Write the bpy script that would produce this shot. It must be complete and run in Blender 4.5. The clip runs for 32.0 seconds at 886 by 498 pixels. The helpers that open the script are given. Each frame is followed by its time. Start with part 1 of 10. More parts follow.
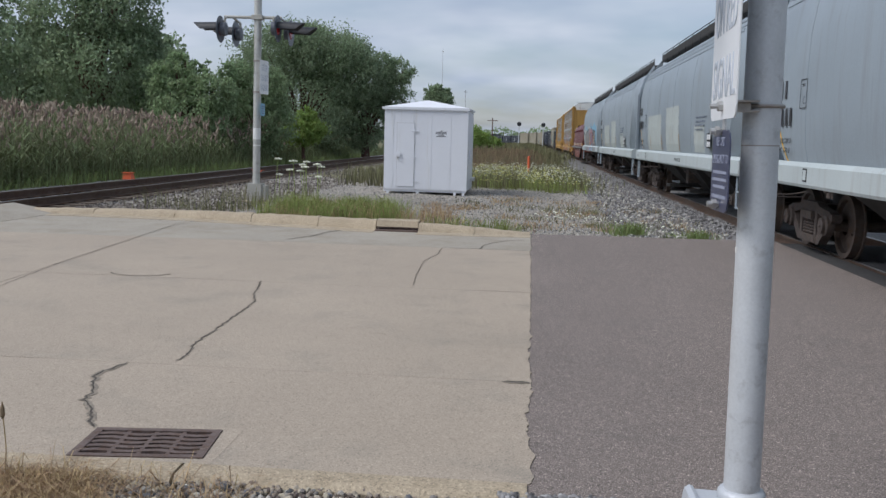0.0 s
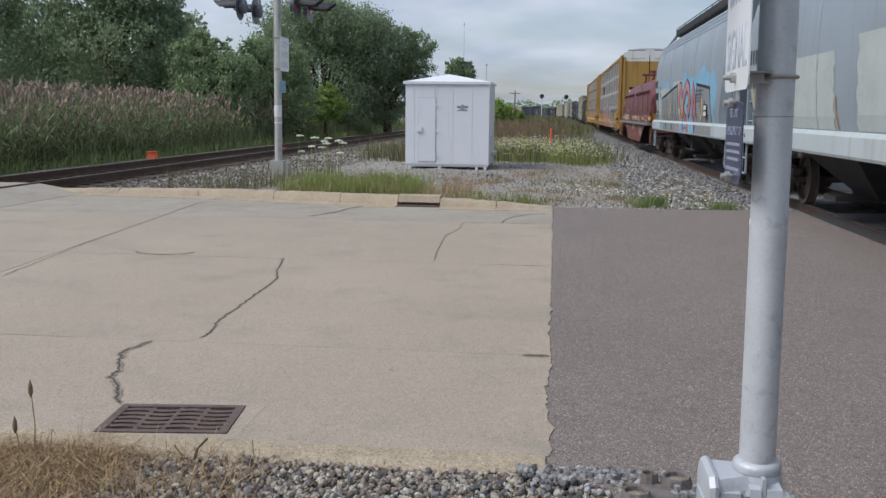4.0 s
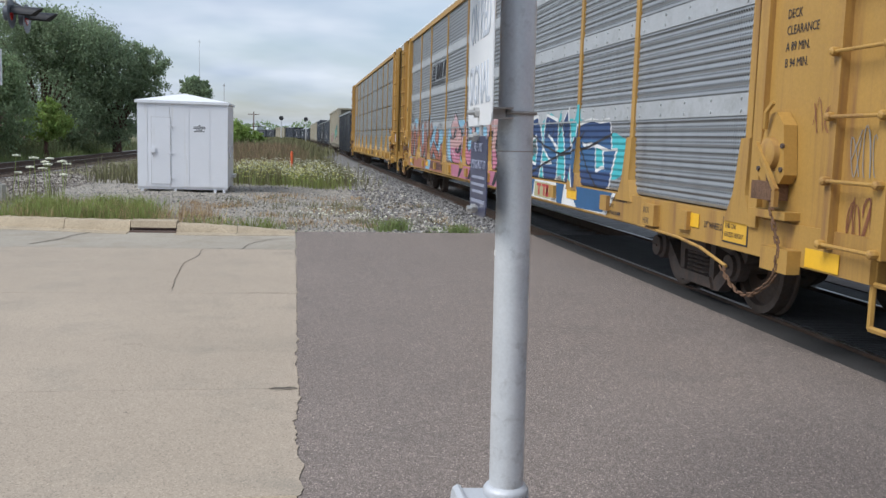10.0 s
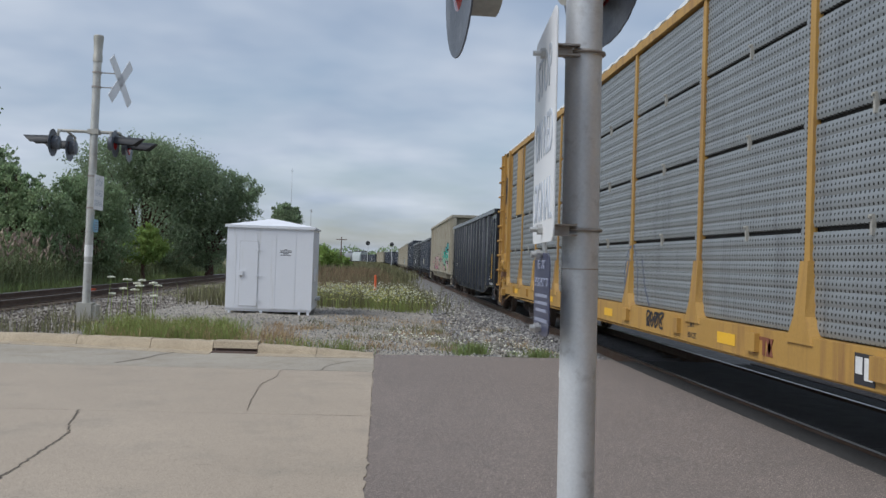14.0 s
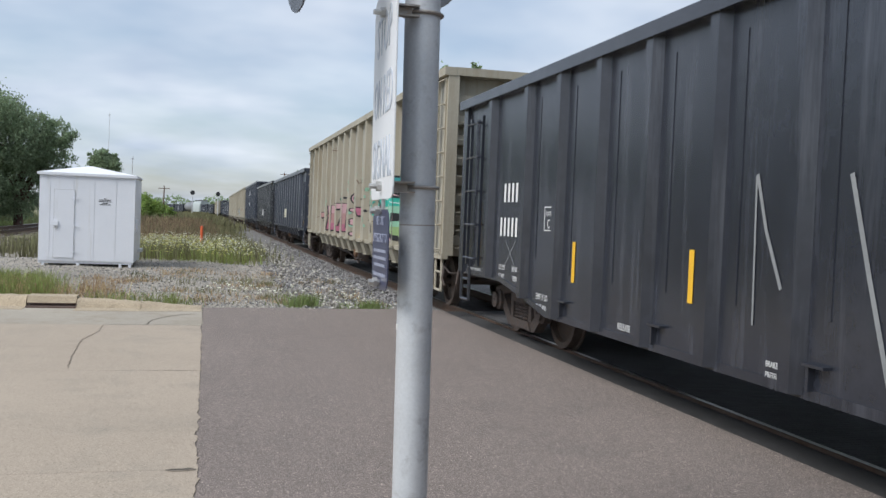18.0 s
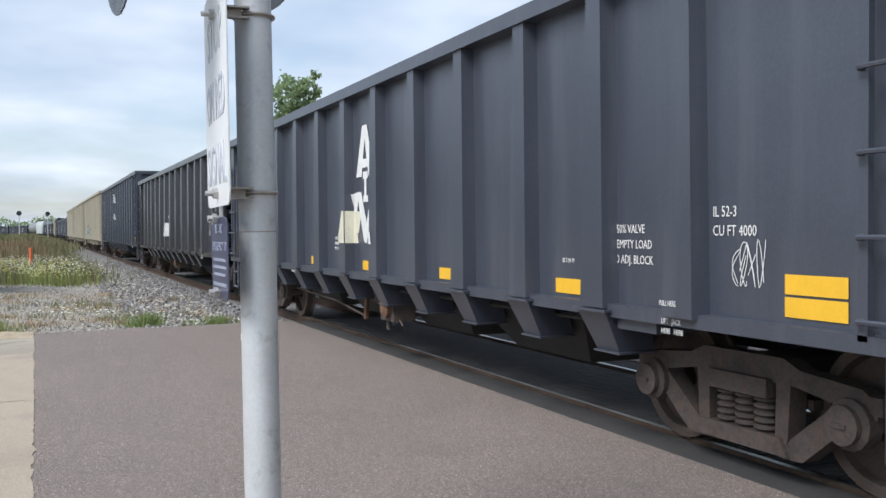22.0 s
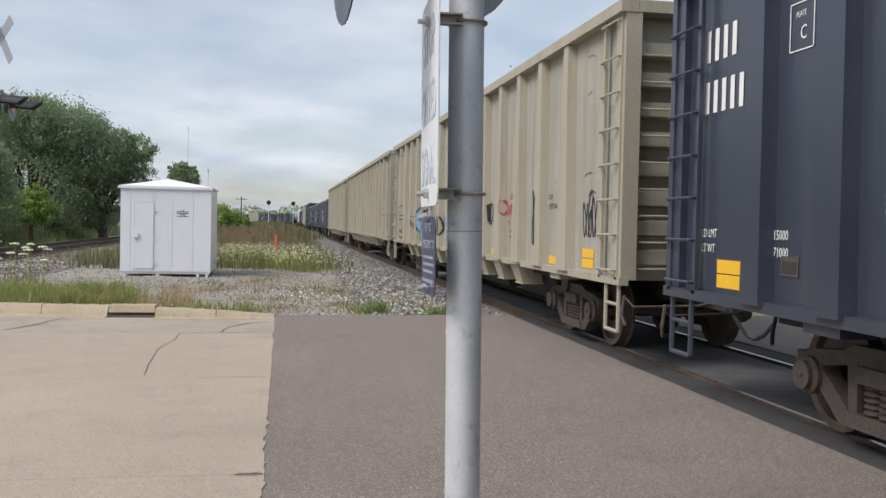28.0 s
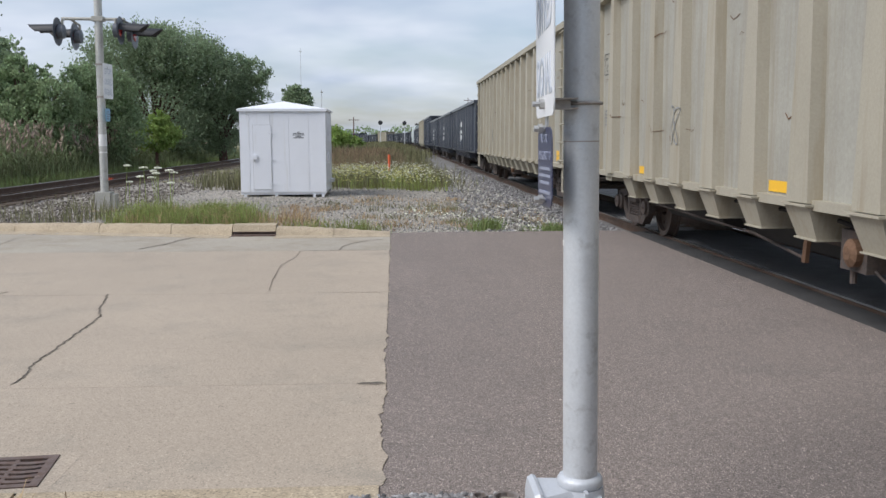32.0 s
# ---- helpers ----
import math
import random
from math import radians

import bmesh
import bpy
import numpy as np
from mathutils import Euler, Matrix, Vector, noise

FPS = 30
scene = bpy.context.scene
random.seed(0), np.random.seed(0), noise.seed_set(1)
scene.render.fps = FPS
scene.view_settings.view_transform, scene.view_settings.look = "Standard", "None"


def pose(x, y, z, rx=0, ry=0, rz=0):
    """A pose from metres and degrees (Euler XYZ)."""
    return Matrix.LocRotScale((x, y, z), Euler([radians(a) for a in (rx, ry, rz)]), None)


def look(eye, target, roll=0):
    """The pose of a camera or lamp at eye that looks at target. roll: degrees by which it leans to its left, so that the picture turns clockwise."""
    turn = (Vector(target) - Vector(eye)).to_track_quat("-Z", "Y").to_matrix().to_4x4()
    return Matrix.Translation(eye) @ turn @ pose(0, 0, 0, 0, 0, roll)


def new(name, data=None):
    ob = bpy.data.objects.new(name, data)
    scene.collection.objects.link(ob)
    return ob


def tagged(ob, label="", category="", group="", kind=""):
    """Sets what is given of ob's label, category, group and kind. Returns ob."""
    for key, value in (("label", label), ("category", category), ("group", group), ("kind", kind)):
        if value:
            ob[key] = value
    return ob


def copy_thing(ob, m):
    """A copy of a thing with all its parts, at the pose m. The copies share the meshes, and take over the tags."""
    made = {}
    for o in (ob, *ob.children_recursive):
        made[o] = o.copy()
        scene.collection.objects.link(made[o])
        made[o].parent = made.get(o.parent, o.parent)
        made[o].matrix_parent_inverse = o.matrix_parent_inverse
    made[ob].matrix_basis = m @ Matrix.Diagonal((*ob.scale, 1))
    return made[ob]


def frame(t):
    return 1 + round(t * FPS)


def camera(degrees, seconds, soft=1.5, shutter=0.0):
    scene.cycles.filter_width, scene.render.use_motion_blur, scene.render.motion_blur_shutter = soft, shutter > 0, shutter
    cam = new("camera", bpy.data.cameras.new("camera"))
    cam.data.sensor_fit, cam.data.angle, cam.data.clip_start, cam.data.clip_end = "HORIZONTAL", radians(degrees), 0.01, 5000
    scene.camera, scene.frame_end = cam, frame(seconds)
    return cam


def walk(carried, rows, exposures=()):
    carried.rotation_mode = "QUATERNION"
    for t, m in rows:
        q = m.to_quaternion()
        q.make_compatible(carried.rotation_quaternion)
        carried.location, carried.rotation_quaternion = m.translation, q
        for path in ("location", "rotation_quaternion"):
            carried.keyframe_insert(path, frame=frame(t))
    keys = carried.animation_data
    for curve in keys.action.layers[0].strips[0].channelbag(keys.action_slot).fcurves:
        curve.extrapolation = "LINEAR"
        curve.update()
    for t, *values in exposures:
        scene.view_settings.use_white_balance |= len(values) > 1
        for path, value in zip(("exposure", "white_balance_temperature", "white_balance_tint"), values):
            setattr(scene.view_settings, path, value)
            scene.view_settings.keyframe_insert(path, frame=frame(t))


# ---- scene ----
cam = camera(51.7, 32.0)
PATH = [
    (0, (-0.017, -0.005, 1.552), (-0.201, 1.972, 1.313), 1.5),
    (0.5, (-0.007, -0.024, 1.562), (-0.221, 1.947, 1.304), 1.5),
    (1, (-0.008, -0.006, 1.562), (-0.232, 1.965, 1.305), 1.3),
    (1.5, (0.006, -0.013, 1.571), (-0.229, 1.958, 1.327), 1.1),
    (2, (0.014, -0.015, 1.573), (-0.216, 1.955, 1.316), 0.7),
    (2.5, (0.021, -0.006, 1.565), (-0.209, 1.959, 1.274), 0.9),
    (4.5, (0.021, -0.028, 1.559), (-0.22, 1.935, 1.264), 0.3),
    (5, (0.014, -0.016, 1.555), (-0.242, 1.946, 1.26), 0.4),
    (5.5, (0.014, -0.013, 1.553), (-0.236, 1.949, 1.253), 0.7),
    (6, (0.007, 0.013, 1.534), (-0.217, 1.977, 1.231), 0.9),
    (6.5, (0.005, -0.006, 1.565), (-0.159, 1.963, 1.255), 1.8),
    (7, (0.001, -0.018, 1.571), (-0.13, 1.957, 1.286), 1.9),
    (7.5, (-0.016, 0.001, 1.57), (-0.133, 1.983, 1.33), 2.0),
    (8, (-0.019, 0.001, 1.581), (-0.061, 1.989, 1.361), 2.8),
    (8.5, (-0.009, 0.021, 1.586), (0.038, 2.007, 1.352), 3.4),
    (9, (0.016, 0.071, 1.603), (0.169, 2.052, 1.375), 2.7),
    (9.5, (0.006, 0.106, 1.578), (0.262, 2.074, 1.333), 2.3),
    (10, (-0.005, 0.076, 1.59), (0.318, 2.035, 1.353), 1.7),
    (10.5, (-0.007, 0.047, 1.566), (0.324, 2.007, 1.349), 1.6),
    (11, (-0.037, 0.066, 1.55), (0.212, 2.039, 1.338), 2.3),
    (11.5, (-0.046, 0.03, 1.564), (0.117, 2.016, 1.396), 2.8),
    (12, (-0.042, -0.033, 1.584), (0.063, 1.961, 1.474), 3.0),
    (12.5, (-0.025, -0.061, 1.594), (0.052, 1.935, 1.503), 2.9),
    (13, (0.01, -0.037, 1.587), (0.094, 1.961, 1.551), 2.6),
    (13.5, (0.071, 0.108, 1.571), (0.186, 2.105, 1.594), 2.2),
    (14, (0.084, 0.149, 1.565), (0.219, 2.144, 1.594), 1.9),
    (14.5, (0.080, 0.121, 1.571), (0.229, 2.115, 1.601), 2.0),
    (16.5, (0.057, 0.068, 1.585), (0.534, 2.011, 1.587), 3.8),
    (17, (0.051, -0.019, 1.578), (0.515, 1.925, 1.49), 3.0),
    (17.5, (0.029, 0.029, 1.592), (0.485, 1.974, 1.497), 3.2),
    (18, (0.04, 0.082, 1.58), (0.544, 2.017, 1.516), 2.3),
    (18.5, (0.05, 0.112, 1.582), (0.546, 2.048, 1.499), 0.3),
    (19, (0.034, 0.083, 1.561), (0.495, 2.025, 1.448), -1.8),
    (19.5, (0.048, 0.121, 1.553), (0.574, 2.046, 1.425), -3.2),
    (20, (0.053, 0.113, 1.547), (0.691, 2.006, 1.442), -2.6),
    (20.5, (0.066, 0.117, 1.54), (0.762, 1.99, 1.454), -1.7),
    (21, (0.072, 0.144, 1.547), (0.809, 2.001, 1.465), -0.8),
    (21.5, (0.066, 0.158, 1.556), (0.832, 2.004, 1.498), -0.1),
    (22, (0.062, 0.092, 1.562), (0.876, 1.918, 1.519), -0.3),
    (23, (0.068, 0.094, 1.572), (0.909, 1.908, 1.532), 2.3),
    (23.5, (0.017, 0.003, 1.547), (0.755, 1.862, 1.522), 3.4),
    (24, (0.019, -0.052, 1.565), (0.645, 1.847, 1.526), 2.7),
    (24.5, (0.026, -0.062, 1.578), (0.544, 1.87, 1.559), 1.6),
    (25, (0.06, -0.04, 1.602), (0.513, 1.908, 1.638), 0.2),
    (25.5, (0.111, -0.021, 1.582), (0.526, 1.935, 1.645), -0.7),
    (27.5, (0.145, 0.074, 1.582), (0.548, 2.033, 1.544), 0.5),
    (28, (0.123, 0.04, 1.585), (0.47, 2.009, 1.528), 1.2),
    (28.5, (0.11, 0.056, 1.578), (0.398, 2.034, 1.504), 1.5),
    (29, (0.116, 0.06, 1.573), (0.373, 2.041, 1.476), 1.6),
    (29.5, (0.109, 0.031, 1.574), (0.327, 2.014, 1.438), 1.4),
    (30, (0.108, 0.062, 1.566), (0.278, 2.046, 1.381), 0.7),
    (30.5, (0.1, 0.033, 1.568), (0.236, 2.017, 1.354), -0.0),
    (31, (0.107, 0.011, 1.557), (0.259, 1.992, 1.324), -0.7),
    (31.5, (0.113, 0.013, 1.545), (0.244, 1.993, 1.292), -0.6),
    (32, (0.102, 0.013, 1.565), (0.207, 1.996, 1.327), -0.1),
]
EXPOSURES = [(0, 0.06, 6200, 12), (2, 0.1, 6200, 12), (6, 0.13, 6250, 12), (8, 0.15, 6250, 12), (10, 0.36, 6250, 10), (12, 0.42, 6200, 9), (13, 0.4, 6200, 9), (14, 0.02, 6200, 10), (16, 0.25, 6250, 10), (17, 0.38, 6300, 10), (18, 0.4, 6350, 10), (19, 0.53, 6550, 11), (20, 0.52, 6400, 11), (21, 0.52, 6350, 10), (22, 0.62, 6300, 10), (23, 0.7, 6400, 10), (24, 0.53, 6300, 10), (25, 0.3, 6350, 10), (26.5, 0.3, 6500, 11), (28, 0.4, 6700, 12), (30, 0.4, 6450, 11), (32, 0.36, 6350, 12)]
walk(cam, [(t, look(eye, target, roll)) for t, eye, target, roll in PATH], EXPOSURES)

# world: thin broken overcast, soft sun from behind the left shoulder
SUN_EL, SUN_AZ = 48.0, 247.0
world = bpy.data.worlds.new("world")
scene.world = world
world.use_nodes = True
wt = world.node_tree
wt.nodes.clear()


def node(tree, kind, **values):
    n = tree.nodes.new(kind)
    for key, value in values.items():
        if key in n.inputs:
            n.inputs[key].default_value = value
    return n


w_out = node(wt, "ShaderNodeOutputWorld")
w_bg = node(wt, "ShaderNodeBackground", Strength=0.95)
w_sky = node(wt, "ShaderNodeTexSky")
w_sky.sky_type, w_sky.sun_disc = "NISHITA", False
w_sky.sun_elevation, w_sky.sun_rotation = radians(SUN_EL), radians(SUN_AZ)
w_sky.air_density, w_sky.dust_density = 1.0, 1.5
w_dim = node(wt, "ShaderNodeMix")
w_dim.data_type, w_dim.blend_type = "RGBA", "MULTIPLY"
w_dim.inputs[0].default_value = 1.0
w_dim.inputs[7].default_value = (0.11, 0.11, 0.11, 1)
w_co = node(wt, "ShaderNodeTexCoord")
w_sep = node(wt, "ShaderNodeSeparateXYZ")
w_add = node(wt, "ShaderNodeMath")
w_add.operation, w_add.inputs[1].default_value = "ADD", 0.18
w_dx = node(wt, "ShaderNodeMath")
w_dx.operation = "DIVIDE"
w_dy = node(wt, "ShaderNodeMath")
w_dy.operation = "DIVIDE"
w_cmb = node(wt, "ShaderNodeCombineXYZ")
w_n1 = node(wt, "ShaderNodeTexNoise", Scale=1.15, Detail=4.0, Roughness=0.48)
w_r1 = node(wt, "ShaderNodeValToRGB")
w_r1.color_ramp.elements[0].position, w_r1.color_ramp.elements[1].position = 0.34, 0.62
w_r1.color_ramp.elements[0].color = (0.3, 0.3, 0.3, 1)
w_r1.color_ramp.elements[1].color = (0.97, 0.97, 0.97, 1)
w_n2 = node(wt, "ShaderNodeTexNoise", Scale=1.9, Detail=3.5, Roughness=0.5)
w_r2 = node(wt, "ShaderNodeValToRGB")
w_r2.color_ramp.elements[0].position, w_r2.color_ramp.elements[1].position = 0.3, 0.7
w_r2.color_ramp.elements[0].color = (0.43, 0.50, 0.61, 1)
w_r2.color_ramp.elements[1].color = (0.65, 0.70, 0.77, 1)
w_mix = node(wt, "ShaderNodeMix")
w_mix.data_type = "RGBA"
for a, b in ((w_co.outputs["Generated"], w_sep.inputs[0]), (w_sep.outputs[2], w_add.inputs[0]), (w_sep.outputs[0], w_dx.inputs[0]),
             (w_sep.outputs[1], w_dy.inputs[0]), (w_add.outputs[0], w_dx.inputs[1]), (w_add.outputs[0], w_dy.inputs[1]),
             (w_dx.outputs[0], w_cmb.inputs[0]), (w_dy.outputs[0], w_cmb.inputs[1]), (w_cmb.outputs[0], w_n1.inputs["Vector"]),
             (w_cmb.outputs[0], w_n2.inputs["Vector"]), (w_n1.outputs[0], w_r1.inputs[0]), (w_n2.outputs[0], w_r2.inputs[0]),
             (w_sky.outputs[0], w_dim.inputs[6]), (w_r1.outputs[0], w_mix.inputs[0]), (w_dim.outputs[2], w_mix.inputs[6]),
             (w_r2.outputs[0], w_mix.inputs[7]), (w_mix.outputs[2], w_bg.inputs[0]), (w_bg.outputs[0], w_out.inputs[0])):
    wt.links.new(a, b)

sun = new("sun", bpy.data.lights.new("sun", "SUN"))
sun.data.energy, sun.data.angle, sun.data.color = 2.4, radians(30), (1.0, 0.975, 0.94)
sun_way = Vector((math.sin(radians(SUN_AZ)) * math.cos(radians(SUN_EL)), math.cos(radians(SUN_AZ)) * math.cos(radians(SUN_EL)), math.sin(radians(SUN_EL))))
sun.matrix_basis = look(sun_way * 50, (0, 0, 0))


# ---- materials ----
def material(name, col, rough=0.7, metal=0.0, vary=0.25, scale=1.5, fine=40.0, bump=0.15, dirt_sheen=None, dirt_sheen_amount=0.35, streak=False, island=0.0, through_light=0.0, spec=0.5):
    """Colour with blotches at two scales, fine relief, and a second colour for stains and painted sheen."""
    m = bpy.data.materials.new(name)
    m.use_nodes = True
    t = m.node_tree
    p = t.nodes["Principled BSDF"]
    p.inputs["Roughness"].default_value, p.inputs["Metallic"].default_value = rough, metal
    p.inputs["Specular IOR Level"].default_value = spec
    co = node(t, "ShaderNodeTexCoord")
    info = node(t, "ShaderNodeObjectInfo")
    off = node(t, "ShaderNodeVectorMath")
    off.operation = "MULTIPLY_ADD"
    off.inputs[1].default_value = (37.0, 53.0, 71.0)
    t.links.new(info.outputs["Random"], off.inputs[0])
    t.links.new(co.outputs["Object"], off.inputs[2])
    big = node(t, "ShaderNodeTexNoise", Scale=scale, Detail=4.0, Roughness=0.6)
    small = node(t, "ShaderNodeTexNoise", Scale=fine, Detail=3.0, Roughness=0.6)
    t.links.new(off.outputs[0], big.inputs["Vector"])
    t.links.new(off.outputs[0], small.inputs["Vector"])
    mixed = node(t, "ShaderNodeMix")
    mixed.data_type = "RGBA"
    mixed.inputs[6].default_value = (*[c * (1 - vary) for c in col], 1)
    mixed.inputs[7].default_value = (*[min(1, c * (1 + vary)) for c in col], 1)
    half = node(t, "ShaderNodeMath")
    half.operation = "MULTIPLY_ADD"
    half.inputs[1].default_value = 0.55
    half2 = node(t, "ShaderNodeMath")
    half2.operation = "MULTIPLY"
    half2.inputs[1].default_value = 0.45
    t.links.new(small.outputs[0], half2.inputs[0])
    t.links.new(big.outputs[0], half.inputs[0])
    t.links.new(half2.outputs[0], half.inputs[2])
    sharp = node(t, "ShaderNodeMapRange")
    sharp.inputs[1].default_value, sharp.inputs[2].default_value = 0.32, 0.68
    t.links.new(half.outputs[0], sharp.inputs[0])
    t.links.new(sharp.outputs[0], mixed.inputs[0])
    out = mixed.outputs[2]
    if dirt_sheen:
        dm = node(t, "ShaderNodeMapping")
        dm.inputs["Scale"].default_value = (3.0, 3.0, 0.22) if streak else (1, 1, 1)
        dn = node(t, "ShaderNodeTexNoise", Scale=1.6 if streak else scale * 2.3, Detail=6.0, Roughness=0.68)
        ramp = node(t, "ShaderNodeValToRGB")
        ramp.color_ramp.elements[0].position, ramp.color_ramp.elements[1].position = 0.62 - dirt_sheen_amount * 0.3, 0.78 - dirt_sheen_amount * 0.2
        ramp.color_ramp.elements[1].color = (0.8, 0.8, 0.8, 1)
        dx = node(t, "ShaderNodeMix")
        dx.data_type = "RGBA"
        dx.inputs[7].default_value = (*dirt_sheen, 1)
        t.links.new(off.outputs[0], dm.inputs[0])
        t.links.new(dm.outputs[0], dn.inputs["Vector"])
        t.links.new(dn.outputs[0], ramp.inputs[0])
        t.links.new(ramp.outputs[0], dx.inputs[0])
        t.links.new(out, dx.inputs[6])
        out = dx.outputs[2]
    if island:
        geo = node(t, "ShaderNodeNewGeometry")
        hsv = node(t, "ShaderNodeHueSaturation")
        mr = node(t, "ShaderNodeMapRange")
        mr.inputs[3].default_value, mr.inputs[4].default_value = 1 - island, 1 + island
        mh = node(t, "ShaderNodeMapRange")
        mh.inputs[3].default_value, mh.inputs[4].default_value = 0.5 - island * 0.05, 0.5 + island * 0.05
        t.links.new(geo.outputs["Random Per Island"], mr.inputs[0])
        t.links.new(geo.outputs["Random Per Island"], mh.inputs[0])
        t.links.new(mr.outputs[0], hsv.inputs["Value"])
        t.links.new(mh.outputs[0], hsv.inputs["Hue"])
        t.links.new(out, hsv.inputs["Color"])
        out = hsv.outputs[0]
    t.links.new(out, p.inputs["Base Color"])
    if bump:
        bn = node(t, "ShaderNodeBump", Strength=bump, Distance=0.02)
        t.links.new(small.outputs[0], bn.inputs["Height"])
        t.links.new(bn.outputs[0], p.inputs["Normal"])
    if through_light:
        tr = node(t, "ShaderNodeBsdfTranslucent")
        t.links.new(out, tr.inputs[0])
        ms = node(t, "ShaderNodeMixShader", Fac=through_light)
        t.links.new(p.outputs[0], ms.inputs[1])
        t.links.new(tr.outputs[0], ms.inputs[2])
        t.links.new(ms.outputs[0], t.nodes["Material Output"].inputs[0])
    return m


M = {}
M["concrete"] = material("concrete", (0.364, 0.308, 0.245), 0.9, vary=0.1, scale=0.55, fine=70, bump=0.12, dirt_sheen=(0.28, 0.25, 0.205), dirt_sheen_amount=0.3)
M["gutter"] = material("gutter_concrete", (0.335, 0.305, 0.255), 0.9, vary=0.12, scale=0.8, fine=60, bump=0.12, dirt_sheen=(0.27, 0.235, 0.18), dirt_sheen_amount=0.45)
M["kerb"] = material("kerb_concrete", (0.39, 0.325, 0.235), 0.92, vary=0.16, scale=1.6, fine=45, bump=0.25, dirt_sheen=(0.27, 0.22, 0.15), dirt_sheen_amount=0.4)
M["crack"] = material("crack_fill", (0.075, 0.064, 0.052), 0.95, vary=0.4, scale=12, bump=0.5)
M["crack_edge"] = material("crumbled_concrete", (0.255, 0.218, 0.172), 0.95, vary=0.45, scale=14, fine=60, bump=0.8)
M["rubber"] = material("crossing_rubber", (0.0882, 0.0882, 0.0914), 0.75, vary=0.3, scale=4, fine=50, bump=0.5)
M["tar"] = material("track_edge_asphalt", (0.0464, 0.0451, 0.0451), 0.85, vary=0.3, scale=3, fine=80, bump=0.5)
M["rail"] = material("rail_steel", (0.12, 0.085, 0.065), 0.65, metal=0.5, vary=0.3, scale=3, dirt_sheen=(0.09, 0.045, 0.025), dirt_sheen_amount=0.6)
M["railtop"] = material("worn_railhead", (0.42, 0.41, 0.40), 0.3, metal=0.9, vary=0.1)
M["tie"] = material("tie_wood", (0.10, 0.075, 0.055), 0.95, vary=0.35, scale=5, fine=25, bump=0.5)
M["ballast"] = material("ballast_bed", (0.20, 0.195, 0.19), 0.95, vary=0.45, scale=3, fine=20, bump=1.0, dirt_sheen=(0.09, 0.085, 0.08), dirt_sheen_amount=0.55)
M["left_stone"] = material("brown_ballast_stone", (0.15, 0.128, 0.112), 0.9, vary=0.25, scale=9, fine=60, bump=0.3, island=0.8)
M["stone"] = material("ballast_stone", (0.212, 0.207, 0.205), 0.9, vary=0.2, scale=9, fine=60, bump=0.3, island=0.75)
M["near_stone"] = material("mixed_gravel_stone", (0.27, 0.228, 0.186), 0.9, vary=0.25, scale=11, fine=70, bump=0.3, island=0.6)
M["dark_stone"] = material("blue_grey_stone", (0.115, 0.118, 0.125), 0.85, vary=0.25, scale=11, fine=70, bump=0.3, island=0.5)
M["limestone"] = material("crushed_limestone", (0.29, 0.265, 0.225), 0.93, vary=0.25, scale=2.0, fine=24, bump=0.8, dirt_sheen=(0.2, 0.18, 0.14), dirt_sheen_amount=0.5)
M["pale_stone"] = material("limestone_chip", (0.35, 0.33, 0.295), 0.9, vary=0.2, scale=9, fine=60, bump=0.3, island=0.5)
M["soil"] = material("rough_ground", (0.17, 0.165, 0.085), 0.98, vary=0.45, scale=0.35, fine=9, bump=0.7, dirt_sheen=(0.19, 0.155, 0.09), dirt_sheen_amount=0.55)
M["straw"] = material("dry_grass", (0.40, 0.285, 0.165), 0.85, vary=0.3, scale=6, bump=0.0, island=0.35, through_light=0.2)
M["grass"] = material("green_grass", (0.25, 0.29, 0.09), 0.8, vary=0.25, scale=0.9, bump=0.0, island=0.45, through_light=0.35)
M["weed"] = material("weed_leaf", (0.185, 0.18, 0.095), 0.85, vary=0.35, scale=0.35, bump=0.0, island=0.4, through_light=0.3)
M["redweed"] = material("rusty_weed", (0.24, 0.175, 0.11), 0.9, vary=0.3, scale=0.5, bump=0.0, island=0.4, through_light=0.2)
M["bankgrass"] = material("bank_grass", (0.20, 0.255, 0.09), 0.8, vary=0.25, scale=0.6, bump=0.0, island=0.4, through_light=0.35)
M["reed"] = material("reed_leaf", (0.17, 0.20, 0.095), 0.8, vary=0.3, scale=0.3, bump=0.0, island=0.45, through_light=0.3)
M["plume"] = material("reed_plume", (0.36, 0.28, 0.22), 0.95, vary=0.25, scale=0.5, bump=0.0, island=0.35, through_light=0.2)
M["petal"] = material("white_petal", (0.75, 0.76, 0.62), 0.8, vary=0.1, bump=0.0, island=0.2)
M["yellow_petal"] = material("yellow_petal", (0.62, 0.60, 0.20), 0.8, vary=0.1, bump=0.0, island=0.25)
M["bark"] = material("bark", (0.12, 0.07, 0.055), 0.95, vary=0.3, scale=4, fine=18, bump=0.9)
M["leaf"] = material("tree_leaf", (0.285, 0.365, 0.205), 0.65, vary=0.3, scale=0.25, bump=0.0, island=0.3, through_light=0.55, spec=0.08)
M["leaf_dark"] = material("dark_tree_leaf", (0.275, 0.345, 0.215), 0.65, vary=0.3, scale=0.25, bump=0.0, island=0.3, through_light=0.55, spec=0.08)
M["leaf_bright"] = material("bright_leaf", (0.25, 0.34, 0.10), 0.65, vary=0.25, scale=0.4, bump=0.0, island=0.28, through_light=0.35, spec=0.08)
M["shed"] = material("white_enamel", (0.74, 0.76, 0.80), 0.45, vary=0.035, scale=1.2, bump=0.02, dirt_sheen=(0.62, 0.62, 0.60), dirt_sheen_amount=0.12, streak=True)
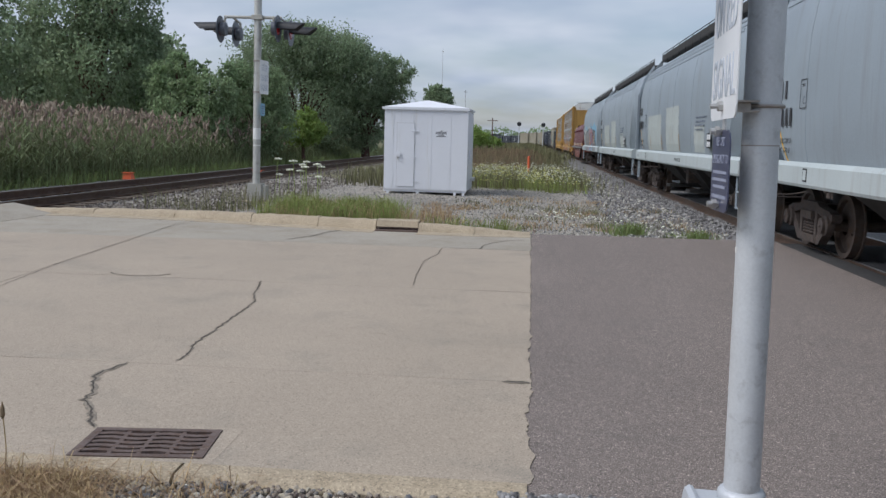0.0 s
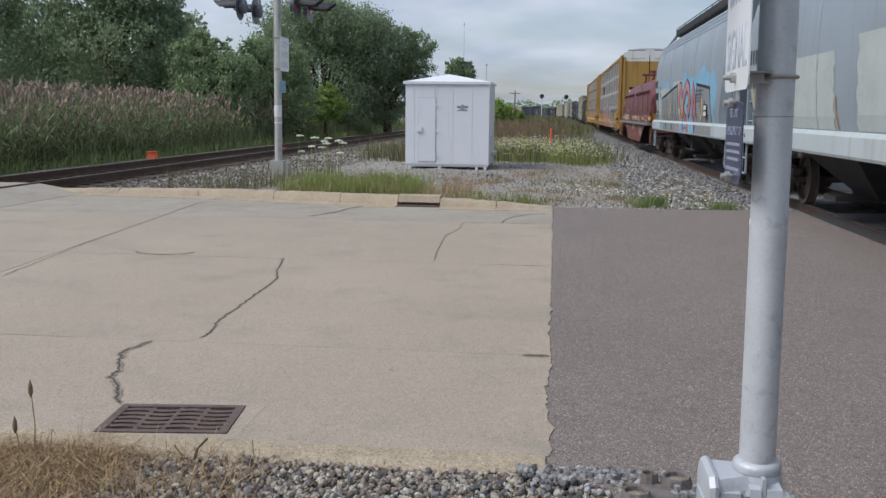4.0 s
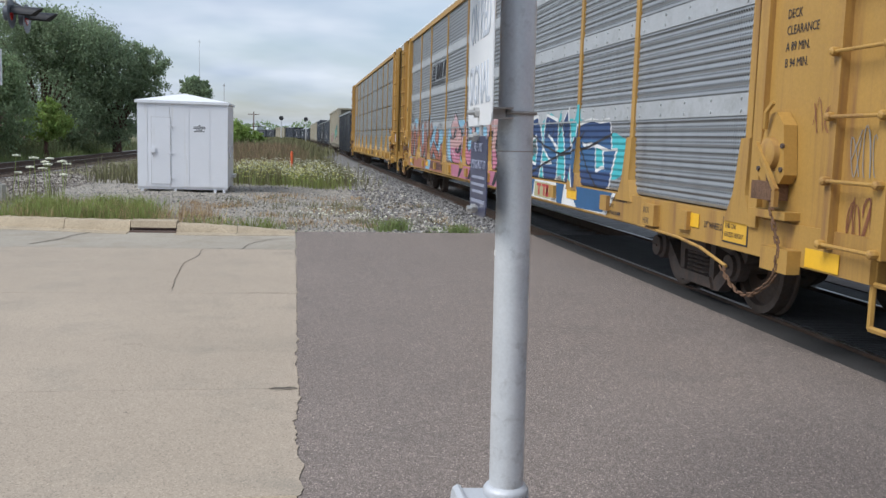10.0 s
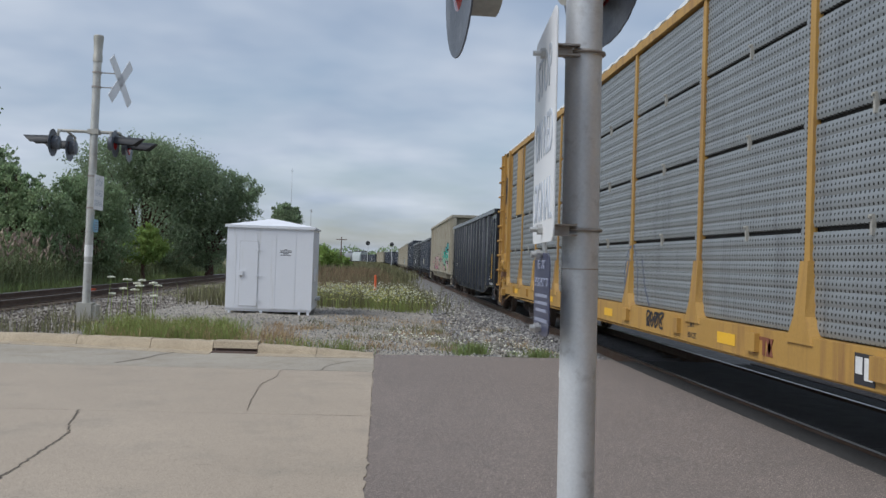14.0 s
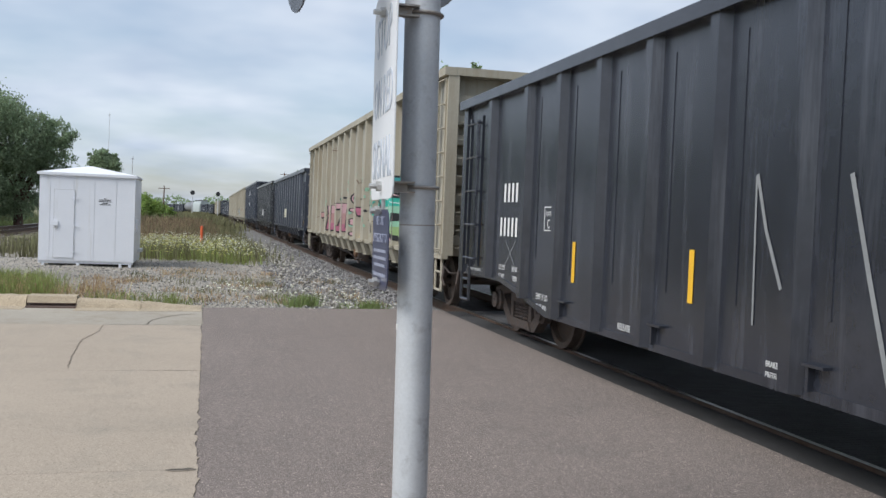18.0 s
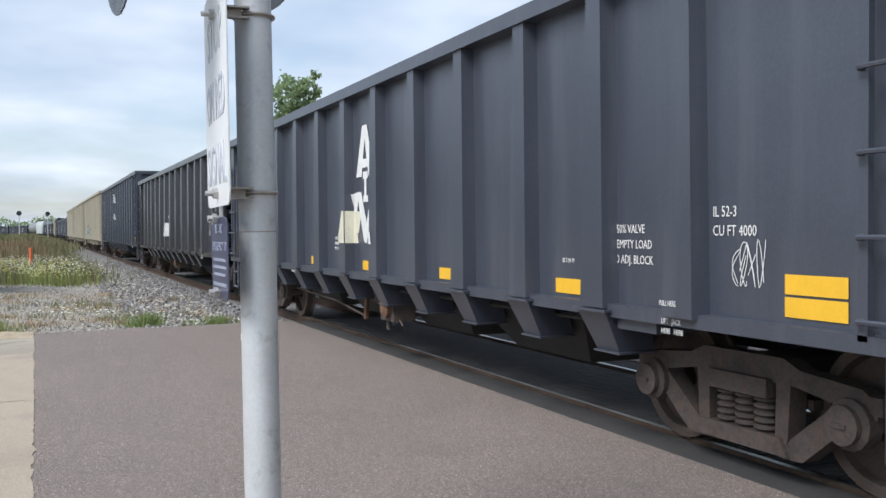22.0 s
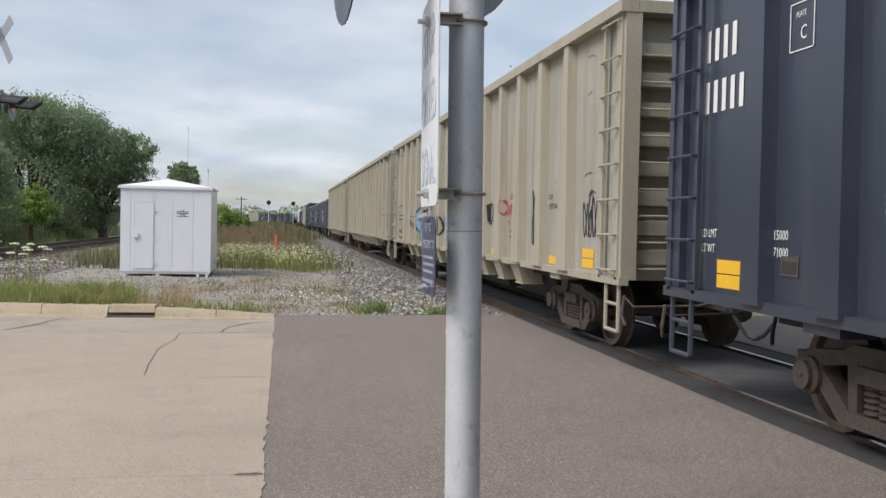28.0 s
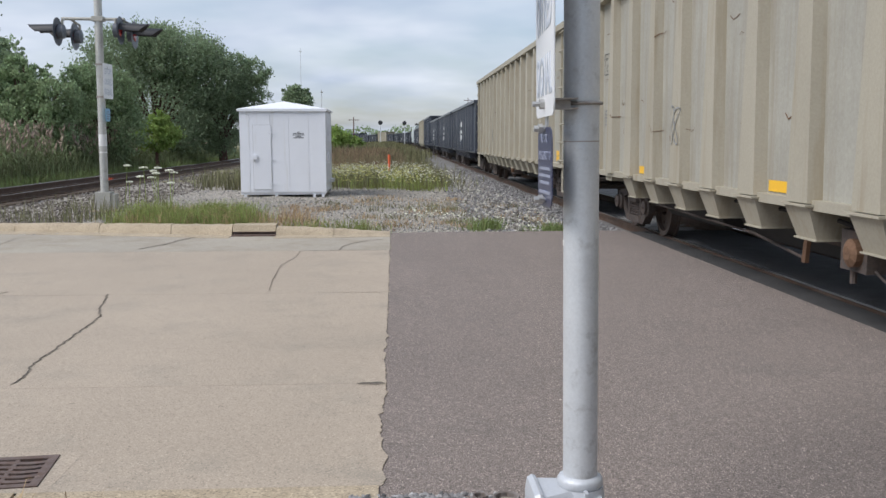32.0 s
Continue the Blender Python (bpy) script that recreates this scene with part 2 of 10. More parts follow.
M["galv"] = material("galvanised_mast", (0.60, 0.62, 0.64), 0.48, metal=0.35, vary=0.1, scale=5, fine=90, bump=0.05, dirt_sheen=(0.36, 0.36, 0.36), dirt_sheen_amount=0.2)
M["mastpaint"] = material("aluminium_paint", (0.50, 0.50, 0.47), 0.5, metal=0.35, vary=0.1, scale=4, dirt_sheen=(0.30, 0.28, 0.25), dirt_sheen_amount=0.3)
M["cast"] = material("cast_aluminium", (0.50, 0.52, 0.545), 0.55, metal=0.3, vary=0.08, scale=6, fine=80, bump=0.12)
M["castgrey"] = material("weathered_junction_box", (0.40, 0.39, 0.35), 0.6, metal=0.3, vary=0.15, scale=5)
M["bolt"] = material("zinc_bolt", (0.5, 0.5, 0.49), 0.4, metal=0.8, vary=0.15, scale=20)
M["band"] = material("rusting_clamp", (0.36, 0.33, 0.30), 0.5, metal=0.7, vary=0.2, scale=15, dirt_sheen=(0.30, 0.19, 0.10), dirt_sheen_amount=0.25)
M["sign"] = material("sign_white", (0.74, 0.75, 0.76), 0.4, vary=0.03, bump=0.0)
M["signblue"] = material("sign_blue", (0.05, 0.056, 0.105), 0.3, vary=0.1, bump=0.0)
# stop sign letters: haze and overexposure are painted in as a paler print
M["faded"] = material("faded_hazed_print", (0.47, 0.51, 0.57), 0.5, vary=0.1, bump=0.0)
M["dimwhite"] = material("worn_notice_print", (0.27, 0.29, 0.38), 0.5, vary=0.1, bump=0.0)
M["ink"] = material("black_ink", (0.03, 0.03, 0.035), 0.6, vary=0.1, bump=0.0)
M["signgrey"] = material("sign_back", (0.55, 0.56, 0.57), 0.4, metal=0.6, vary=0.06)
M["black"] = material("black_paint", (0.022, 0.023, 0.026), 0.5, vary=0.2, scale=4)
# black backboards: the sunlit gloss is painted in as blue-grey
M["target"] = material("sheen_grey_backboard", (0.085, 0.095, 0.115), 0.4, vary=0.2, scale=4, dirt_sheen=(0.16, 0.17, 0.18), dirt_sheen_amount=0.3)
M["lens"] = material("red_lens", (0.35, 0.02, 0.02), 0.15, vary=0.1, bump=0.0)
M["iron"] = material("cast_iron", (0.16, 0.12, 0.105), 0.7, metal=0.45, vary=0.25, scale=8, fine=60, bump=0.3, dirt_sheen=(0.13, 0.075, 0.05), dirt_sheen_amount=0.5)
M["capiron"] = material("rusted_foundation_iron", (0.19, 0.168, 0.155), 0.75, metal=0.2, vary=0.3, scale=9, fine=60, bump=0.4, dirt_sheen=(0.12, 0.08, 0.06), dirt_sheen_amount=0.4)
M["pit"] = material("drain_pit", (0.012, 0.012, 0.012), 1.0, vary=0.2)
M["orange"] = material("orange_plastic", (0.75, 0.14, 0.05), 0.5, vary=0.1)
M["truck"] = material("running_gear", (0.0824, 0.0676, 0.0612), 0.8, metal=0.2, vary=0.35, scale=5, fine=40, bump=0.3, dirt_sheen=(0.125, 0.085, 0.062), dirt_sheen_amount=0.45)
M["rust"] = material("rusty_steel", (0.15, 0.085, 0.05), 0.85, metal=0.15, vary=0.35, scale=6, fine=40, bump=0.3)
M["wheel"] = material("wheel_steel", (0.12, 0.095, 0.08), 0.7, metal=0.4, vary=0.3, scale=4, dirt_sheen=(0.13, 0.075, 0.045), dirt_sheen_amount=0.4)
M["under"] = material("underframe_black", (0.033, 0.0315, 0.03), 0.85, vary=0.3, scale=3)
M["white"] = material("stencil_white", (0.72, 0.72, 0.70), 0.6, vary=0.08, scale=8, bump=0.0)
M["yellow"] = material("reflector_yellow", (0.78, 0.45, 0.03), 0.4, vary=0.06, scale=6, bump=0.0)
M["charcoal"] = material("charcoal_paint", (0.050, 0.057, 0.077), 0.31, vary=0.2, scale=0.7, fine=50, bump=0.05, dirt_sheen=(0.072, 0.080, 0.100), dirt_sheen_amount=0.42, streak=True, spec=0.75)
# jet: the paler upright streaks are sheen painted into the colour
M["jet"] = material("black_car_paint", (0.036, 0.038, 0.045), 0.28, vary=0.25, scale=0.6, fine=14, bump=0.05, dirt_sheen=(0.075, 0.077, 0.084), dirt_sheen_amount=0.4, streak=True, spec=0.75)
M["navy"] = material("navy_car_paint", (0.036, 0.043, 0.064), 0.32, vary=0.18, scale=0.6, fine=50, bump=0.05, dirt_sheen=(0.05, 0.056, 0.07), dirt_sheen_amount=0.3, streak=True, spec=0.75)
# gondola black: bluish streaks paint in the sky's reflection on the sides
M["gloss_jet"] = material("glossy_black_car_paint", (0.024, 0.027, 0.036), 0.24, vary=0.3, scale=0.8, fine=7, bump=0.10, dirt_sheen=(0.07, 0.075, 0.09), dirt_sheen_amount=0.34, streak=True, spec=0.75)
M["beige"] = material("beige_car_paint", (0.3525, 0.3243, 0.2557), 0.6, vary=0.12, scale=0.6, fine=40, bump=0.07, dirt_sheen=(0.27, 0.225, 0.15), dirt_sheen_amount=0.38, streak=True)
M["beige_sheet"] = material("weathered_beige_sheet", (0.3243, 0.3149, 0.2707), 0.62, vary=0.16, scale=1.1, fine=30, bump=0.07, dirt_sheen=(0.25, 0.222, 0.17), dirt_sheen_amount=0.5, streak=True)
M["bluegrey"] = material("blue_grey_paint", (0.265, 0.31, 0.345), 0.45, vary=0.12, scale=0.5, fine=50, bump=0.05, dirt_sheen=(0.215, 0.235, 0.25), dirt_sheen_amount=0.4, streak=True)
M["palesill"] = material("pale_sill_paint", (0.44, 0.49, 0.49), 0.55, vary=0.1, scale=0.8, fine=50, bump=0.05, dirt_sheen=(0.35, 0.36, 0.35), dirt_sheen_amount=0.35, streak=True)
M["patch"] = material("repaint_patch", (0.41, 0.45, 0.43), 0.6, vary=0.1, scale=1.5, dirt_sheen=(0.38, 0.38, 0.34), dirt_sheen_amount=0.4)
M["maroon"] = material("maroon_paint", (0.125, 0.032, 0.035), 0.5, vary=0.18, scale=0.6, fine=45, bump=0.06, dirt_sheen=(0.20, 0.085, 0.085), dirt_sheen_amount=0.33, streak=True)
M["brownred"] = material("red_oxide_paint", (0.17, 0.058, 0.042), 0.65, vary=0.2, scale=0.7, fine=45, bump=0.08, dirt_sheen=(0.10, 0.05, 0.04), dirt_sheen_amount=0.4, streak=True)
M["walk"] = material("grey_walkway", (0.24, 0.25, 0.24), 0.6, metal=0.4, vary=0.12, scale=3)
M["rackyellow"] = material("ochre_car_paint", (0.40, 0.235, 0.058), 0.55, vary=0.14, scale=0.7, fine=45, bump=0.06, dirt_sheen=(0.21, 0.105, 0.045), dirt_sheen_amount=0.42, streak=True)
M["roofwhite"] = material("galvanised_roof", (0.60, 0.62, 0.62), 0.5, metal=0.3, vary=0.08, scale=1.5)
M["doorwhite"] = material("white_door_paint", (0.70, 0.71, 0.68), 0.5, vary=0.06, scale=1, dirt_sheen=(0.5, 0.45, 0.36), dirt_sheen_amount=0.2, streak=True)
M["tank"] = material("grey_tank", (0.2, 0.21, 0.22), 0.5, vary=0.1, scale=1)
for key, col in (("p_cyan", (0.05, 0.28, 0.29)), ("p_green", (0.27, 0.38, 0.18)), ("p_pink", (0.41, 0.15, 0.22)), ("p_black", (0.02, 0.02, 0.024)),
                 ("p_blue", (0.05, 0.22, 0.50)), ("p_navy", (0.02, 0.05, 0.14)), ("p_white", (0.66, 0.67, 0.66)), ("p_salmon", (0.328, 0.139, 0.102)),
                 ("p_grey", (0.24, 0.25, 0.25)), ("p_sky", (0.206, 0.396, 0.533)), ("p_red", (0.42, 0.05, 0.05)), ("p_gold", (0.62, 0.36, 0.04)), ("p_rose", (0.44, 0.26, 0.25)), ("p_rust", (0.40, 0.16, 0.17)), ("p_cream", (0.60, 0.58, 0.47)), ("p_teal", (0.04, 0.38, 0.30)), ("p_aqua", (0.05, 0.38, 0.42)), ("p_deep", (0.03, 0.10, 0.22)), ("p_blush", (0.52, 0.34, 0.36)), ("p_clay", (0.295, 0.164, 0.131)), ("p_khaki", (0.38, 0.36, 0.20)), ("p_slate", (0.10, 0.12, 0.17)), ("p_umber", (0.20, 0.07, 0.04)), ("p_mint", (0.26, 0.46, 0.34)), ("p_brick", (0.281, 0.102, 0.072))):
    M[key] = material("spray_" + key[2:], col, 0.6, vary=0.14, scale=3, bump=0.0)


def speckle(m, scale, stops, lump=0.0):
    """Gives every grain of a cell pattern its own tone: stops of (share, factor)."""
    t = m.node_tree
    p = t.nodes["Principled BSDF"]
    old = p.inputs["Base Color"].links[0].from_socket
    co = node(t, "ShaderNodeTexCoord")
    vor = node(t, "ShaderNodeTexVoronoi", Scale=scale)
    wn = node(t, "ShaderNodeTexWhiteNoise")
    ramp = node(t, "ShaderNodeValToRGB")
    ramp.color_ramp.interpolation = "LINEAR"
    while len(ramp.color_ramp.elements) < len(stops):
        ramp.color_ramp.elements.new(0.5)
    for el, (at, k) in zip(ramp.color_ramp.elements, stops):
        el.position, el.color = at, (k, k * 0.99, k * 0.97, 1)
    mul = node(t, "ShaderNodeMix")
    mul.data_type, mul.blend_type = "RGBA", "MULTIPLY"
    mul.inputs[0].default_value = 1.0
    t.links.new(co.outputs["Object"], vor.inputs["Vector"])
    t.links.new(vor.outputs["Position"], wn.inputs["Vector"])
    t.links.new(wn.outputs["Value"], ramp.inputs[0])
    t.links.new(old, mul.inputs[6])
    t.links.new(ramp.outputs[0], mul.inputs[7])
    t.links.new(mul.outputs[2], p.inputs["Base Color"])
    return m


M["asphalt"] = speckle(material("worn_asphalt", (0.206, 0.175, 0.160), 0.92, vary=0.1, scale=0.5, fine=90, bump=0.4, dirt_sheen=(0.17, 0.148, 0.137), dirt_sheen_amount=0.25), 235.0, [(0.0, 0.34), (0.3, 0.76), (0.7, 1.02), (0.86, 1.25), (0.95, 1.9), (1.0, 2.7)])
speckle(M["asphalt"], 85.0, [(0.0, 0.82), (0.3, 0.95), (0.75, 1.02), (0.93, 1.06), (0.965, 1.4), (1.0, 1.7)])
speckle(M["concrete"], 150.0, [(0.0, 0.6), (0.14, 0.9), (0.6, 1.0), (0.9, 1.1), (1.0, 1.32)])
speckle(M["gutter"], 110.0, [(0.0, 0.72), (0.15, 0.92), (0.6, 1.0), (0.92, 1.08), (1.0, 1.2)])
speckle(M["kerb"], 115.0, [(0.0, 0.6), (0.2, 0.88), (0.6, 1.0), (0.92, 1.12), (1.0, 1.35)])


def perforated(name, col, px, pz, r):
    """Galvanised sheet with rows of small round holes at a pitch of px by pz."""
    m = material(name, col, 0.5, metal=0.45, vary=0.1, scale=1.2, fine=40, bump=0.05, dirt_sheen=tuple(c * 0.62 for c in col), dirt_sheen_amount=0.3, streak=True)
    t = m.node_tree
    p = t.nodes["Principled BSDF"]
    old = p.inputs["Base Color"].links[0].from_socket
    co = node(t, "ShaderNodeTexCoord")
    sep = node(t, "ShaderNodeSeparateXYZ")
    t.links.new(co.outputs["Object"], sep.inputs[0])
    got = []
    for axis, pitch in ((1, px), (2, pz)):
        pp = node(t, "ShaderNodeMath")
        pp.operation = "PINGPONG"
        pp.inputs[1].default_value = pitch / 2
        t.links.new(sep.outputs[axis], pp.inputs[0])
        sq = node(t, "ShaderNodeMath")
        sq.operation = "POWER"
        sq.inputs[1].default_value = 2
        t.links.new(pp.outputs[0], sq.inputs[0])
        got.append(sq)
    add = node(t, "ShaderNodeMath")
    t.links.new(got[0].outputs[0], add.inputs[0])
    t.links.new(got[1].outputs[0], add.inputs[1])
    less = node(t, "ShaderNodeMath")
    less.operation = "LESS_THAN"
    less.inputs[1].default_value = r * r
    t.links.new(add.outputs[0], less.inputs[0])
    mix = node(t, "ShaderNodeMix")
    mix.data_type = "RGBA"
    mix.inputs[7].default_value = (0.02, 0.02, 0.02, 1)
    t.links.new(less.outputs[0], mix.inputs[0])
    t.links.new(old, mix.inputs[6])
    t.links.new(mix.outputs[2], p.inputs["Base Color"])
    return m


M["splice"] = material("splice_band_steel", (0.42, 0.44, 0.455), 0.5, metal=0.2, vary=0.12, scale=2, dirt_sheen=(0.30, 0.31, 0.31), dirt_sheen_amount=0.35)
M["screen"] = perforated("perforated_screen", (0.325, 0.345, 0.36), 0.045, 0.05, 0.013)
M["screen_b"] = perforated("sparse_perforated_screen", (0.285, 0.305, 0.31), 0.066, 0.05, 0.013)


# ---- mesh helpers ----
class Shape:
    """Vertices and faces gathered from simple solids."""

    def __init__(self):
        self.v, self.f = [], []

    def add(self, verts, faces):
        n = len(self.v)
        self.v += verts
        self.f += [[i + n for i in f] for f in faces]
        return self

    def hexa(self, p):
        return self.add([tuple(q) for q in p], [(0, 3, 2, 1), (4, 5, 6, 7), (0, 1, 5, 4), (1, 2, 6, 5), (2, 3, 7, 6), (3, 0, 4, 7)])

    def box(self, x0, x1, y0, y1, z0, z1):
        return self.hexa([(x0, y0, z0), (x1, y0, z0), (x1, y1, z0), (x0, y1, z0), (x0, y0, z1), (x1, y0, z1), (x1, y1, z1), (x0, y1, z1)])

    def prism(self, poly, axis, a, b):
        """A polygon given in the two other axes, drawn out from a to b."""
        put = {"x": lambda u, v, w: (w, u, v), "y": lambda u, v, w: (u, w, v), "z": lambda u, v, w: (u, v, w)}[axis]
        n = len(poly)
        return self.add([put(u, v, a) for u, v in poly] + [put(u, v, b) for u, v in poly],
                        [list(range(n))[::-1], list(range(n, 2 * n))] + [(i, (i + 1) % n, n + (i + 1) % n, n + i) for i in range(n)])

    def cyl(self, p, q, r, n=10, r2=None, caps=True):
        p, q = Vector(p), Vector(q)
        w = (q - p).normalized()
        u = w.orthogonal().normalized()
        s = w.cross(u)
        r2 = r if r2 is None else r2
        verts = [tuple(c + (u * math.cos(2 * math.pi * i / n) + s * math.sin(2 * math.pi * i / n)) * k) for c, k in ((p, r), (q, r2)) for i in range(n)]
        faces = [(i, (i + 1) % n, n + (i + 1) % n, n + i) for i in range(n)]
        if caps:
            faces += [list(range(n))[::-1], list(range(n, 2 * n))]
        return self.add(verts, faces)

    def tube(self, pts, r, n=6):
        for a, b in zip(pts, pts[1:]):
            self.cyl(a, b, r, n)
        return self

    def lathe(self, prof, origin, axis="z", n=20):
        """Profile of (radius, height) turned about an axis through origin."""
        put = {"z": lambda c, s, h: (c, s, h), "x": lambda c, s, h: (h, c, s), "y": lambda c, s, h: (s, h, c)}[axis]
        verts, faces = [], []
        for r, h in prof:
            for i in range(n):
                d = put(r * math.cos(2 * math.pi * i / n), r * math.sin(2 * math.pi * i / n), h)
                verts.append((origin[0] + d[0], origin[1] + d[1], origin[2] + d[2]))
        for k in range(len(prof) - 1):
            for i in range(n):
                j = (i + 1) % n
                faces.append((k * n + i, k * n + j, (k + 1) * n + j, (k + 1) * n + i))
        faces += [list(range(n))[::-1], list(range((len(prof) - 1) * n, len(prof) * n))]
        return self.add(verts, faces)

    def loft(self, rings, close=True):
        n = len(rings[0])
        verts = [tuple(p) for r in rings for p in r]
        faces = [(k * n + i, k * n + (i + 1) % n, (k + 1) * n + (i + 1) % n, (k + 1) * n + i) for k in range(len(rings) - 1) for i in range(n)]
        if close:
            faces += [list(range(n))[::-1], list(range((len(rings) - 1) * n, len(rings) * n))]
        return self.add(verts, faces)

    def mesh(self, name, mat, smooth=False, fix=True):
        me = bpy.data.meshes.new(name)
        me.from_pydata(self.v, [], self.f)
        if fix:
            bm = bmesh.new()
            bm.from_mesh(me)
            bmesh.ops.recalc_face_normals(bm, faces=bm.faces)
            bm.to_mesh(me)
            bm.free()
        me.materials.append(mat)
        if smooth:
            me.polygons.foreach_set("use_smooth", [True] * len(me.polygons))
            me.set_sharp_from_angle(angle=radians(38))
        return me


def thing(name, label, category, group="", m=None):
    ob = tagged(new(name), label, category, group)
    if m is not None:
        ob.matrix_basis = m
    return ob


def part(name, shape, mat, parent, label="", smooth=False, fix=True):
    ob = new(name, shape.mesh(name, mat, smooth, fix))
    ob.parent = parent
    return tagged(ob, label)


def again(name, me, parent, m=None):
    """One more part on a mesh that is already there."""
    ob = new(name, me)
    ob.parent = parent
    if m is not None:
        ob.matrix_basis = m
    return ob


def structure(name, shape, mat, label, smooth=False, category="", fix=True):
    return tagged(new(name, shape.mesh(name, mat, smooth, fix)), label, category or name.split("_")[0], kind="structure")


def letters(text, size, mat, parent, m, name="lettering", condensed=0.85, extrude=0.001):
    """Built-in font set in a flat mesh, its left bottom corner at m."""
    cu = bpy.data.curves.new(name, "FONT")
    cu.body, cu.size, cu.extrude, cu.resolution_u = text, size, extrude, 2
    ob = bpy.data.objects.new(name, cu)
    scene.collection.objects.link(ob)
    me = bpy.data.meshes.new_from_object(ob)
    bpy.data.objects.remove(ob)
    bpy.data.curves.remove(cu)
    me.materials.clear()
    me.materials.append(mat)
    out = new(name, me)
    out.parent = parent
    out.matrix_basis = m @ Matrix.Diagonal((condensed, 1, 1, 1))
    return out


def side(y, z, x=-1.47):
    """A pose flat on a car's near side: text runs towards the front."""
    return Matrix(((0, 0, -1, x), (-1, 0, 0, y), (0, 1, 0, z), (0, 0, 0, 1)))


def front(x, z, y):
    """A pose flat on a face that looks along -y."""
    return Matrix(((1, 0, 0, x), (0, 0, -1, y), (0, 1, 0, z), (0, 0, 0, 1)))


# ---- ground, road and tracks ----
TRACK_X, RAIL_NEAR, RAIL_FAR = 5.30, 4.55, 6.05
LEFT_NEAR, LEFT_FAR, LEFT_Z = -9.75, -11.25, 0.18
rnd = random.Random(4)


def height_field(name, x0, x1, y0, y1, nx, ny, fn, mat, label, category):
    s = Shape()
    s.v = [(x0 + (x1 - x0) * i / nx, y0 + (y1 - y0) * j / ny, fn(x0 + (x1 - x0) * i / nx, y0 + (y1 - y0) * j / ny)) for j in range(ny + 1) for i in range(nx + 1)]
    s.f = [(j * (nx + 1) + i, j * (nx + 1) + i + 1, (j + 1) * (nx + 1) + i + 1, (j + 1) * (nx + 1) + i) for j in range(ny) for i in range(nx)]
    return structure(name, s, mat, label, True, category, fix=False)


g = Shape()
g.add([(-2500, -1500, -0.45), (2500, -1500, -0.45), (2500, 4000, -0.45), (-2500, 4000, -0.45)], [(0, 1, 2, 3)])
structure("ground", g, M["soil"], "rough grassy ground reaching the horizon", fix=False)


def lump(x, y, k, a):
    return a * noise.noise(Vector((x * k, y * k, 3.1)))


def middle_z(x, y):
    base = -0.02 - 0.10 * max(0.0, min(1.0, (x + 0.5) / 3.0)) + lump(x, y, 0.5, 0.05) + lump(x, y, 1.7, 0.025)
    if x < -6.5:
        base += 0.05 * min(1, (-6.5 - x) / 2.2)
    fade = min(1.0, max(0.0, (y - 15.5) / 1.2))
    return base * fade - 0.012 * (1 - fade)


def median_z(x, y):
    """The strip of rough ground between the two tracks."""
    return middle_z(x, y) + (0.25 * min(1, (y - 45) / 30) if y > 45 and -6 < x < 0.6 else 0)


height_field("gravel_verge", -8.6, 2.2, 15.15, 34.0, 54, 90, middle_z, M["limestone"], "pale crushed limestone pad between the two tracks", "gravel")
height_field("ground_median", -8.6, 2.2, 34.0, 420.0, 22, 120, median_z, M["soil"], "weedy strip of ground between the two tracks", "ground")


def right_bed(x, y):
    return -0.16 - 0.14 * max(0, (2.9 - x) / 1.2) + lump(x, y, 2.0, 0.03) - (0.10 if x > 8.0 else 0)


height_field("track_ballast_right", 1.6, 9.2, 15.62, 420.0, 20, 220, right_bed, M["ballast"], "grey crushed stone ballast under the straight track", "ballast")
height_field("track_ballast_behind", 2.9, 9.2, -330.0, -6.0, 6, 60, right_bed, M["ballast"], "grey crushed stone ballast under the straight track", "ballast")


def left_bed(x, y):
    return (LEFT_Z - 0.17) * max(0, 1 - max(0, abs(x + 10.5) - 1.5) / 1.2) - 0.05 + lump(x, y, 2.0, 0.03)


height_field("track_ballast_left", -13.4, -7.9, 16.4, 420.0, 16, 220, left_bed, M["ballast"], "brownish crushed stone ballast under the second track", "ballast")


def east_edge(y):
    """The ragged edge where the concrete meets the asphalt."""
    return 0.03 + 0.03 * noise.noise(Vector((0, y * 1.3, 0))) + 0.024 * noise.noise(Vector((0, y * 6, 9))) + 0.016 * noise.noise(Vector((3, y * 21, 4)))


road = tagged(new("road_concrete"), "old tan concrete road with cracks and sealed joints", "road", kind="structure")
ROWS_Y = [(4.03, 5.80), (5.80, 9.36), (9.36, 12.98), (12.98, 15.2)]


def slab(poly, mat=None, z=0.0):
    s = Shape().prism(poly, "z", -0.18, z)
    return part("slab", s, mat or M["concrete"], road, fix=False)


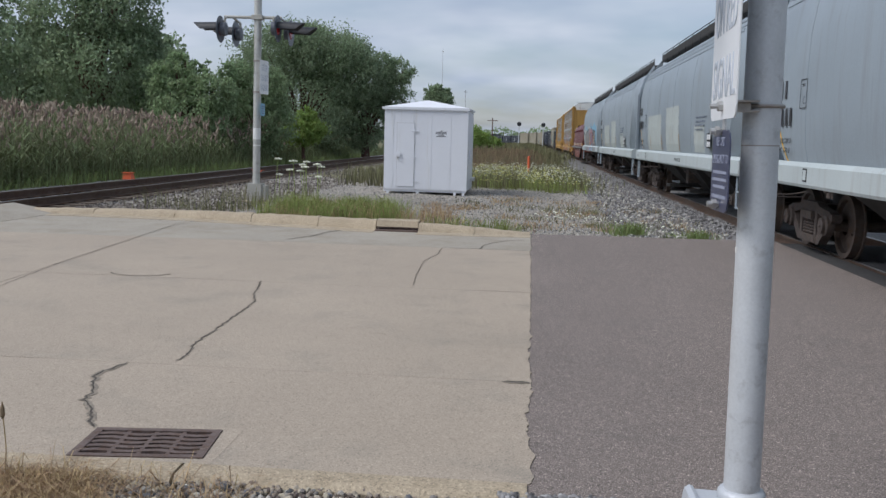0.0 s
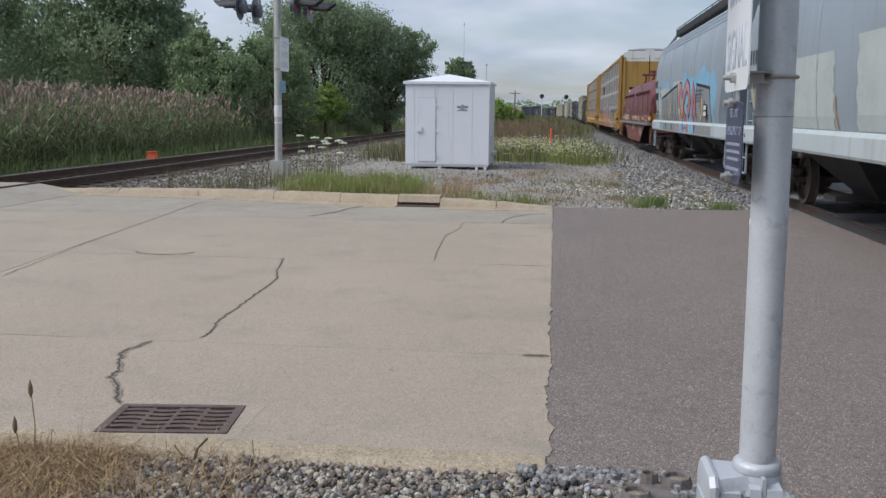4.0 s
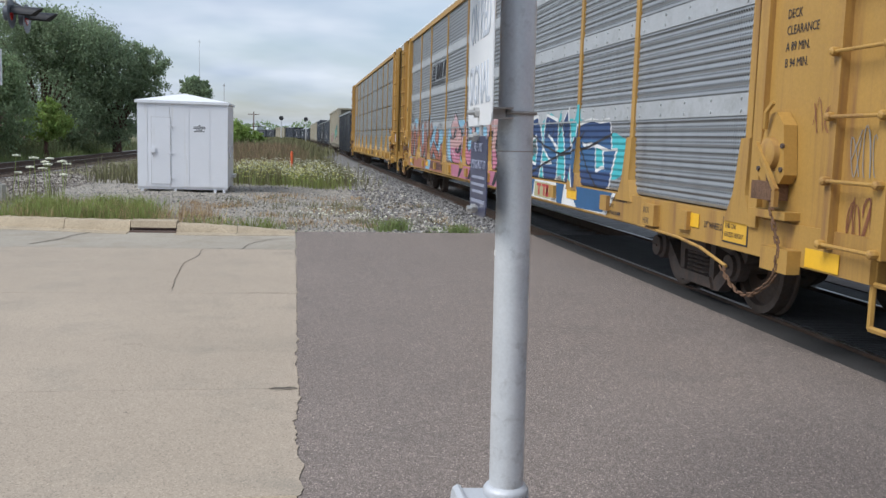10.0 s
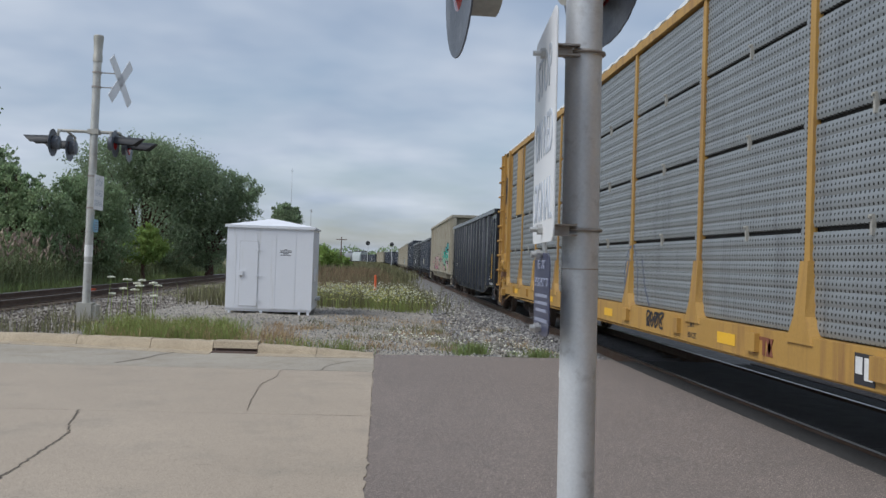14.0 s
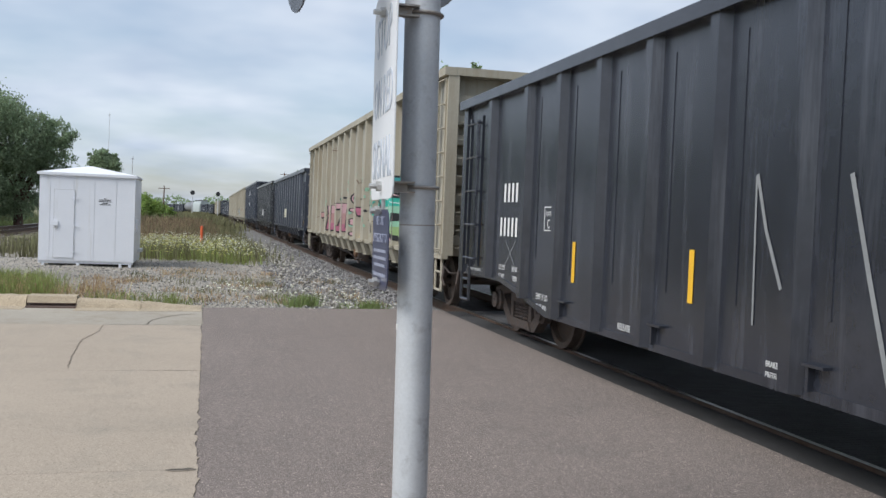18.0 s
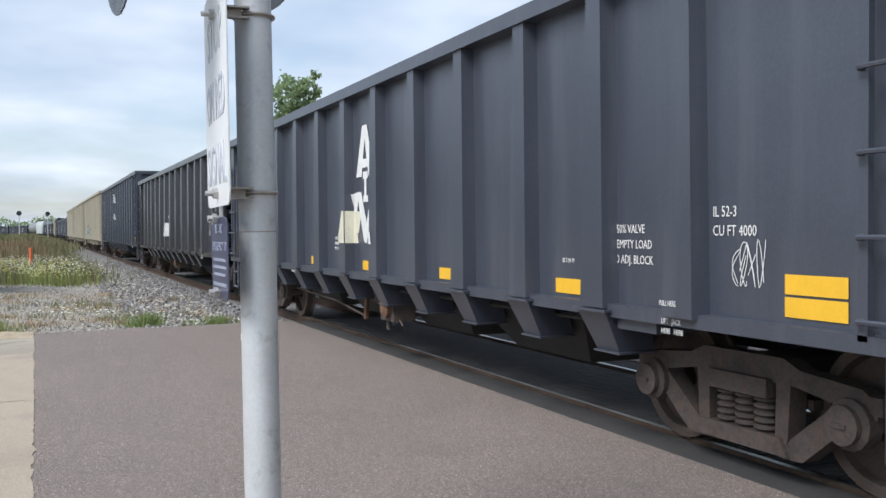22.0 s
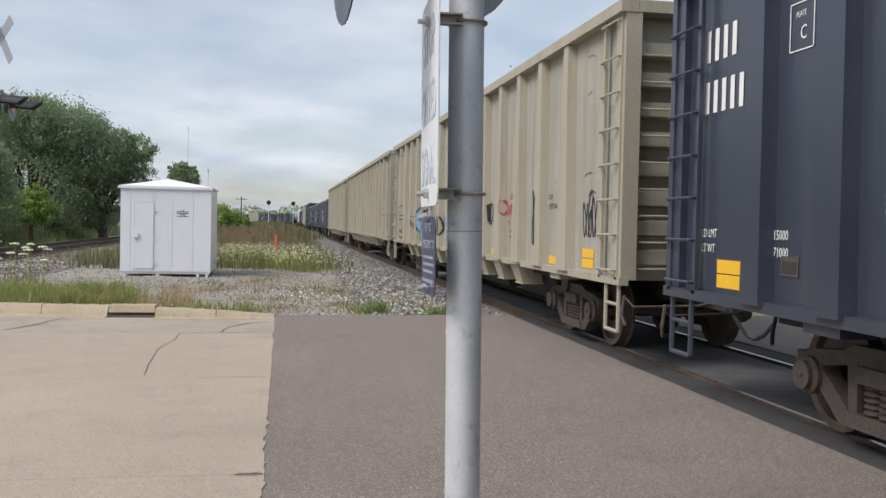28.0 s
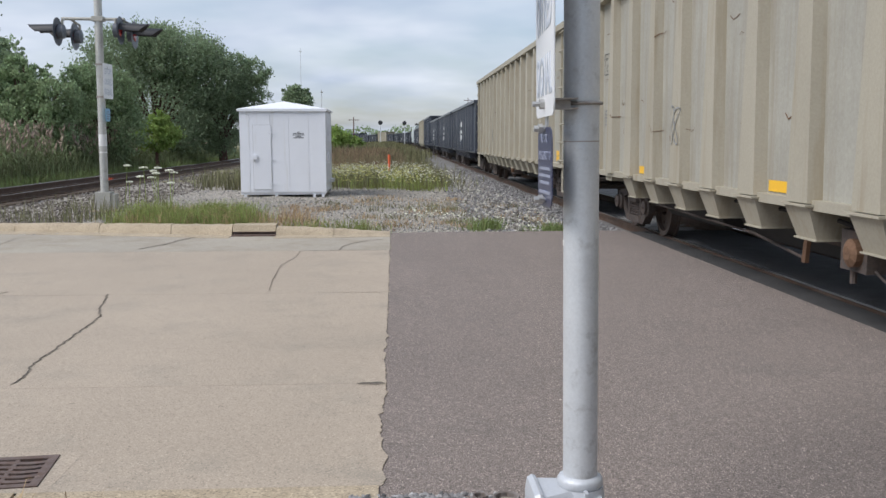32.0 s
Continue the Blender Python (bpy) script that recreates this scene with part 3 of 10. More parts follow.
for r, (ya, yb) in enumerate(ROWS_Y):
    ya, yb = ya + 0.0018, yb - 0.0018
    mat = M["gutter"] if r == 3 else M["concrete"]
    edge = [(east_edge(ya + (yb - ya) * i / 80), ya + (yb - ya) * i / 80) for i in range(81)]
    skew = lambda y: -5.45 - 0.11 * (y - 10)
    if r == 0:
        cut = Shape()
        cut.prism([(-5.0, ya), (-2.245, ya), (-2.245, yb), (-5.0, yb)], "z", -0.18, 0)
        cut.prism([(-2.245, 4.50), (-1.515, 4.50), (-1.515, yb), (-2.245, yb)], "z", -0.18, 0)
        cut.prism([(-1.515, ya)] + edge + [(-1.515, yb)], "z", -0.18, 0)
        part("slab", cut, mat, road, fix=False)
    else:
        slab([(skew(ya) + 0.005, ya)] + edge + [(skew(yb) + 0.005, yb)], mat)
    x1 = -5.005 if r == 0 else None
    slab([(-9.0, ya), (x1 or skew(ya) - 0.005, ya), (x1 or skew(yb) - 0.005, yb), (-9.0, yb)], mat)
    slab([(-30.0, ya), (-12.2, ya), (-12.2, yb), (-30.0, yb)], mat)
slab([(-12.19, 4.05), (-9.01, 4.05), (-9.01, 16.4), (-12.19, 16.4)], M["gutter"], LEFT_Z * 0.0 - 0.004)
part("base_course", Shape().box(-30, 0.0, 4.03, 15.2, -0.3, -0.03), M["crack"], road, "dark sand in the joints", fix=False)


def crack(pts, width, name="crack"):
    """A jagged ribbon along a polyline, lying just proud of the slab."""
    fine = []
    for (xa, ya), (xb, yb) in zip(pts, pts[1:]):
        n = max(2, int(math.hypot(xb - xa, yb - ya) / 0.035))
        fine += [(xa + (xb - xa) * i / n, ya + (yb - ya) * i / n) for i in range(n)]
    fine.append(pts[-1])
    s, rim = Shape(), Shape()
    for i, (x, y) in enumerate(fine):
        a, b = fine[max(0, i - 1)], fine[min(len(fine) - 1, i + 1)]
        d = math.hypot(b[0] - a[0], b[1] - a[1]) or 1
        nx, ny = -(b[1] - a[1]) / d, (b[0] - a[0]) / d
        off = rnd.uniform(-0.012, 0.012)
        end = 0.25 if i in (0, len(fine) - 1) else 1
        for shape, k, z in ((s, 0.42, 0.0045), (rim, 1.3, 0.003)):
            w1, w2 = width * k * rnd.uniform(0.2, 0.8) * end, width * k * rnd.uniform(0.2, 0.8) * end
            shape.v += [(x + nx * (off - w1), y + ny * (off - w1), z), (x + nx * (off + w2), y + ny * (off + w2), z)]
    for shape in (s, rim):
        shape.f = [(2 * i, 2 * i + 1, 2 * i + 3, 2 * i + 2) for i in range(len(fine) - 1)]
    if name == "crack":
        part("crack_edge", rim, M["crack_edge"], road)
    return part(name, s, M["crack"], road)


crack([(-2.25, 4.45), (-2.33, 4.58), (-2.41, 4.75), (-2.54, 4.92), (-2.56, 5.06), (-2.62, 5.18), (-2.68, 5.33), (-2.73, 5.45), (-2.71, 5.60), (-2.66, 5.78)], 0.030)
crack([(-2.39, 5.90), (-2.36, 6.0), (-2.45, 6.5), (-2.45, 6.75), (-2.48, 7.3), (-2.53, 8.2), (-2.66, 8.6), (-2.74, 9.0), (-2.83, 9.40)], 0.016)
crack([(-1.21, 9.5), (-1.26, 10.1), (-1.30, 10.9), (-1.33, 11.5), (-1.22, 12.2), (-1.24, 12.95)], 0.008)
crack([(-0.69, 13.0), (-0.66, 13.5), (-0.56, 13.8), (-0.35, 14.2), (-0.06, 14.4)], 0.016)
crack([(-3.6, 13.3), (-3.35, 13.9), (-3.28, 14.4), (-3.05, 15.1)], 0.036)
crack([(-5.10, 7.9), (-5.25, 8.9), (-5.42, 10.0), (-5.6, 11.8), (-5.9, 14.5), (-5.9, 15.1)], 0.02, "joint")
crack([(-1.24, 12.98), (-0.7, 12.99), (0.0, 12.97)], 0.032, "joint")
crack([(-0.15, 5.80), (-0.06, 5.79), (0.03, 5.78)], 0.05)
crack([(-6.4, 9.36), (-4.1, 9.38), (-2.9, 9.36)], 0.010, "joint")
crack([(-3.9, 5.80), (-3.2, 5.80)], 0.008, "joint")
crack([(-0.5, 9.36), (0.0, 9.33)], 0.02, "joint")
for x, y, l in ((-1.27, 7.05, 0.17), (-1.86, 5.42, 0.06), (-0.95, 5.3, 0.04), (-0.6, 8.2, 0.05), (-1.9, 7.4, 0.05), (-1.42, 7.2, 0.03), (-3.1, 7.9, 0.07), (-0.3, 10.6, 0.06), (-2.2, 11.3, 0.1)):
    crack([(x, y), (x + l * 0.5, y + 0.02), (x + l, y + 0.01)], 0.010, "spall")
ring = [(-4.25 + 0.33 * math.cos(a * 0.3), 9.62 + 0.22 * math.sin(a * 0.3)) for a in range(11, 22)]
crack(ring, 0.018)

asphalt = structure("road_asphalt", Shape().prism([(-0.06, 3.93), (0.30, 3.70), (0.36, 3.2), (0.55, 2.4), (0.9, -6.0), (4.10, -6.0), (4.09, 15.55), (3.3, 15.62), (2.2, 15.54), (1.1, 15.58), (-0.06, 15.42)], "z", -0.25, -0.006), M["asphalt"], "worn brownish grey asphalt road surface", category="road")
structure("road_beyond_track", Shape().box(6.52, 40, -6, 15.6, -0.25, -0.006), M["asphalt"], "grey asphalt road continuing beyond the track", category="road")
structure("road_track_edge", Shape().box(4.105, RAIL_NEAR - 0.075, -6, 15.5, -0.25, -0.018), M["tar"], "dark tarred strip beside the rail", category="road")
structure("road_track_edge_far", Shape().box(RAIL_FAR + 0.075, 6.515, -6, 15.5, -0.25, -0.018), M["tar"], "dark tarred strip beside the rail", category="road")

# crossing panels of studded rubber between the rails
crossing = tagged(new("crossing_deck"), "black studded rubber crossing panels between the rails", "crossing", kind="structure")
prof = [(0.008, -0.2)]
for i in range(26):
    a = 0.01 + i * 0.0697
    prof += [(a, -0.026), (a + 0.022, -0.026), (a + 0.028, -0.018), (a + 0.062, -0.018), (a + 0.068, -0.026)]
stud = Shape().prism(prof + [(1.824, -0.2)], "x", RAIL_NEAR + 0.11, RAIL_FAR - 0.11)
stud_me = stud.mesh("rubber_panel", M["rubber"])
for i in range(12):
    again("rubber_panel", stud_me, crossing, Matrix.Translation((0, -6.3 + i * 1.83, 0)))


def lay_track(name, xa, xb, z, y0, y1, label, first_tie):
    t = tagged(new(name), label, "track", kind="structure")
    prof = [(-0.07, -0.17), (0.07, -0.17), (0.07, -0.158), (0.012, -0.14), (0.012, -0.05), (0.036, -0.04), (0.036, -0.006), (0.028, 0), (-0.028, 0), (-0.036, -0.006), (-0.036, -0.04), (-0.012, -0.05), (-0.012, -0.14), (-0.07, -0.158)]
    for x in (xa, xb):
        rail = part("rail", Shape().prism([(x + u, z + v) for u, v in prof], "y", y0, y1), M["rail"], t)
        part("worn_head", Shape().box(x - 0.024, x + 0.024, y0, y1, z - 0.004, z + 0.0025), M["railtop"], rail, "rail head worn bright")
    tie = Shape().box(xa - 0.55 if xa < xb else xb - 0.55, max(xa, xb) + 0.55, -0.11, 0.11, z - 0.34, z - 0.168)
    me = tie.mesh("tie", M["tie"])
    for i in range(90):
        again("tie", me, t, Matrix.Translation((rnd.uniform(-0.03, 0.03), first_tie + i * 0.53, rnd.uniform(-0.012, 0.004))))
    plates = Shape()
    for i in range(90):
        for x in (xa, xb):
            plates.box(x - 0.12, x + 0.12, first_tie + i * 0.53 - 0.08, first_tie + i * 0.53 + 0.08, z - 0.172, z - 0.155)
    tagged(part("tie_plates", plates, M["rust"], t), kind="stuff")
    return t


lay_track("track_right", RAIL_NEAR, RAIL_FAR, 0.0, -330, 215, "straight railway track with worn steel rails", 15.8)
lay_track("track_left", LEFT_NEAR, LEFT_FAR, LEFT_Z, -60, 420, "rusty second railway track on raised ballast", 16.6)
# filler where the second track crosses the road
structure("crossing_left", Shape().box(LEFT_FAR + 0.1, LEFT_NEAR - 0.1, 3.5, 16.4, -0.2, LEFT_Z - 0.02), M["gutter"], "concrete infill between the rails of the second track", category="crossing")
ramp_l = Shape().prism([(-9.66, -0.1), (-8.7, -0.1), (-8.7, 0.004), (-9.66, LEFT_Z - 0.02)], "y", 3.5, 16.3)
structure("crossing_ramp", ramp_l, M["gutter"], "concrete ramp rising to the second track", category="crossing")

# kerb along the far side of the road, in cast lengths
kerb = tagged(new("kerb"), "weathered tan concrete kerb tapering down to the asphalt", "kerb", kind="structure")
KERB = [(-9.25, 16.05, 0.07), (-8.0, 16.15, 0.10), (-6.42, 16.05, 0.12), (-4.9, 15.75, 0.14), (-3.62, 15.42, 0.15), (-2.56, 15.12, 0.16), (-1.84, 15.06, 0.14), (-0.9, 15.1, 0.09), (0.02, 15.2, 0.02)]
for (xa, ya, ha), (xb, yb, hb) in zip(KERB, KERB[1:]):
    if xa == -2.56:
        continue
    n, rows = 8, []
    for i in range(n + 1):
        f = i / n
        x, y, h = xa + (xb - xa) * f, ya + (yb - ya) * f, ha + (hb - ha) * f + rnd.uniform(-0.008, 0.008)
        x = x + (0.004 if i == 0 else -0.004 if i == n else 0)
        rows.append([(x, y - 0.42, -0.1), (x, y - 0.42, 0.004), (x, y - 0.06, 0.012), (x, y - 0.01, h * 0.75), (x, y + 0.03, h), (x, y + 0.20, h + 0.01), (x, y + 0.22, -0.1)])
    part("kerb_length", Shape().loft(rows), M["kerb"], kerb, smooth=True)
part("gutter_fill", Shape().prism([(-9.2, 15.21), (0.02, 15.21), (0.02, 15.3), (-2.5, 15.2), (-9.2, 16.2)], "z", -0.15, -0.002), M["gutter"], kerb)

inlet = thing("kerb_inlet", "rusty cast iron kerb inlet with a dark throat", "drain inlet", m=pose(-2.20, 15.09, 0))
part("hood", Shape().hexa([(-0.35, -0.02, 0.07), (0.35, -0.02, 0.07), (0.35, 0.3, 0.07), (-0.35, 0.3, 0.07), (-0.35, 0.03, 0.17), (0.35, 0.03, 0.17), (0.35, 0.3, 0.18), (-0.35, 0.3, 0.18)]), M["kerb"], inlet, "tan stained hood")
part("throat", Shape().box(-0.32, 0.32, 0.06, 0.3, -0.05, 0.07), M["iron"], inlet)
part("lip", Shape().box(-0.36, 0.36, -0.12, 0.0, -0.02, 0.022), M["iron"], inlet)
part("bar", Shape().box(-0.35, 0.35, -0.01, 0.03, 0.05, 0.075), M["iron"], inlet)
part("bar", Shape().box(-0.35, 0.35, -0.005, 0.02, 0.022, 0.03), M["iron"], inlet)

nk = Shape()
for xa, xb in ((-30, -8.0), (-7.99, -4.8), (-4.79, -1.60), (-1.585, 0.02)):
    n = 20
    rows = []
    for i in range(n + 1):
        x = xa + (xb - xa) * i / n
        rows.append([(x, 4.025, -0.15), (x, 4.025, 0.004), (x, 3.90 + rnd.uniform(-0.02, 0.02), 0.0), (x, 3.86 + rnd.uniform(-0.015, 0.015), -0.03), (x, 3.86, -0.15)])
    nk.loft(rows)
structure("kerb_near", nk, M["kerb"], "crumbling concrete edge along the gravel", True, "kerb")

# storm drain grate
gm = Matrix.Translation((-1.876, 4.272, 0.003)) @ Matrix.Rotation(radians(6.3), 4, "Z") @ Matrix.Diagonal((0.945, 0.955, 1, 1))
grate = thing("storm_drain_grate", "rusty cast iron storm drain grate with wavy bars set in concrete", "drain grate", m=gm)
fr = Shape().box(-0.345, 0.345, 0.18, 0.225, -0.06, 0.004).box(-0.345, 0.345, -0.22, -0.18, -0.06, 0.004).box(-0.345, -0.30, -0.18, 0.18, -0.06, 0.004).box(0.30, 0.345, -0.18, 0.18, -0.06, 0.004)
part("frame", fr, M["iron"], grate)
for x in (-0.15, 0.0, 0.15):
    part("cross_bar", Shape().box(x - 0.011, x + 0.011, -0.18, 0.18, -0.05, 0.0), M["iron"], grate)
rings = []
for i in range(17):
    x, y = -0.30 + 0.6 * i / 16, 0.013 * math.sin(i * 2 * math.pi / 8)
    rings.append([(x, y - 0.015, -0.045), (x, y + 0.015, -0.045), (x, y + 0.018, 0.001), (x, y - 0.018, 0.001)])
wave = Shape().loft(rings)
wme = wave.mesh("wavy_bar", M["iron"])
for y in (-0.125, -0.06, 0.005, 0.07, 0.135):
    again("wavy_bar", wme, grate, Matrix.Translation((0, y, 0)))
inner = [gm @ Vector((a * 0.347, b * 0.223, 0)) for a, b in ((-1, -1), (1, -1), (1, 1), (-1, 1))]
outer = [(-2.30, 4.026), (-1.47, 4.026), (-1.47, 4.56), (-2.30, 4.56)]
collar = Shape().add([(x, y, 0.001) for x, y in outer] + [(v.x, v.y, 0.001) for v in inner] + [(v.x, v.y, -0.05) for v in inner], [(i, (i + 1) % 4, 4 + (i + 1) % 4, 4 + i) for i in range(4)] + [(4 + i, 4 + (i + 1) % 4, 8 + (i + 1) % 4, 8 + i) for i in range(4)])
structure("drain_surround", collar, M["concrete"], "concrete surround of the storm drain", category="drain")
part("pit", Shape().box(-0.34, 0.34, -0.22, 0.22, -0.5, -0.3), M["pit"], grate)
structure("drain_shaft", Shape().box(-2.26, -2.235, 4.03, 4.52, -0.5, -0.05).box(-1.53, -1.505, 4.03, 4.52, -0.5, -0.05).box(-2.26, -1.505, 4.50, 4.53, -0.5, -0.01).box(-2.26, -1.505, 4.02, 4.035, -0.5, -0.01), M["pit"], "dark shaft below the grate", category="drain")

# gravel in the foreground
height_field("gravel_near", -30, 0.9, -8.0, 3.92, 60, 30, lambda x, y: -0.055 + lump(x, y, 3, 0.02), M["limestone"], "loose crushed stone beside the road", "gravel")


def stones(name, count, place, size, mat, label, seed, blunt=False):
    """Loose stones in one mesh: sharp chips, or blunt ones with cut corners."""
    r = random.Random(seed)
    s = Shape()
    ball = bmesh.new()
    bmesh.ops.create_icosphere(ball, subdivisions=1, radius=1.0)
    dirs, caps = [v.co.copy() for v in ball.verts], [[v.index for v in f.verts] for f in ball.faces]
    ball.free()
    tri = [(0, 2, 4), (2, 1, 4), (1, 3, 4), (3, 0, 4), (2, 0, 5), (1, 2, 5), (3, 1, 5), (0, 3, 5)]
    for _ in range(count):
        x, y, z = place(r)
        k = r.uniform(*size)
        q = Euler((r.uniform(-3, 3), r.uniform(-3, 3), r.uniform(-3, 3))).to_matrix()
        if blunt:
            flat = (1.0, r.uniform(0.6, 0.9), r.uniform(0.45, 0.8))
            pts = [q @ Vector((d.x * flat[0], d.y * flat[1], d.z * flat[2])) * k * r.uniform(0.8, 1.08) for d in dirs]
            s.add([(x + p.x, y + p.y, z + p.z * 0.85) for p in pts], caps)
            continue
        pts = [q @ Vector(d) * k * r.uniform(0.6, 1.1) for d in ((1, 0, 0), (-1, 0, 0), (0, 1, 0), (0, -1, 0), (0, 0, 0.75), (0, 0, -0.75))]
        s.add([(x + p.x, y + p.y, z + p.z * 0.8) for p in pts], tri)
    ob = new(name, s.mesh(name, mat, fix=False))
    return tagged(ob, label, "stones", kind="stuff")


stones("crushed_stone", 5600, lambda r: (r.uniform(-2.6, 0.55), 3.9 - abs(r.gauss(0, 0.42)) if r.random() < 0.6 else r.uniform(2.2, 3.88), -0.035 + r.uniform(-0.01, 0.012)), (0.009, 0.026), M["near_stone"], "mixed grey and tan rounded stones along the road edge", 1, True)
stones("pale_crushed_stone", 1500, lambda r: (r.uniform(-2.4, 0.4), r.uniform(2.5, 3.86), -0.03), (0.009, 0.026), M["pale_stone"], "pale limestone pebbles along the road edge", 2, True)
stones("edge_stone", 260, lambda r: (r.uniform(-0.1, 0.55), 3.92 - abs(r.gauss(0, 0.12)) - max(0, 0.0), -0.01), (0.016, 0.032), M["stone"], "dark stones at the asphalt edge", 3, True)
stones("dark_crushed_stone", 900, lambda r: (r.uniform(-2.5, 0.5), r.uniform(2.3, 3.86), -0.03), (0.014, 0.032), M["dark_stone"], "dark blue-grey stones among the gravel at the road edge", 4, True)


def on_bed(r):
    y = 15.7 + 38 * r.random() ** 1.7
    x = r.uniform(1.7, 4.35)
    return x, y, max(right_bed(x, y), middle_z(x, y) if x < 2.2 else -9) + 0.012


stones("ballast_stone", 15000, on_bed, (0.022, 0.05), M["stone"], "grey ballast stones along the straight track", 5)
stones("ballast_pale_stone", 1800, lambda r: (lambda p: (p[0] * 0.5 + 1.2 + r.gauss(0, 0.3), p[1], p[2] + 0.01))(on_bed(r)), (0.025, 0.075), M["pale_stone"], "larger pale stones on the ballast shoulder", 6)


def on_left(r):
    y = 16.5 + 40 * r.random() ** 1.6
    x = r.uniform(-9.6, -6.0)
    return x, y, max(left_bed(x, y), middle_z(x, y) if x > -8.6 else -9) + 0.012


stones("left_ballast_chip", 500, on_left, (0.02, 0.042), M["pale_stone"], "white chips among the brown ballast of the second track", 8)
stones("left_ballast_stone", 9000, on_left, (0.022, 0.05), M["left_stone"], "brownish ballast stones beside the second track", 7)


def on_pad(r):
    x, y = r.uniform(-6.5, 2.2), 15.5 + 14 * r.random() ** 1.3
    return x, y, middle_z(x, y) + 0.005


stones("pad_stone", 9000, on_pad, (0.012, 0.035), M["pale_stone"], "crushed limestone around the equipment shed", 8)
stones("pad_dark_stone", 3000, on_pad, (0.012, 0.04), M["stone"], "darker stones around the equipment shed", 9)

# ---- equipment shed ----
shed = thing("signal_shed", "white enamelled steel signal equipment shed on short feet", "shed", m=pose(-2.97, 25.6, 0))
W, DEP, B, T = 1.165, 2.4, 0.10, 2.36
wall = Shape()
wall.box(-W, W, 0.0, DEP, B, T)
part("body", wall, M["shed"], shed)
for i, (xa, xb) in enumerate(((-W, -0.905), (-0.895, -0.345), (-0.335, 0.175), (0.185, 0.715), (0.725, W))):
    part("front_panel", Shape().box(xa, xb, -0.014, 0.0, B + 0.02, T - 0.02), M["shed"], shed)
for i in range(4):
    part("side_panel", Shape().box(W, W + 0.014, 0.02 + i * 0.6, 0.605 + i * 0.6, B + 0.02, T - 0.02), M["shed"], shed)
door = part("door", Shape().box(-0.80, -0.315, -0.034, -0.014, 0.20, 1.96), M["shed"], shed)
for y0, y1, z0, z1 in ((0, 0, 0.185, 0.195), (0, 0, 1.965, 1.975)):
    part("seal", Shape().box(-0.815, -0.30, -0.019, -0.0145, z0, z1), M["signgrey"], door)
part("seal", Shape().box(-0.812, -0.803, -0.019, -0.0145, 0.19, 1.97), M["signgrey"], door)
part("seal", Shape().box(-0.312, -0.303, -0.019, -0.0145, 0.19, 1.97), M["signgrey"], door)
lock = part("lock_box", Shape().box(-0.83, -0.70, -0.075, -0.034, 1.03, 1.16), M["shed"], door)
part("hasp", Shape().cyl((-0.765, -0.06, 1.03), (-0.765, -0.06, 0.96), 0.014, 8), M["bolt"], door)
for z in (0.35, 1.02, 1.74):
    part("hinge", Shape().box(-0.40, -0.20, -0.046, -0.034, z, z + 0.022).cyl((-0.31, -0.046, z - 0.03), (-0.31, -0.046, z + 0.05), 0.011, 8), M["shed"], door)
for i, (w, z) in enumerate(((0.06, 1.76), (0.30, 1.725), (0.32, 1.685), (0.16, 1.645), (0.28, 1.605))):
    part("notice_line", Shape().box(0.44 - w / 2, 0.44 + w / 2, -0.0165, -0.014, z, z + 0.02), M["ink"], shed)
roof = Shape()
e = 0.055
roof.add([(-W - e, -e, T), (W + e, -e, T), (W + e, DEP + e, T), (-W - e, DEP + e, T), (-W - e, -e, T + 0.05), (W + e, -e, T + 0.05), (W + e, DEP + e, T + 0.05), (-W - e, DEP + e, T + 0.05), (0, 0.5, T + 0.27), (0, DEP - 0.5, T + 0.27)],
         [(3, 2, 1, 0), (0, 1, 5, 4), (1, 2, 6, 5), (2, 3, 7, 6), (3, 0, 4, 7), (4, 5, 8), (6, 7, 9), (5, 6, 9, 8), (7, 4, 8, 9)])
part("roof", roof, M["shed"], shed)
part("drip_edge", Shape().box(-W - e - 0.008, W + e + 0.008, -e - 0.008, -e, T - 0.02, T + 0.05), M["shed"], shed)
part("skid", Shape().box(-W, W, 0.02, 0.12, 0.05, B), M["shed"], shed)
part("skid", Shape().box(-W, W, DEP - 0.12, DEP - 0.02, 0.05, B), M["shed"], shed)
for x in (-1.05, -0.2, 0.85, 1.09):
    part("foot", Shape().box(x - 0.035, x + 0.035, 0.0, 0.1, -0.08, 0.05), M["shed"], shed)
part("vent", Shape().box(W + 0.014, W + 0.06, 0.7, 1.1, 0.9, 1.25), M["shed"], shed)
part("shelf", Shape().box(W + 0.014, W + 0.12, 1.5, 2.2, 0.33, 0.42), M["signgrey"], shed)
part("corner_trim", Shape().box(W - 0.05, W + 0.02, -0.02, 0.0, B, T), M["shed"], shed)
part("whip_antenna", Shape().cyl((1.0, 1.2, T + 0.05), (1.0, 1.2, T + 0.62), 0.009, 6).box(0.96, 1.04, 1.18, 1.22, T + 0.55, T + 0.57), M["bolt"], shed)


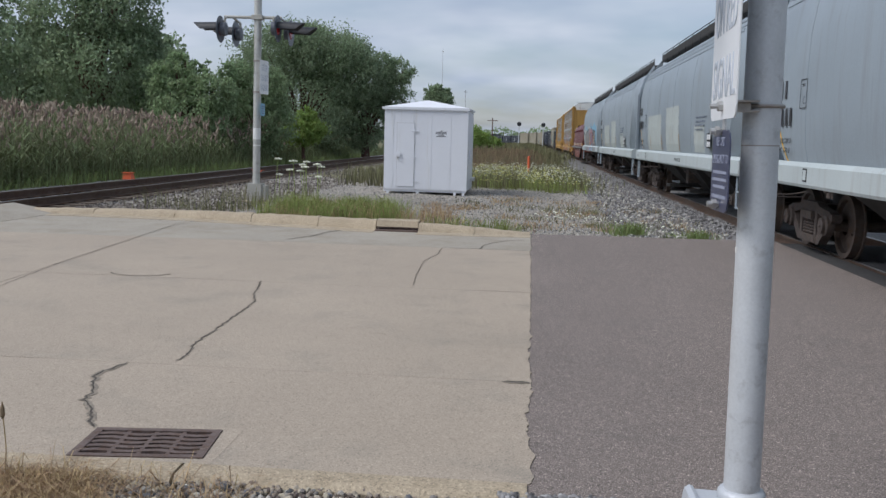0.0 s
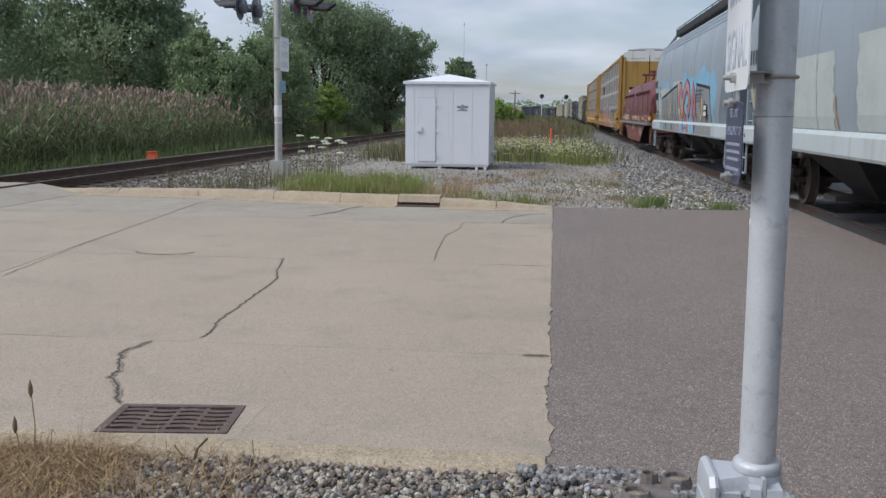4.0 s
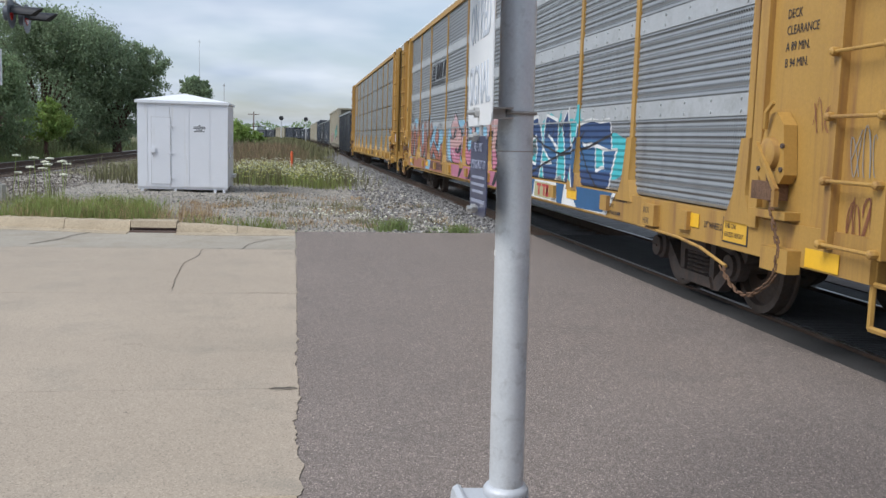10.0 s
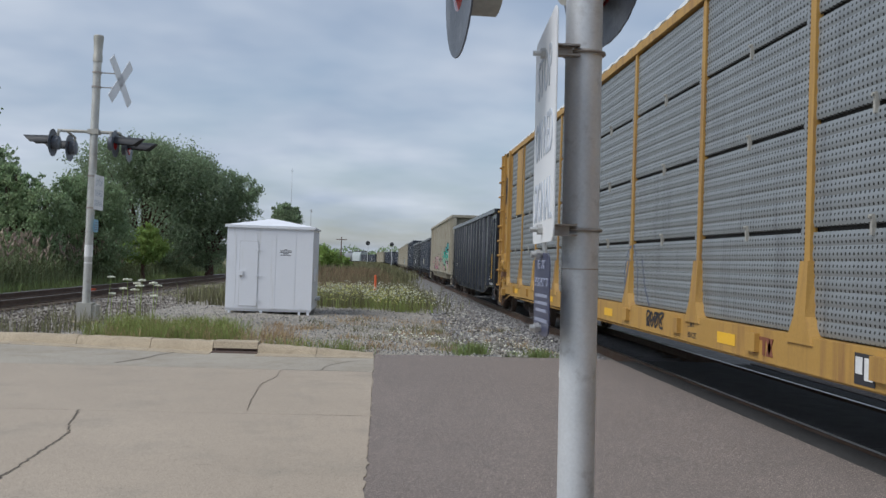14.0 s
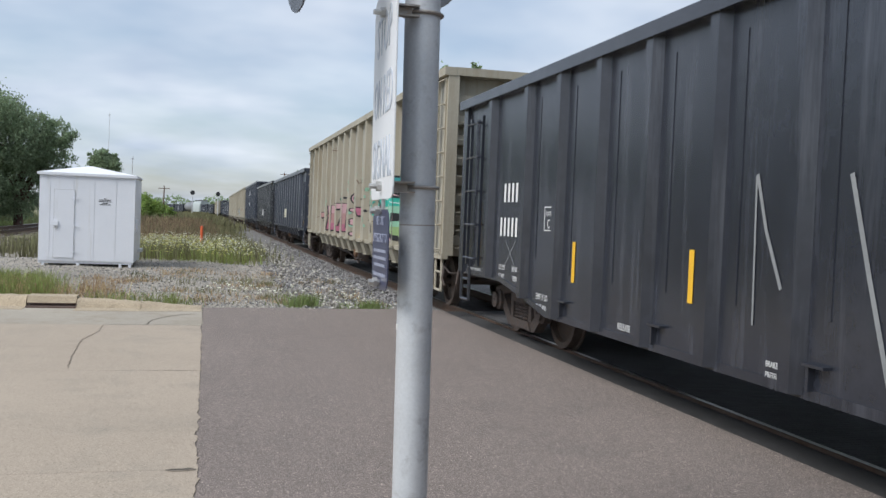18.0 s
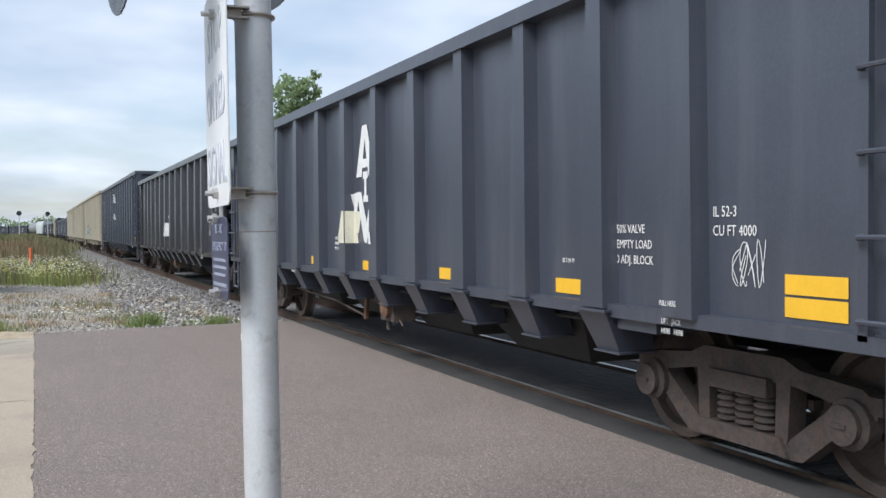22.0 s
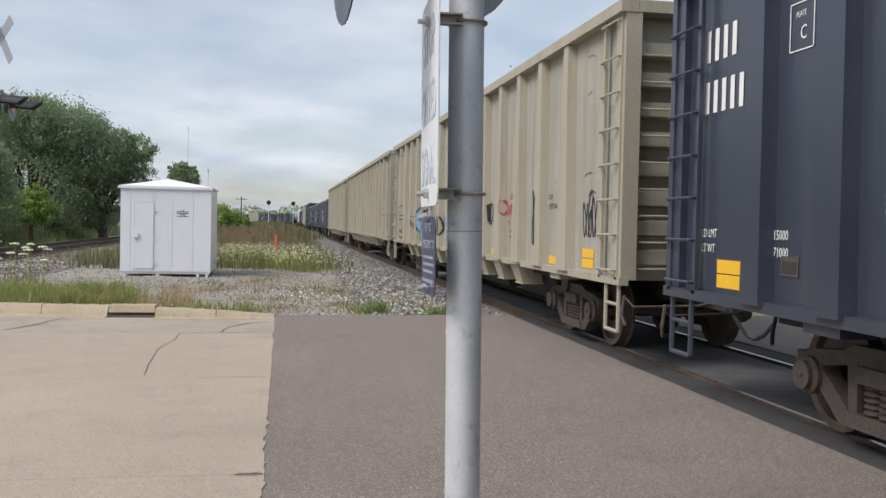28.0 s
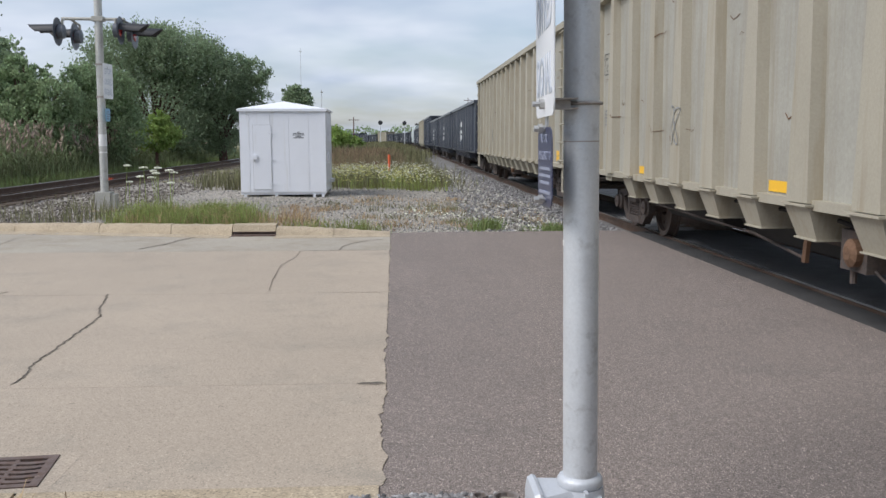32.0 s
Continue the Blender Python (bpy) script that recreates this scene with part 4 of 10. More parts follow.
# ---- crossing signal masts ----
def flasher(parent, cx, cy, cz, way, arm_from, yaw=0.0, reach=0.26, back="target", shell="castgrey"):
    """A round-backed lamp head facing way (+1 or -1) along x, with a hood."""
    w = way
    x = y = z = 0.0
    head = part("lamp_head", Shape().lathe([(0.05, 0), (0.15, 0.02 * w), (0.15, 0.13 * w), (0.13, 0.15 * w)], (x - 0.15 * w, y, z), "x", 18), M[shell], parent, smooth=True)
    part("target", Shape().lathe([(0.145, 0), (0.30, 0), (0.30, 0.006 * w), (0.145, 0.006 * w)], (x, y, z), "x", 28), M[back], head, "round weathered black backboard, greyed by painted sheen")
    part("lens", Shape().lathe([(0.02, 0.02 * w), (0.10, 0.018 * w), (0.148, 0.004 * w), (0.148, 0)], (x, y, z), "x", 20), M["lens"], head)
    rings_in, rings_out = [], []
    n = 12
    for i in range(n + 1):
        ang = math.pi * (0.0 + 1.0 * i / n)
        long = reach + 0.2 * math.sin(ang)
        for rings, r in ((rings_in, 0.155), (rings_out, 0.162)):
            cc, ss = r * math.cos(ang), r * math.sin(ang)
            rings.append(((x, y + cc, z + ss), (x + w * long, y + cc * 1.04, z + ss * 1.02 - 0.02)))
    hood = Shape().loft([[rings_in[i][0], rings_in[i][1], rings_out[i][1], rings_out[i][0]] for i in range(n + 1)])
    part("hood", hood, M["black"], head, "black sheet metal hood", smooth=True)
    head.matrix_basis = Matrix.Translation((cx, cy, cz)) @ Matrix.Rotation(radians(yaw), 4, "Z")
    x, y, z = cx, cy, cz
    part("bracket", Shape().cyl((x - 0.1 * w, y, z + 0.15), (x - 0.1 * w, y, z + 0.24), 0.03, 8).tube([(x - 0.1 * w, y, z + 0.24), arm_from], 0.026, 8), M["castgrey"], parent)
    return head


def sign_face(parent, name, x, y, z0, z1, half, mat, lines, ink, way=-1):
    pl = Shape()
    c = 0.04
    prof = [(y - half + c, z0), (y + half - c, z0), (y + half - c * 0.3, z0 + c * 0.3), (y + half, z0 + c), (y + half, z1 - c), (y + half - c * 0.3, z1 - c * 0.3), (y + half - c, z1), (y - half + c, z1), (y - half + c * 0.3, z1 - c * 0.3), (y - half, z1 - c), (y - half, z0 + c), (y - half + c * 0.3, z0 + c * 0.3)]
    pl.prism(prof, "x", x, x + 0.004)
    board = part(name, pl, mat, parent)
    for text, size, zz, wide in lines:
        if text:
            ob = letters(text, size, ink, board, Matrix.Identity(4), "word", 1.0)
            w = max(v.co.x for v in ob.data.vertices)
            k = wide / w
            ob.matrix_basis = Matrix(((0, 0, way, x - 0.001), (-1, 0, 0, y + wide / 2), (0, 1, 0, zz), (0, 0, 0, 1))) @ Matrix.Diagonal((k, 1, 1, 1))
        else:
            part("line", Shape().box(x - 0.0015, x, y - wide / 2, y + wide / 2, zz, zz + size), ink, board)
    return board


near = thing("crossing_signal_mast", "silver tubular crossing signal mast with stop sign and flashers", "crossing signal", m=Matrix.Translation((0.785, 3.25, 0)) @ Matrix.Rotation(radians(-0.7), 4, "Y"))
part("mast", Shape().lathe([(0.0632, 0.2), (0.0628, 3.9)], (0, 0, 0), "z", 40), M["galv"], near, smooth=True)
base = part("junction_base", Shape().loft([[(-0.155, -0.115, z0), (-0.06, -0.085, z0), (0.02, -0.085, z0), (0.02, 0.085, z0), (-0.06, 0.085, z0), (-0.155, 0.115, z0)] for z0 in (-0.02, 0.262)] + [[(-0.155, -0.10, 0.285), (-0.06, -0.07, 0.292), (0.02, -0.07, 0.292), (0.02, 0.07, 0.292), (-0.06, 0.07, 0.292), (-0.155, 0.10, 0.285)]]), M["cast"], near, "cast aluminium junction box base", smooth=True)
part("boss", Shape().lathe([(0.104, -0.02), (0.10, 0.06), (0.094, 0.14), (0.09, 0.26), (0.084, 0.292)], (0, 0, 0), "z", 40), M["cast"], base, smooth=True)
part("collar", Shape().lathe([(0.078, 0.29), (0.084, 0.298), (0.084, 0.318), (0.078, 0.328), (0.066, 0.334)], (0, 0, 0), "z", 40), M["cast"], base, smooth=True)
part("lid", Shape().loft([[(x, -h, -0.02), (x, h, -0.02), (x, h, z1 - 0.03), (x, h - 0.03, z1), (x, -h + 0.03, z1), (x, -h, z1 - 0.03)] for x, h, z1 in ((-0.192, 0.10, 0.27), (-0.184, 0.125, 0.292), (-0.165, 0.132, 0.30), (-0.153, 0.128, 0.296))]), M["cast"], base, smooth=True)
part("lid_ridge", Shape().box(-0.198, -0.19, -0.07, 0.07, 0.05, 0.20), M["cast"], base)
part("neck_panel", Shape().box(-0.145, -0.075, -0.118, -0.09, 0.04, 0.245), M["cast"], base)
part("seam", Shape().loft([[(-0.004, -0.115, z0), (0.010, -0.115, z0), (0.010, -0.08, z0), (-0.004, -0.08, z0)] for z0 in (-0.02, 0.30)]), M["cast"], base)
for xa, xb in ((-0.045, -0.006), (0.012, 0.066)):
    part("lug", Shape().loft([[(x, -0.122, 0.20), (x, -0.126, 0.225), (x, -0.118, 0.262), (x, -0.06, 0.272), (x, -0.06, 0.19)] for x in (xa, xb)]), M["cast"], base)
part("bolt", Shape().cyl((-0.064, -0.10, 0.232), (0.108, -0.10, 0.232), 0.010, 8), M["bolt"], base)
for xa, xb in ((-0.060, -0.046), (0.067, 0.09)):
    part("nut", Shape().cyl((xa, -0.10, 0.232), (xb, -0.10, 0.232), 0.021, 6), M["bolt"], base)
part("flange", Shape().prism([(-0.18, -0.16), (0.13, -0.16), (0.13, 0.16), (-0.18, 0.16)], "z", -0.03, 0.02), M["cast"], base)
for z in (1.69, 2.295):
    bend = [(0.0628 + 0.0065 * (1 + math.cos(a)), 0.0065 * math.sin(a)) for a in [k * math.pi / 5 for k in range(11)]]
    bd = part("clamp_band", Shape().lathe(bend, (0, 0, z), "z", 32), M["band"], near, "steel clamp with rust streaks", smooth=True)
    for dz in (-0.022, 0.012):
        part("bracket_flange", Shape().box(-0.127, -0.028, -0.082, -0.048, z + dz, z + dz + 0.006), M["band"], bd)
    part("bracket_web", Shape().box(-0.127, -0.05, -0.056, -0.048, z - 0.016, z + 0.012).box(-0.127, -0.121, -0.082, -0.03, z - 0.03, z + 0.03), M["band"], bd)
    part("bolt", Shape().cyl((-0.15, 0.0, z), (-0.13, 0.0, z), 0.018, 6).cyl((-0.175, 0.0, z), (-0.15, 0.0, z), 0.009, 8), M["bolt"], bd)
part("weld_seam", Shape().lathe([(0.0626, 1.555), (0.0636, 1.556), (0.0636, 1.559), (0.0626, 1.56)], (0, 0, 0), "z", 32), M["band"], near)
stop = sign_face(near, "stop_sign", -0.132, 0.0, 1.645, 2.39, 0.305, M["sign"], [("STOP", 0.20, 2.16, 0.40), ("ON RED", 0.20, 1.94, 0.50), ("SIGNAL", 0.20, 1.72, 0.52)], M["faded"])
part("sign_back", Shape().box(-0.1275, -0.125, -0.29, 0.29, 1.66, 2.375), M["signgrey"], stop)
stop.rotation_euler = (0, 0, radians(-3.6))
blue = sign_face(near, "notice_sign", -0.132, 0.0, 1.325, 1.605, 0.13, M["signblue"], [("REPORT", 0.045, 1.55, 0.13), ("EMERGENCY TO", 0.045, 1.49, 0.22), ("", 0.010, 1.455, 0.20), ("", 0.010, 1.43, 0.21), ("", 0.010, 1.405, 0.18), ("", 0.012, 1.37, 0.21)], M["dimwhite"])
for z in (1.35, 1.60):
    part("bolt", Shape().cyl((-0.17, 0.0, z), (-0.13, 0.0, z), 0.011, 8).cyl((-0.155, 0.0, z), (-0.14, 0.0, z), 0.018, 6), M["bolt"], blue)
part("hanger", Shape().box(-0.127, -0.121, -0.02, 0.02, 1.36, 1.70), M["signgrey"], blue)
blue.matrix_basis = Matrix.Translation((0, 0, 0.004)) @ Matrix.Rotation(radians(1.2), 4, "Z")
part("sticker", Shape().box(-0.0648, -0.0625, -0.012, 0.006, 1.185, 1.205), M["white"], near)
part("crossarm", Shape().cyl((-0.45, 0.0, 2.90), (0.42, 0.0, 2.90), 0.03, 12).lathe([(0.067, 2.85), (0.08, 2.85), (0.08, 2.95), (0.067, 2.95)], (0, 0, 0), "z", 28), M["castgrey"], near, smooth=True)
flasher(near, -0.425, 0.05, 2.585, -1, (-0.42, 0.0, 2.90), 5, 0.12)
flasher(near, 0.135, 0.33, 2.70, 1, (0.2, 0.0, 2.90), 17)
flasher(near, 0.32, 0.08, 2.84, 1, (0.36, 0.0, 2.95), 34)

ped = thing("cast_foundation_cap", "rusty cast mast foundation cap with open cups on the gravel", "foundation", m=pose(0.50, 3.46, 0.005))
part("dish", Shape().lathe([(0.205, -0.12), (0.215, 0.0), (0.212, 0.03), (0.19, 0.055), (0.14, 0.075), (0.05, 0.085), (0.0, 0.085)], (0, 0, 0), "z", 40), M["capiron"], ped, smooth=True)
for a, d, k in ((200, 0.135, 1.15), (68, 0.13, 1.2), (112, 0.15, 0.7), (300, 0.14, 1.1)):
    x, y = d * math.cos(radians(a)), d * math.sin(radians(a))
    cup = part("cup", Shape().lathe([(0.058 * k, 0.045), (0.052 * k, 0.085), (0.046 * k, 0.116), (0.039 * k, 0.112), (0.036 * k, 0.085)], (x, y, 0), "z", 9), M["capiron"], ped, smooth=True)
    part("cup_fill", Shape().lathe([(0.037 * k, 0.08), (0.037 * k, 0.094), (0.02 * k, 0.10), (0.0, 0.098)], (x, y, 0), "z", 12), M["crack_edge"], cup, smooth=True)
for x, y in ((0.03, -0.03), (0.10, -0.02), (0.05, -0.09)):
    part("stud", Shape().cyl((x, y, 0.07), (x, y, 0.108), 0.024, 6).cyl((x, y, 0.10), (x, y, 0.135), 0.012, 8), M["bolt"], ped)

far = thing("crossing_signal_mast", "pale painted crossing signal mast with crossbuck, flashers and stop sign", "crossing signal", m=Matrix.Translation((-6.32, 20.67, 0)) @ Matrix.Rotation(radians(0.5), 4, "Y"))
part("mast", Shape().lathe([(0.085, 0.4), (0.085, 5.71)], (0, 0, 0), "z", 24), M["mastpaint"], far, smooth=True)
part("finial", Shape().lathe([(0.10, 5.71), (0.10, 5.86), (0.09, 5.88), (0.10, 6.11), (0.11, 6.28), (0.09, 6.30)], (0, 0, 0), "z", 20), M["castgrey"], far, smooth=True)
fb = part("junction_base", Shape().prism([(-0.16, -0.17), (0.16, -0.17), (0.16, 0.17), (-0.16, 0.17)], "z", -0.03, 0.42), M["castgrey"], far, "weathered grey junction base")
part("lid", Shape().box(0.16, 0.26, -0.13, 0.13, 0.05, 0.38), M["castgrey"], fb)
part("plinth", Shape().box(-0.26, 0.28, -0.28, 0.28, -0.1, 0.02), M["kerb"], far)
part("crossarm", Shape().cyl((-0.78, 0.0, 4.17), (0.55, 0.0, 4.17), 0.035, 10).box(-0.12, 0.12, -0.11, 0.11, 4.12, 4.22), M["castgrey"], far)
flasher(far, -0.80, -0.2, 3.87, -1, (-0.7, 0.0, 4.17), 0.0, 0.42, "target", "target")
flasher(far, -0.62, 0.35, 3.83, -1, (-0.6, 0.0, 4.17), 0.0, 0.42, "target", "target")
flasher(far, 0.52, -0.2, 3.91, 1, (0.45, 0.0, 4.17), 0.0, 0.42, "target", "target")
flasher(far, 0.68, 0.3, 3.87, 1, (0.5, 0.0, 4.17), 0.0, 0.42, "target", "target")
for z in (2.50, 3.20, 5.48, 5.16):
    part("clamp_band", Shape().lathe([(0.086, -0.02), (0.1, -0.02), (0.1, 0.02), (0.086, 0.02)], (0, 0, z), "z", 20), M["band"], far)
far_stop = sign_face(far, "stop_sign", 0.16, 0.0, 2.46, 3.22, 0.305, M["sign"], [("STOP", 0.20, 2.98, 0.40), ("ON RED", 0.20, 2.76, 0.50), ("SIGNAL", 0.20, 2.54, 0.52)], M["faded"])
far_stop.matrix_basis = Matrix.Translation((0.32, 0, 0)) @ Matrix.Rotation(radians(178), 4, "Z")
for z in (2.53, 3.10):
    part("hanger", Shape().box(0.08, 0.16, -0.02, 0.02, z, z + 0.05), M["band"], far)
fblue = sign_face(far, "notice_sign", 0.13, 0.0, 1.97, 2.25, 0.15, M["p_sky"], [("", 0.02, 2.17, 0.16), ("", 0.02, 2.12, 0.2), ("", 0.02, 2.07, 0.18), ("", 0.02, 2.02, 0.16)], M["signblue"])
fblue.matrix_basis = Matrix.Translation((0.26, 0, 0)) @ Matrix.Rotation(radians(178), 4, "Z")
part("tape", Shape().lathe([(0.0855, 1.43), (0.087, 1.43), (0.087, 1.69), (0.0855, 1.69)], (0, 0, 0), "z", 20), M["white"], far, "white wrapped sticker")
part("tape", Shape().lathe([(0.0855, 1.28), (0.087, 1.28), (0.087, 1.31), (0.0855, 1.31)], (0, 0, 0), "z", 20), M["white"], far)
buck = part("crossbuck", Shape().box(-0.002, 0.002, -0.02, 0.02, -0.02, 0.02), M["sign"], far)
buck.matrix_basis = Matrix.Translation((0.52, 0, 5.31)) @ Matrix.Rotation(radians(-14), 4, "Z")
for a in (48, -48):
    bl = part("blade", Shape().box(-0.004, 0.004, -0.61, 0.61, -0.115, 0.115), M["sign"], buck)
    bl.matrix_basis = Matrix.Rotation(radians(a), 4, "X")
    for k in (-0.38, -0.2, 0.2, 0.38):
        ln = part("letter_bar", Shape().box(-0.007, -0.004, k - 0.06, k + 0.06, -0.05, 0.05), M["ink"], buck)
        ln.matrix_basis = Matrix.Rotation(radians(a), 4, "X")
for z in (5.48, 5.16):
    part("hanger", Shape().cyl((0.08, 0, z), (0.5, 0, z), 0.012, 6), M["band"], far)

stake = thing("marker_post", "orange plastic marker post standing among white flowers", "marker post", m=pose(-0.10, 37.0, middle_z(-0.1, 34)))
part("post", Shape().cyl((0, 0, -0.1), (0.0, 0, 0.95), 0.05, 10).lathe([(0.05, 0.95), (0.04, 0.98), (0.0, 0.99)], (0, 0, 0), "z", 10), M["orange"], stake, smooth=True)
part("sleeve", Shape().cyl((0, 0, 0.0), (0, 0, 0.32), 0.053, 10), M["white"], stake, "white lower sleeve")
for i, (x, y) in enumerate(((-13.0, 28.6), (-10.2, 33.6))):
    can = thing("marker_cone", "faded orange plastic marker lying beside the rail", "marker", "orange track markers", pose(x, y, left_bed(x, y) + 0.02, 0, 0, 30 * i))
    part("block", Shape().hexa([(-0.15, -0.1, 0), (0.15, -0.1, 0), (0.2, 0.1, 0), (-0.2, 0.1, 0), (-0.14, -0.07, 0.22), (0.14, -0.07, 0.22), (0.14, 0.07, 0.22), (-0.14, 0.07, 0.22)]), M["orange"], can)
    part("flap", Shape().box(-0.19, 0.19, -0.11, 0.11, 0.218, 0.23), M["orange"], can)


# ---- the freight train ----
WHEELS = []
CACHE = {}


def cached(key, make):
    if key not in CACHE:
        CACHE[key] = make()
    return CACHE[key]


def side_frame_mesh():
    """One cast side frame, on the +x side: top arch, two diagonal legs, columns and a spring seat."""
    s = Shape()
    x0, x1 = 0.93, 1.06
    s.prism([(-1.08, 0.58), (-0.95, 0.66), (-0.5, 0.70), (-0.36, 0.76), (0.36, 0.76), (0.5, 0.70), (0.95, 0.66), (1.08, 0.58), (1.05, 0.50), (0.62, 0.57), (0.45, 0.60), (-0.45, 0.60), (-0.62, 0.57), (-1.05, 0.50)], "x", x0, x1)
    for q in (-1, 1):
        s.prism([(q * 1.03, 0.57), (q * 0.84, 0.60), (q * 0.42, 0.27), (q * 0.34, 0.14), (q * 0.52, 0.15)][::q], "x", x0, x1)
        s.prism([(q * 0.30, 0.22), (q * 0.40, 0.22), (q * 0.43, 0.64), (q * 0.31, 0.64)][::q], "x", x0 - 0.004, x1 + 0.004)
        s.box(x0 - 0.006, x1 + 0.006, q * 0.92 - 0.17, q * 0.92 + 0.17, 0.53, 0.63)
    s.prism([(-0.42, 0.16), (0.42, 0.16), (0.36, 0.27), (-0.36, 0.27)], "x", x0 - 0.03, x1 + 0.03)
    return s.mesh("side_frame", M["truck"])


def bolster_mesh():
    s = Shape().box(-1.0, 1.0, -0.2, 0.2, 0.48, 0.72).box(-1.11, 1.11, -0.27, 0.27, 0.50, 0.62)
    for q in (-1, 1):
        s.box(-0.9, 0.9, min(q * 0.2, q * 0.45), max(q * 0.2, q * 0.45), 0.44, 0.5)
    return s.mesh("truck", M["truck"])


def spring_mesh():
    s = Shape()
    for y in (-0.17, 0.0, 0.17):
        prof = []
        for i in range(5):
            prof += [(0.055, 0.275 + i * 0.045), (0.085, 0.29 + i * 0.045), (0.085, 0.305 + i * 0.045), (0.055, 0.318 + i * 0.045)]
        s.lathe(prof, (1.0, y, 0), "z", 10)
    return s.mesh("spring_pack", M["truck"], True)


def bearing_mesh():
    return Shape().lathe([(0.15, 0.0), (0.15, 0.10), (0.115, 0.12), (0.115, 0.16), (0.05, 0.17)], (0, 0, 0), "x", 14).box(0.16, 0.185, -0.05, 0.05, -0.012, 0.012).mesh("bearing_cap", M["truck"], True)


def wheelset_mesh():
    s = Shape().cyl((-1.02, 0, 0), (1.02, 0, 0), 0.075, 12)
    for w in (-1, 1):
        s.lathe([(0.11, -0.10 * w), (0.13, 0.04 * w), (0.36, 0.0), (0.37, -0.005 * w), (0.385, 0.055 * w), (0.455, 0.055 * w), (0.457, -0.06 * w), (0.487, -0.065 * w), (0.487, -0.09 * w), (0.38, -0.09 * w), (0.36, -0.04 * w), (0.13, -0.08 * w)], (w * 0.765, 0, 0), "x", 28)
        for k in range(2):
            a = math.pi * k + 0.4
            s.cyl((w * 0.765, 0.25 * math.cos(a), 0.25 * math.sin(a)), (w * 0.80, 0.25 * math.cos(a), 0.25 * math.sin(a)), 0.022, 8)
    return s.mesh("wheelset", M["wheel"], True)


def far_truck_mesh():
    s = Shape()
    for w in (-1, 1):
        s.prism([(-1.08, 0.62), (1.08, 0.62), (1.0, 0.42), (0.42, 0.18), (-0.42, 0.18), (-1.0, 0.42)], "x", w * 1.0 - 0.06, w * 1.0 + 0.06)
        for q in (-1, 1):
            s.lathe([(0.3, 0.05 * w), (0.455, 0.05 * w), (0.457, -0.08 * w), (0.3, -0.08 * w)], (w * 0.765, q * 0.89, 0.457), "x", 16)
    s.box(-1.0, 1.0, -0.16, 0.16, 0.40, 0.60)
    for q in (-1, 1):
        s.cyl((-1.0, q * 0.89, 0.457), (1.0, q * 0.89, 0.457), 0.31, 12)
    return s.mesh("truck", M["truck"])


def truck(car, y, detail=True):
    if not detail:
        again("truck", cached("far_truck", far_truck_mesh), car, Matrix.Translation((0, y, 0)))
        return
    t = again("truck", cached("truck", bolster_mesh), car, Matrix.Translation((0, y, 0)))
    for w in (0, 1):
        again("side_frame", cached("side_frame", side_frame_mesh), t, Matrix.Rotation(math.pi * w, 4, "Z"))
    for w in (0, 1):
        again("spring_pack", cached("spring", spring_mesh), t, Matrix.Rotation(math.pi * w, 4, "Z"))
    for q in (-1, 1):
        ws = again("wheelset", cached("wheelset", wheelset_mesh), t, Matrix.Translation((0, q * 0.89, 0.457)))
        WHEELS.append((ws, car, y + q * 0.89, q * 0.89))
        for w in (-1, 1):
            again("bearing_cap", cached("bearing", bearing_mesh), t, Matrix.Translation((w * 1.0, q * 0.89, 0.457)) @ (Matrix.Rotation(math.pi, 4, "Z") if w < 0 else Matrix.Identity(4)))


def end_gear(car, L, mat, detail=True):
    """Couplers, air hoses, cut levers and corner steps at both ends."""
    for y, w in ((0.0, -1), (L, 1)):
        part("coupler", Shape().box(-0.12, 0.12, min(y, y + w * 0.42), max(y, y + w * 0.42), 0.76, 0.96).box(-0.17, 0.12, min(y + w * 0.35, y + w * 0.6), max(y + w * 0.35, y + w * 0.6), 0.70, 1.0).box(-0.2, 0.2, min(y, y - w * 0.5), max(y, y - w * 0.5), 0.70, 1.02), M["truck"], car)
        if not detail:
            continue
        hose = [(-0.3, y + w * 0.1, 0.72)] + [(-0.3 + 0.05 * i, y + w * (0.15 + 0.09 * i), 0.70 - 0.30 * math.sin(i * 0.55)) for i in range(1, 6)]
        part("air_hose", Shape().tube(hose, 0.022, 6), M["black"], car)
        part("cut_lever", Shape().tube([(-1.5, y + w * 0.05, 0.82), (-1.42, y + w * 0.12, 0.72), (-0.7, y + w * 0.18, 0.74), (-0.2, y + w * 0.25, 0.86)], 0.014, 6), M["truck"], car)
        part("handle", Shape().tube([(-1.5, y + w * 0.05, 0.84), (-1.53, y + w * 0.05, 0.62), (-1.50, y + w * 0.10, 0.52)], 0.018, 6), M["truck"], car)
        for x in (-1.5, 1.5):
            ya = y - w * 0.12
            yb = y - w * 0.52
            part("sill_step", Shape().tube([(x, ya, 1.05), (x, ya, 0.42), (x, yb, 0.42), (x, yb, 1.05)], 0.024, 6).cyl((x, ya, 0.72), (x, yb, 0.72), 0.02, 6), mat, car)


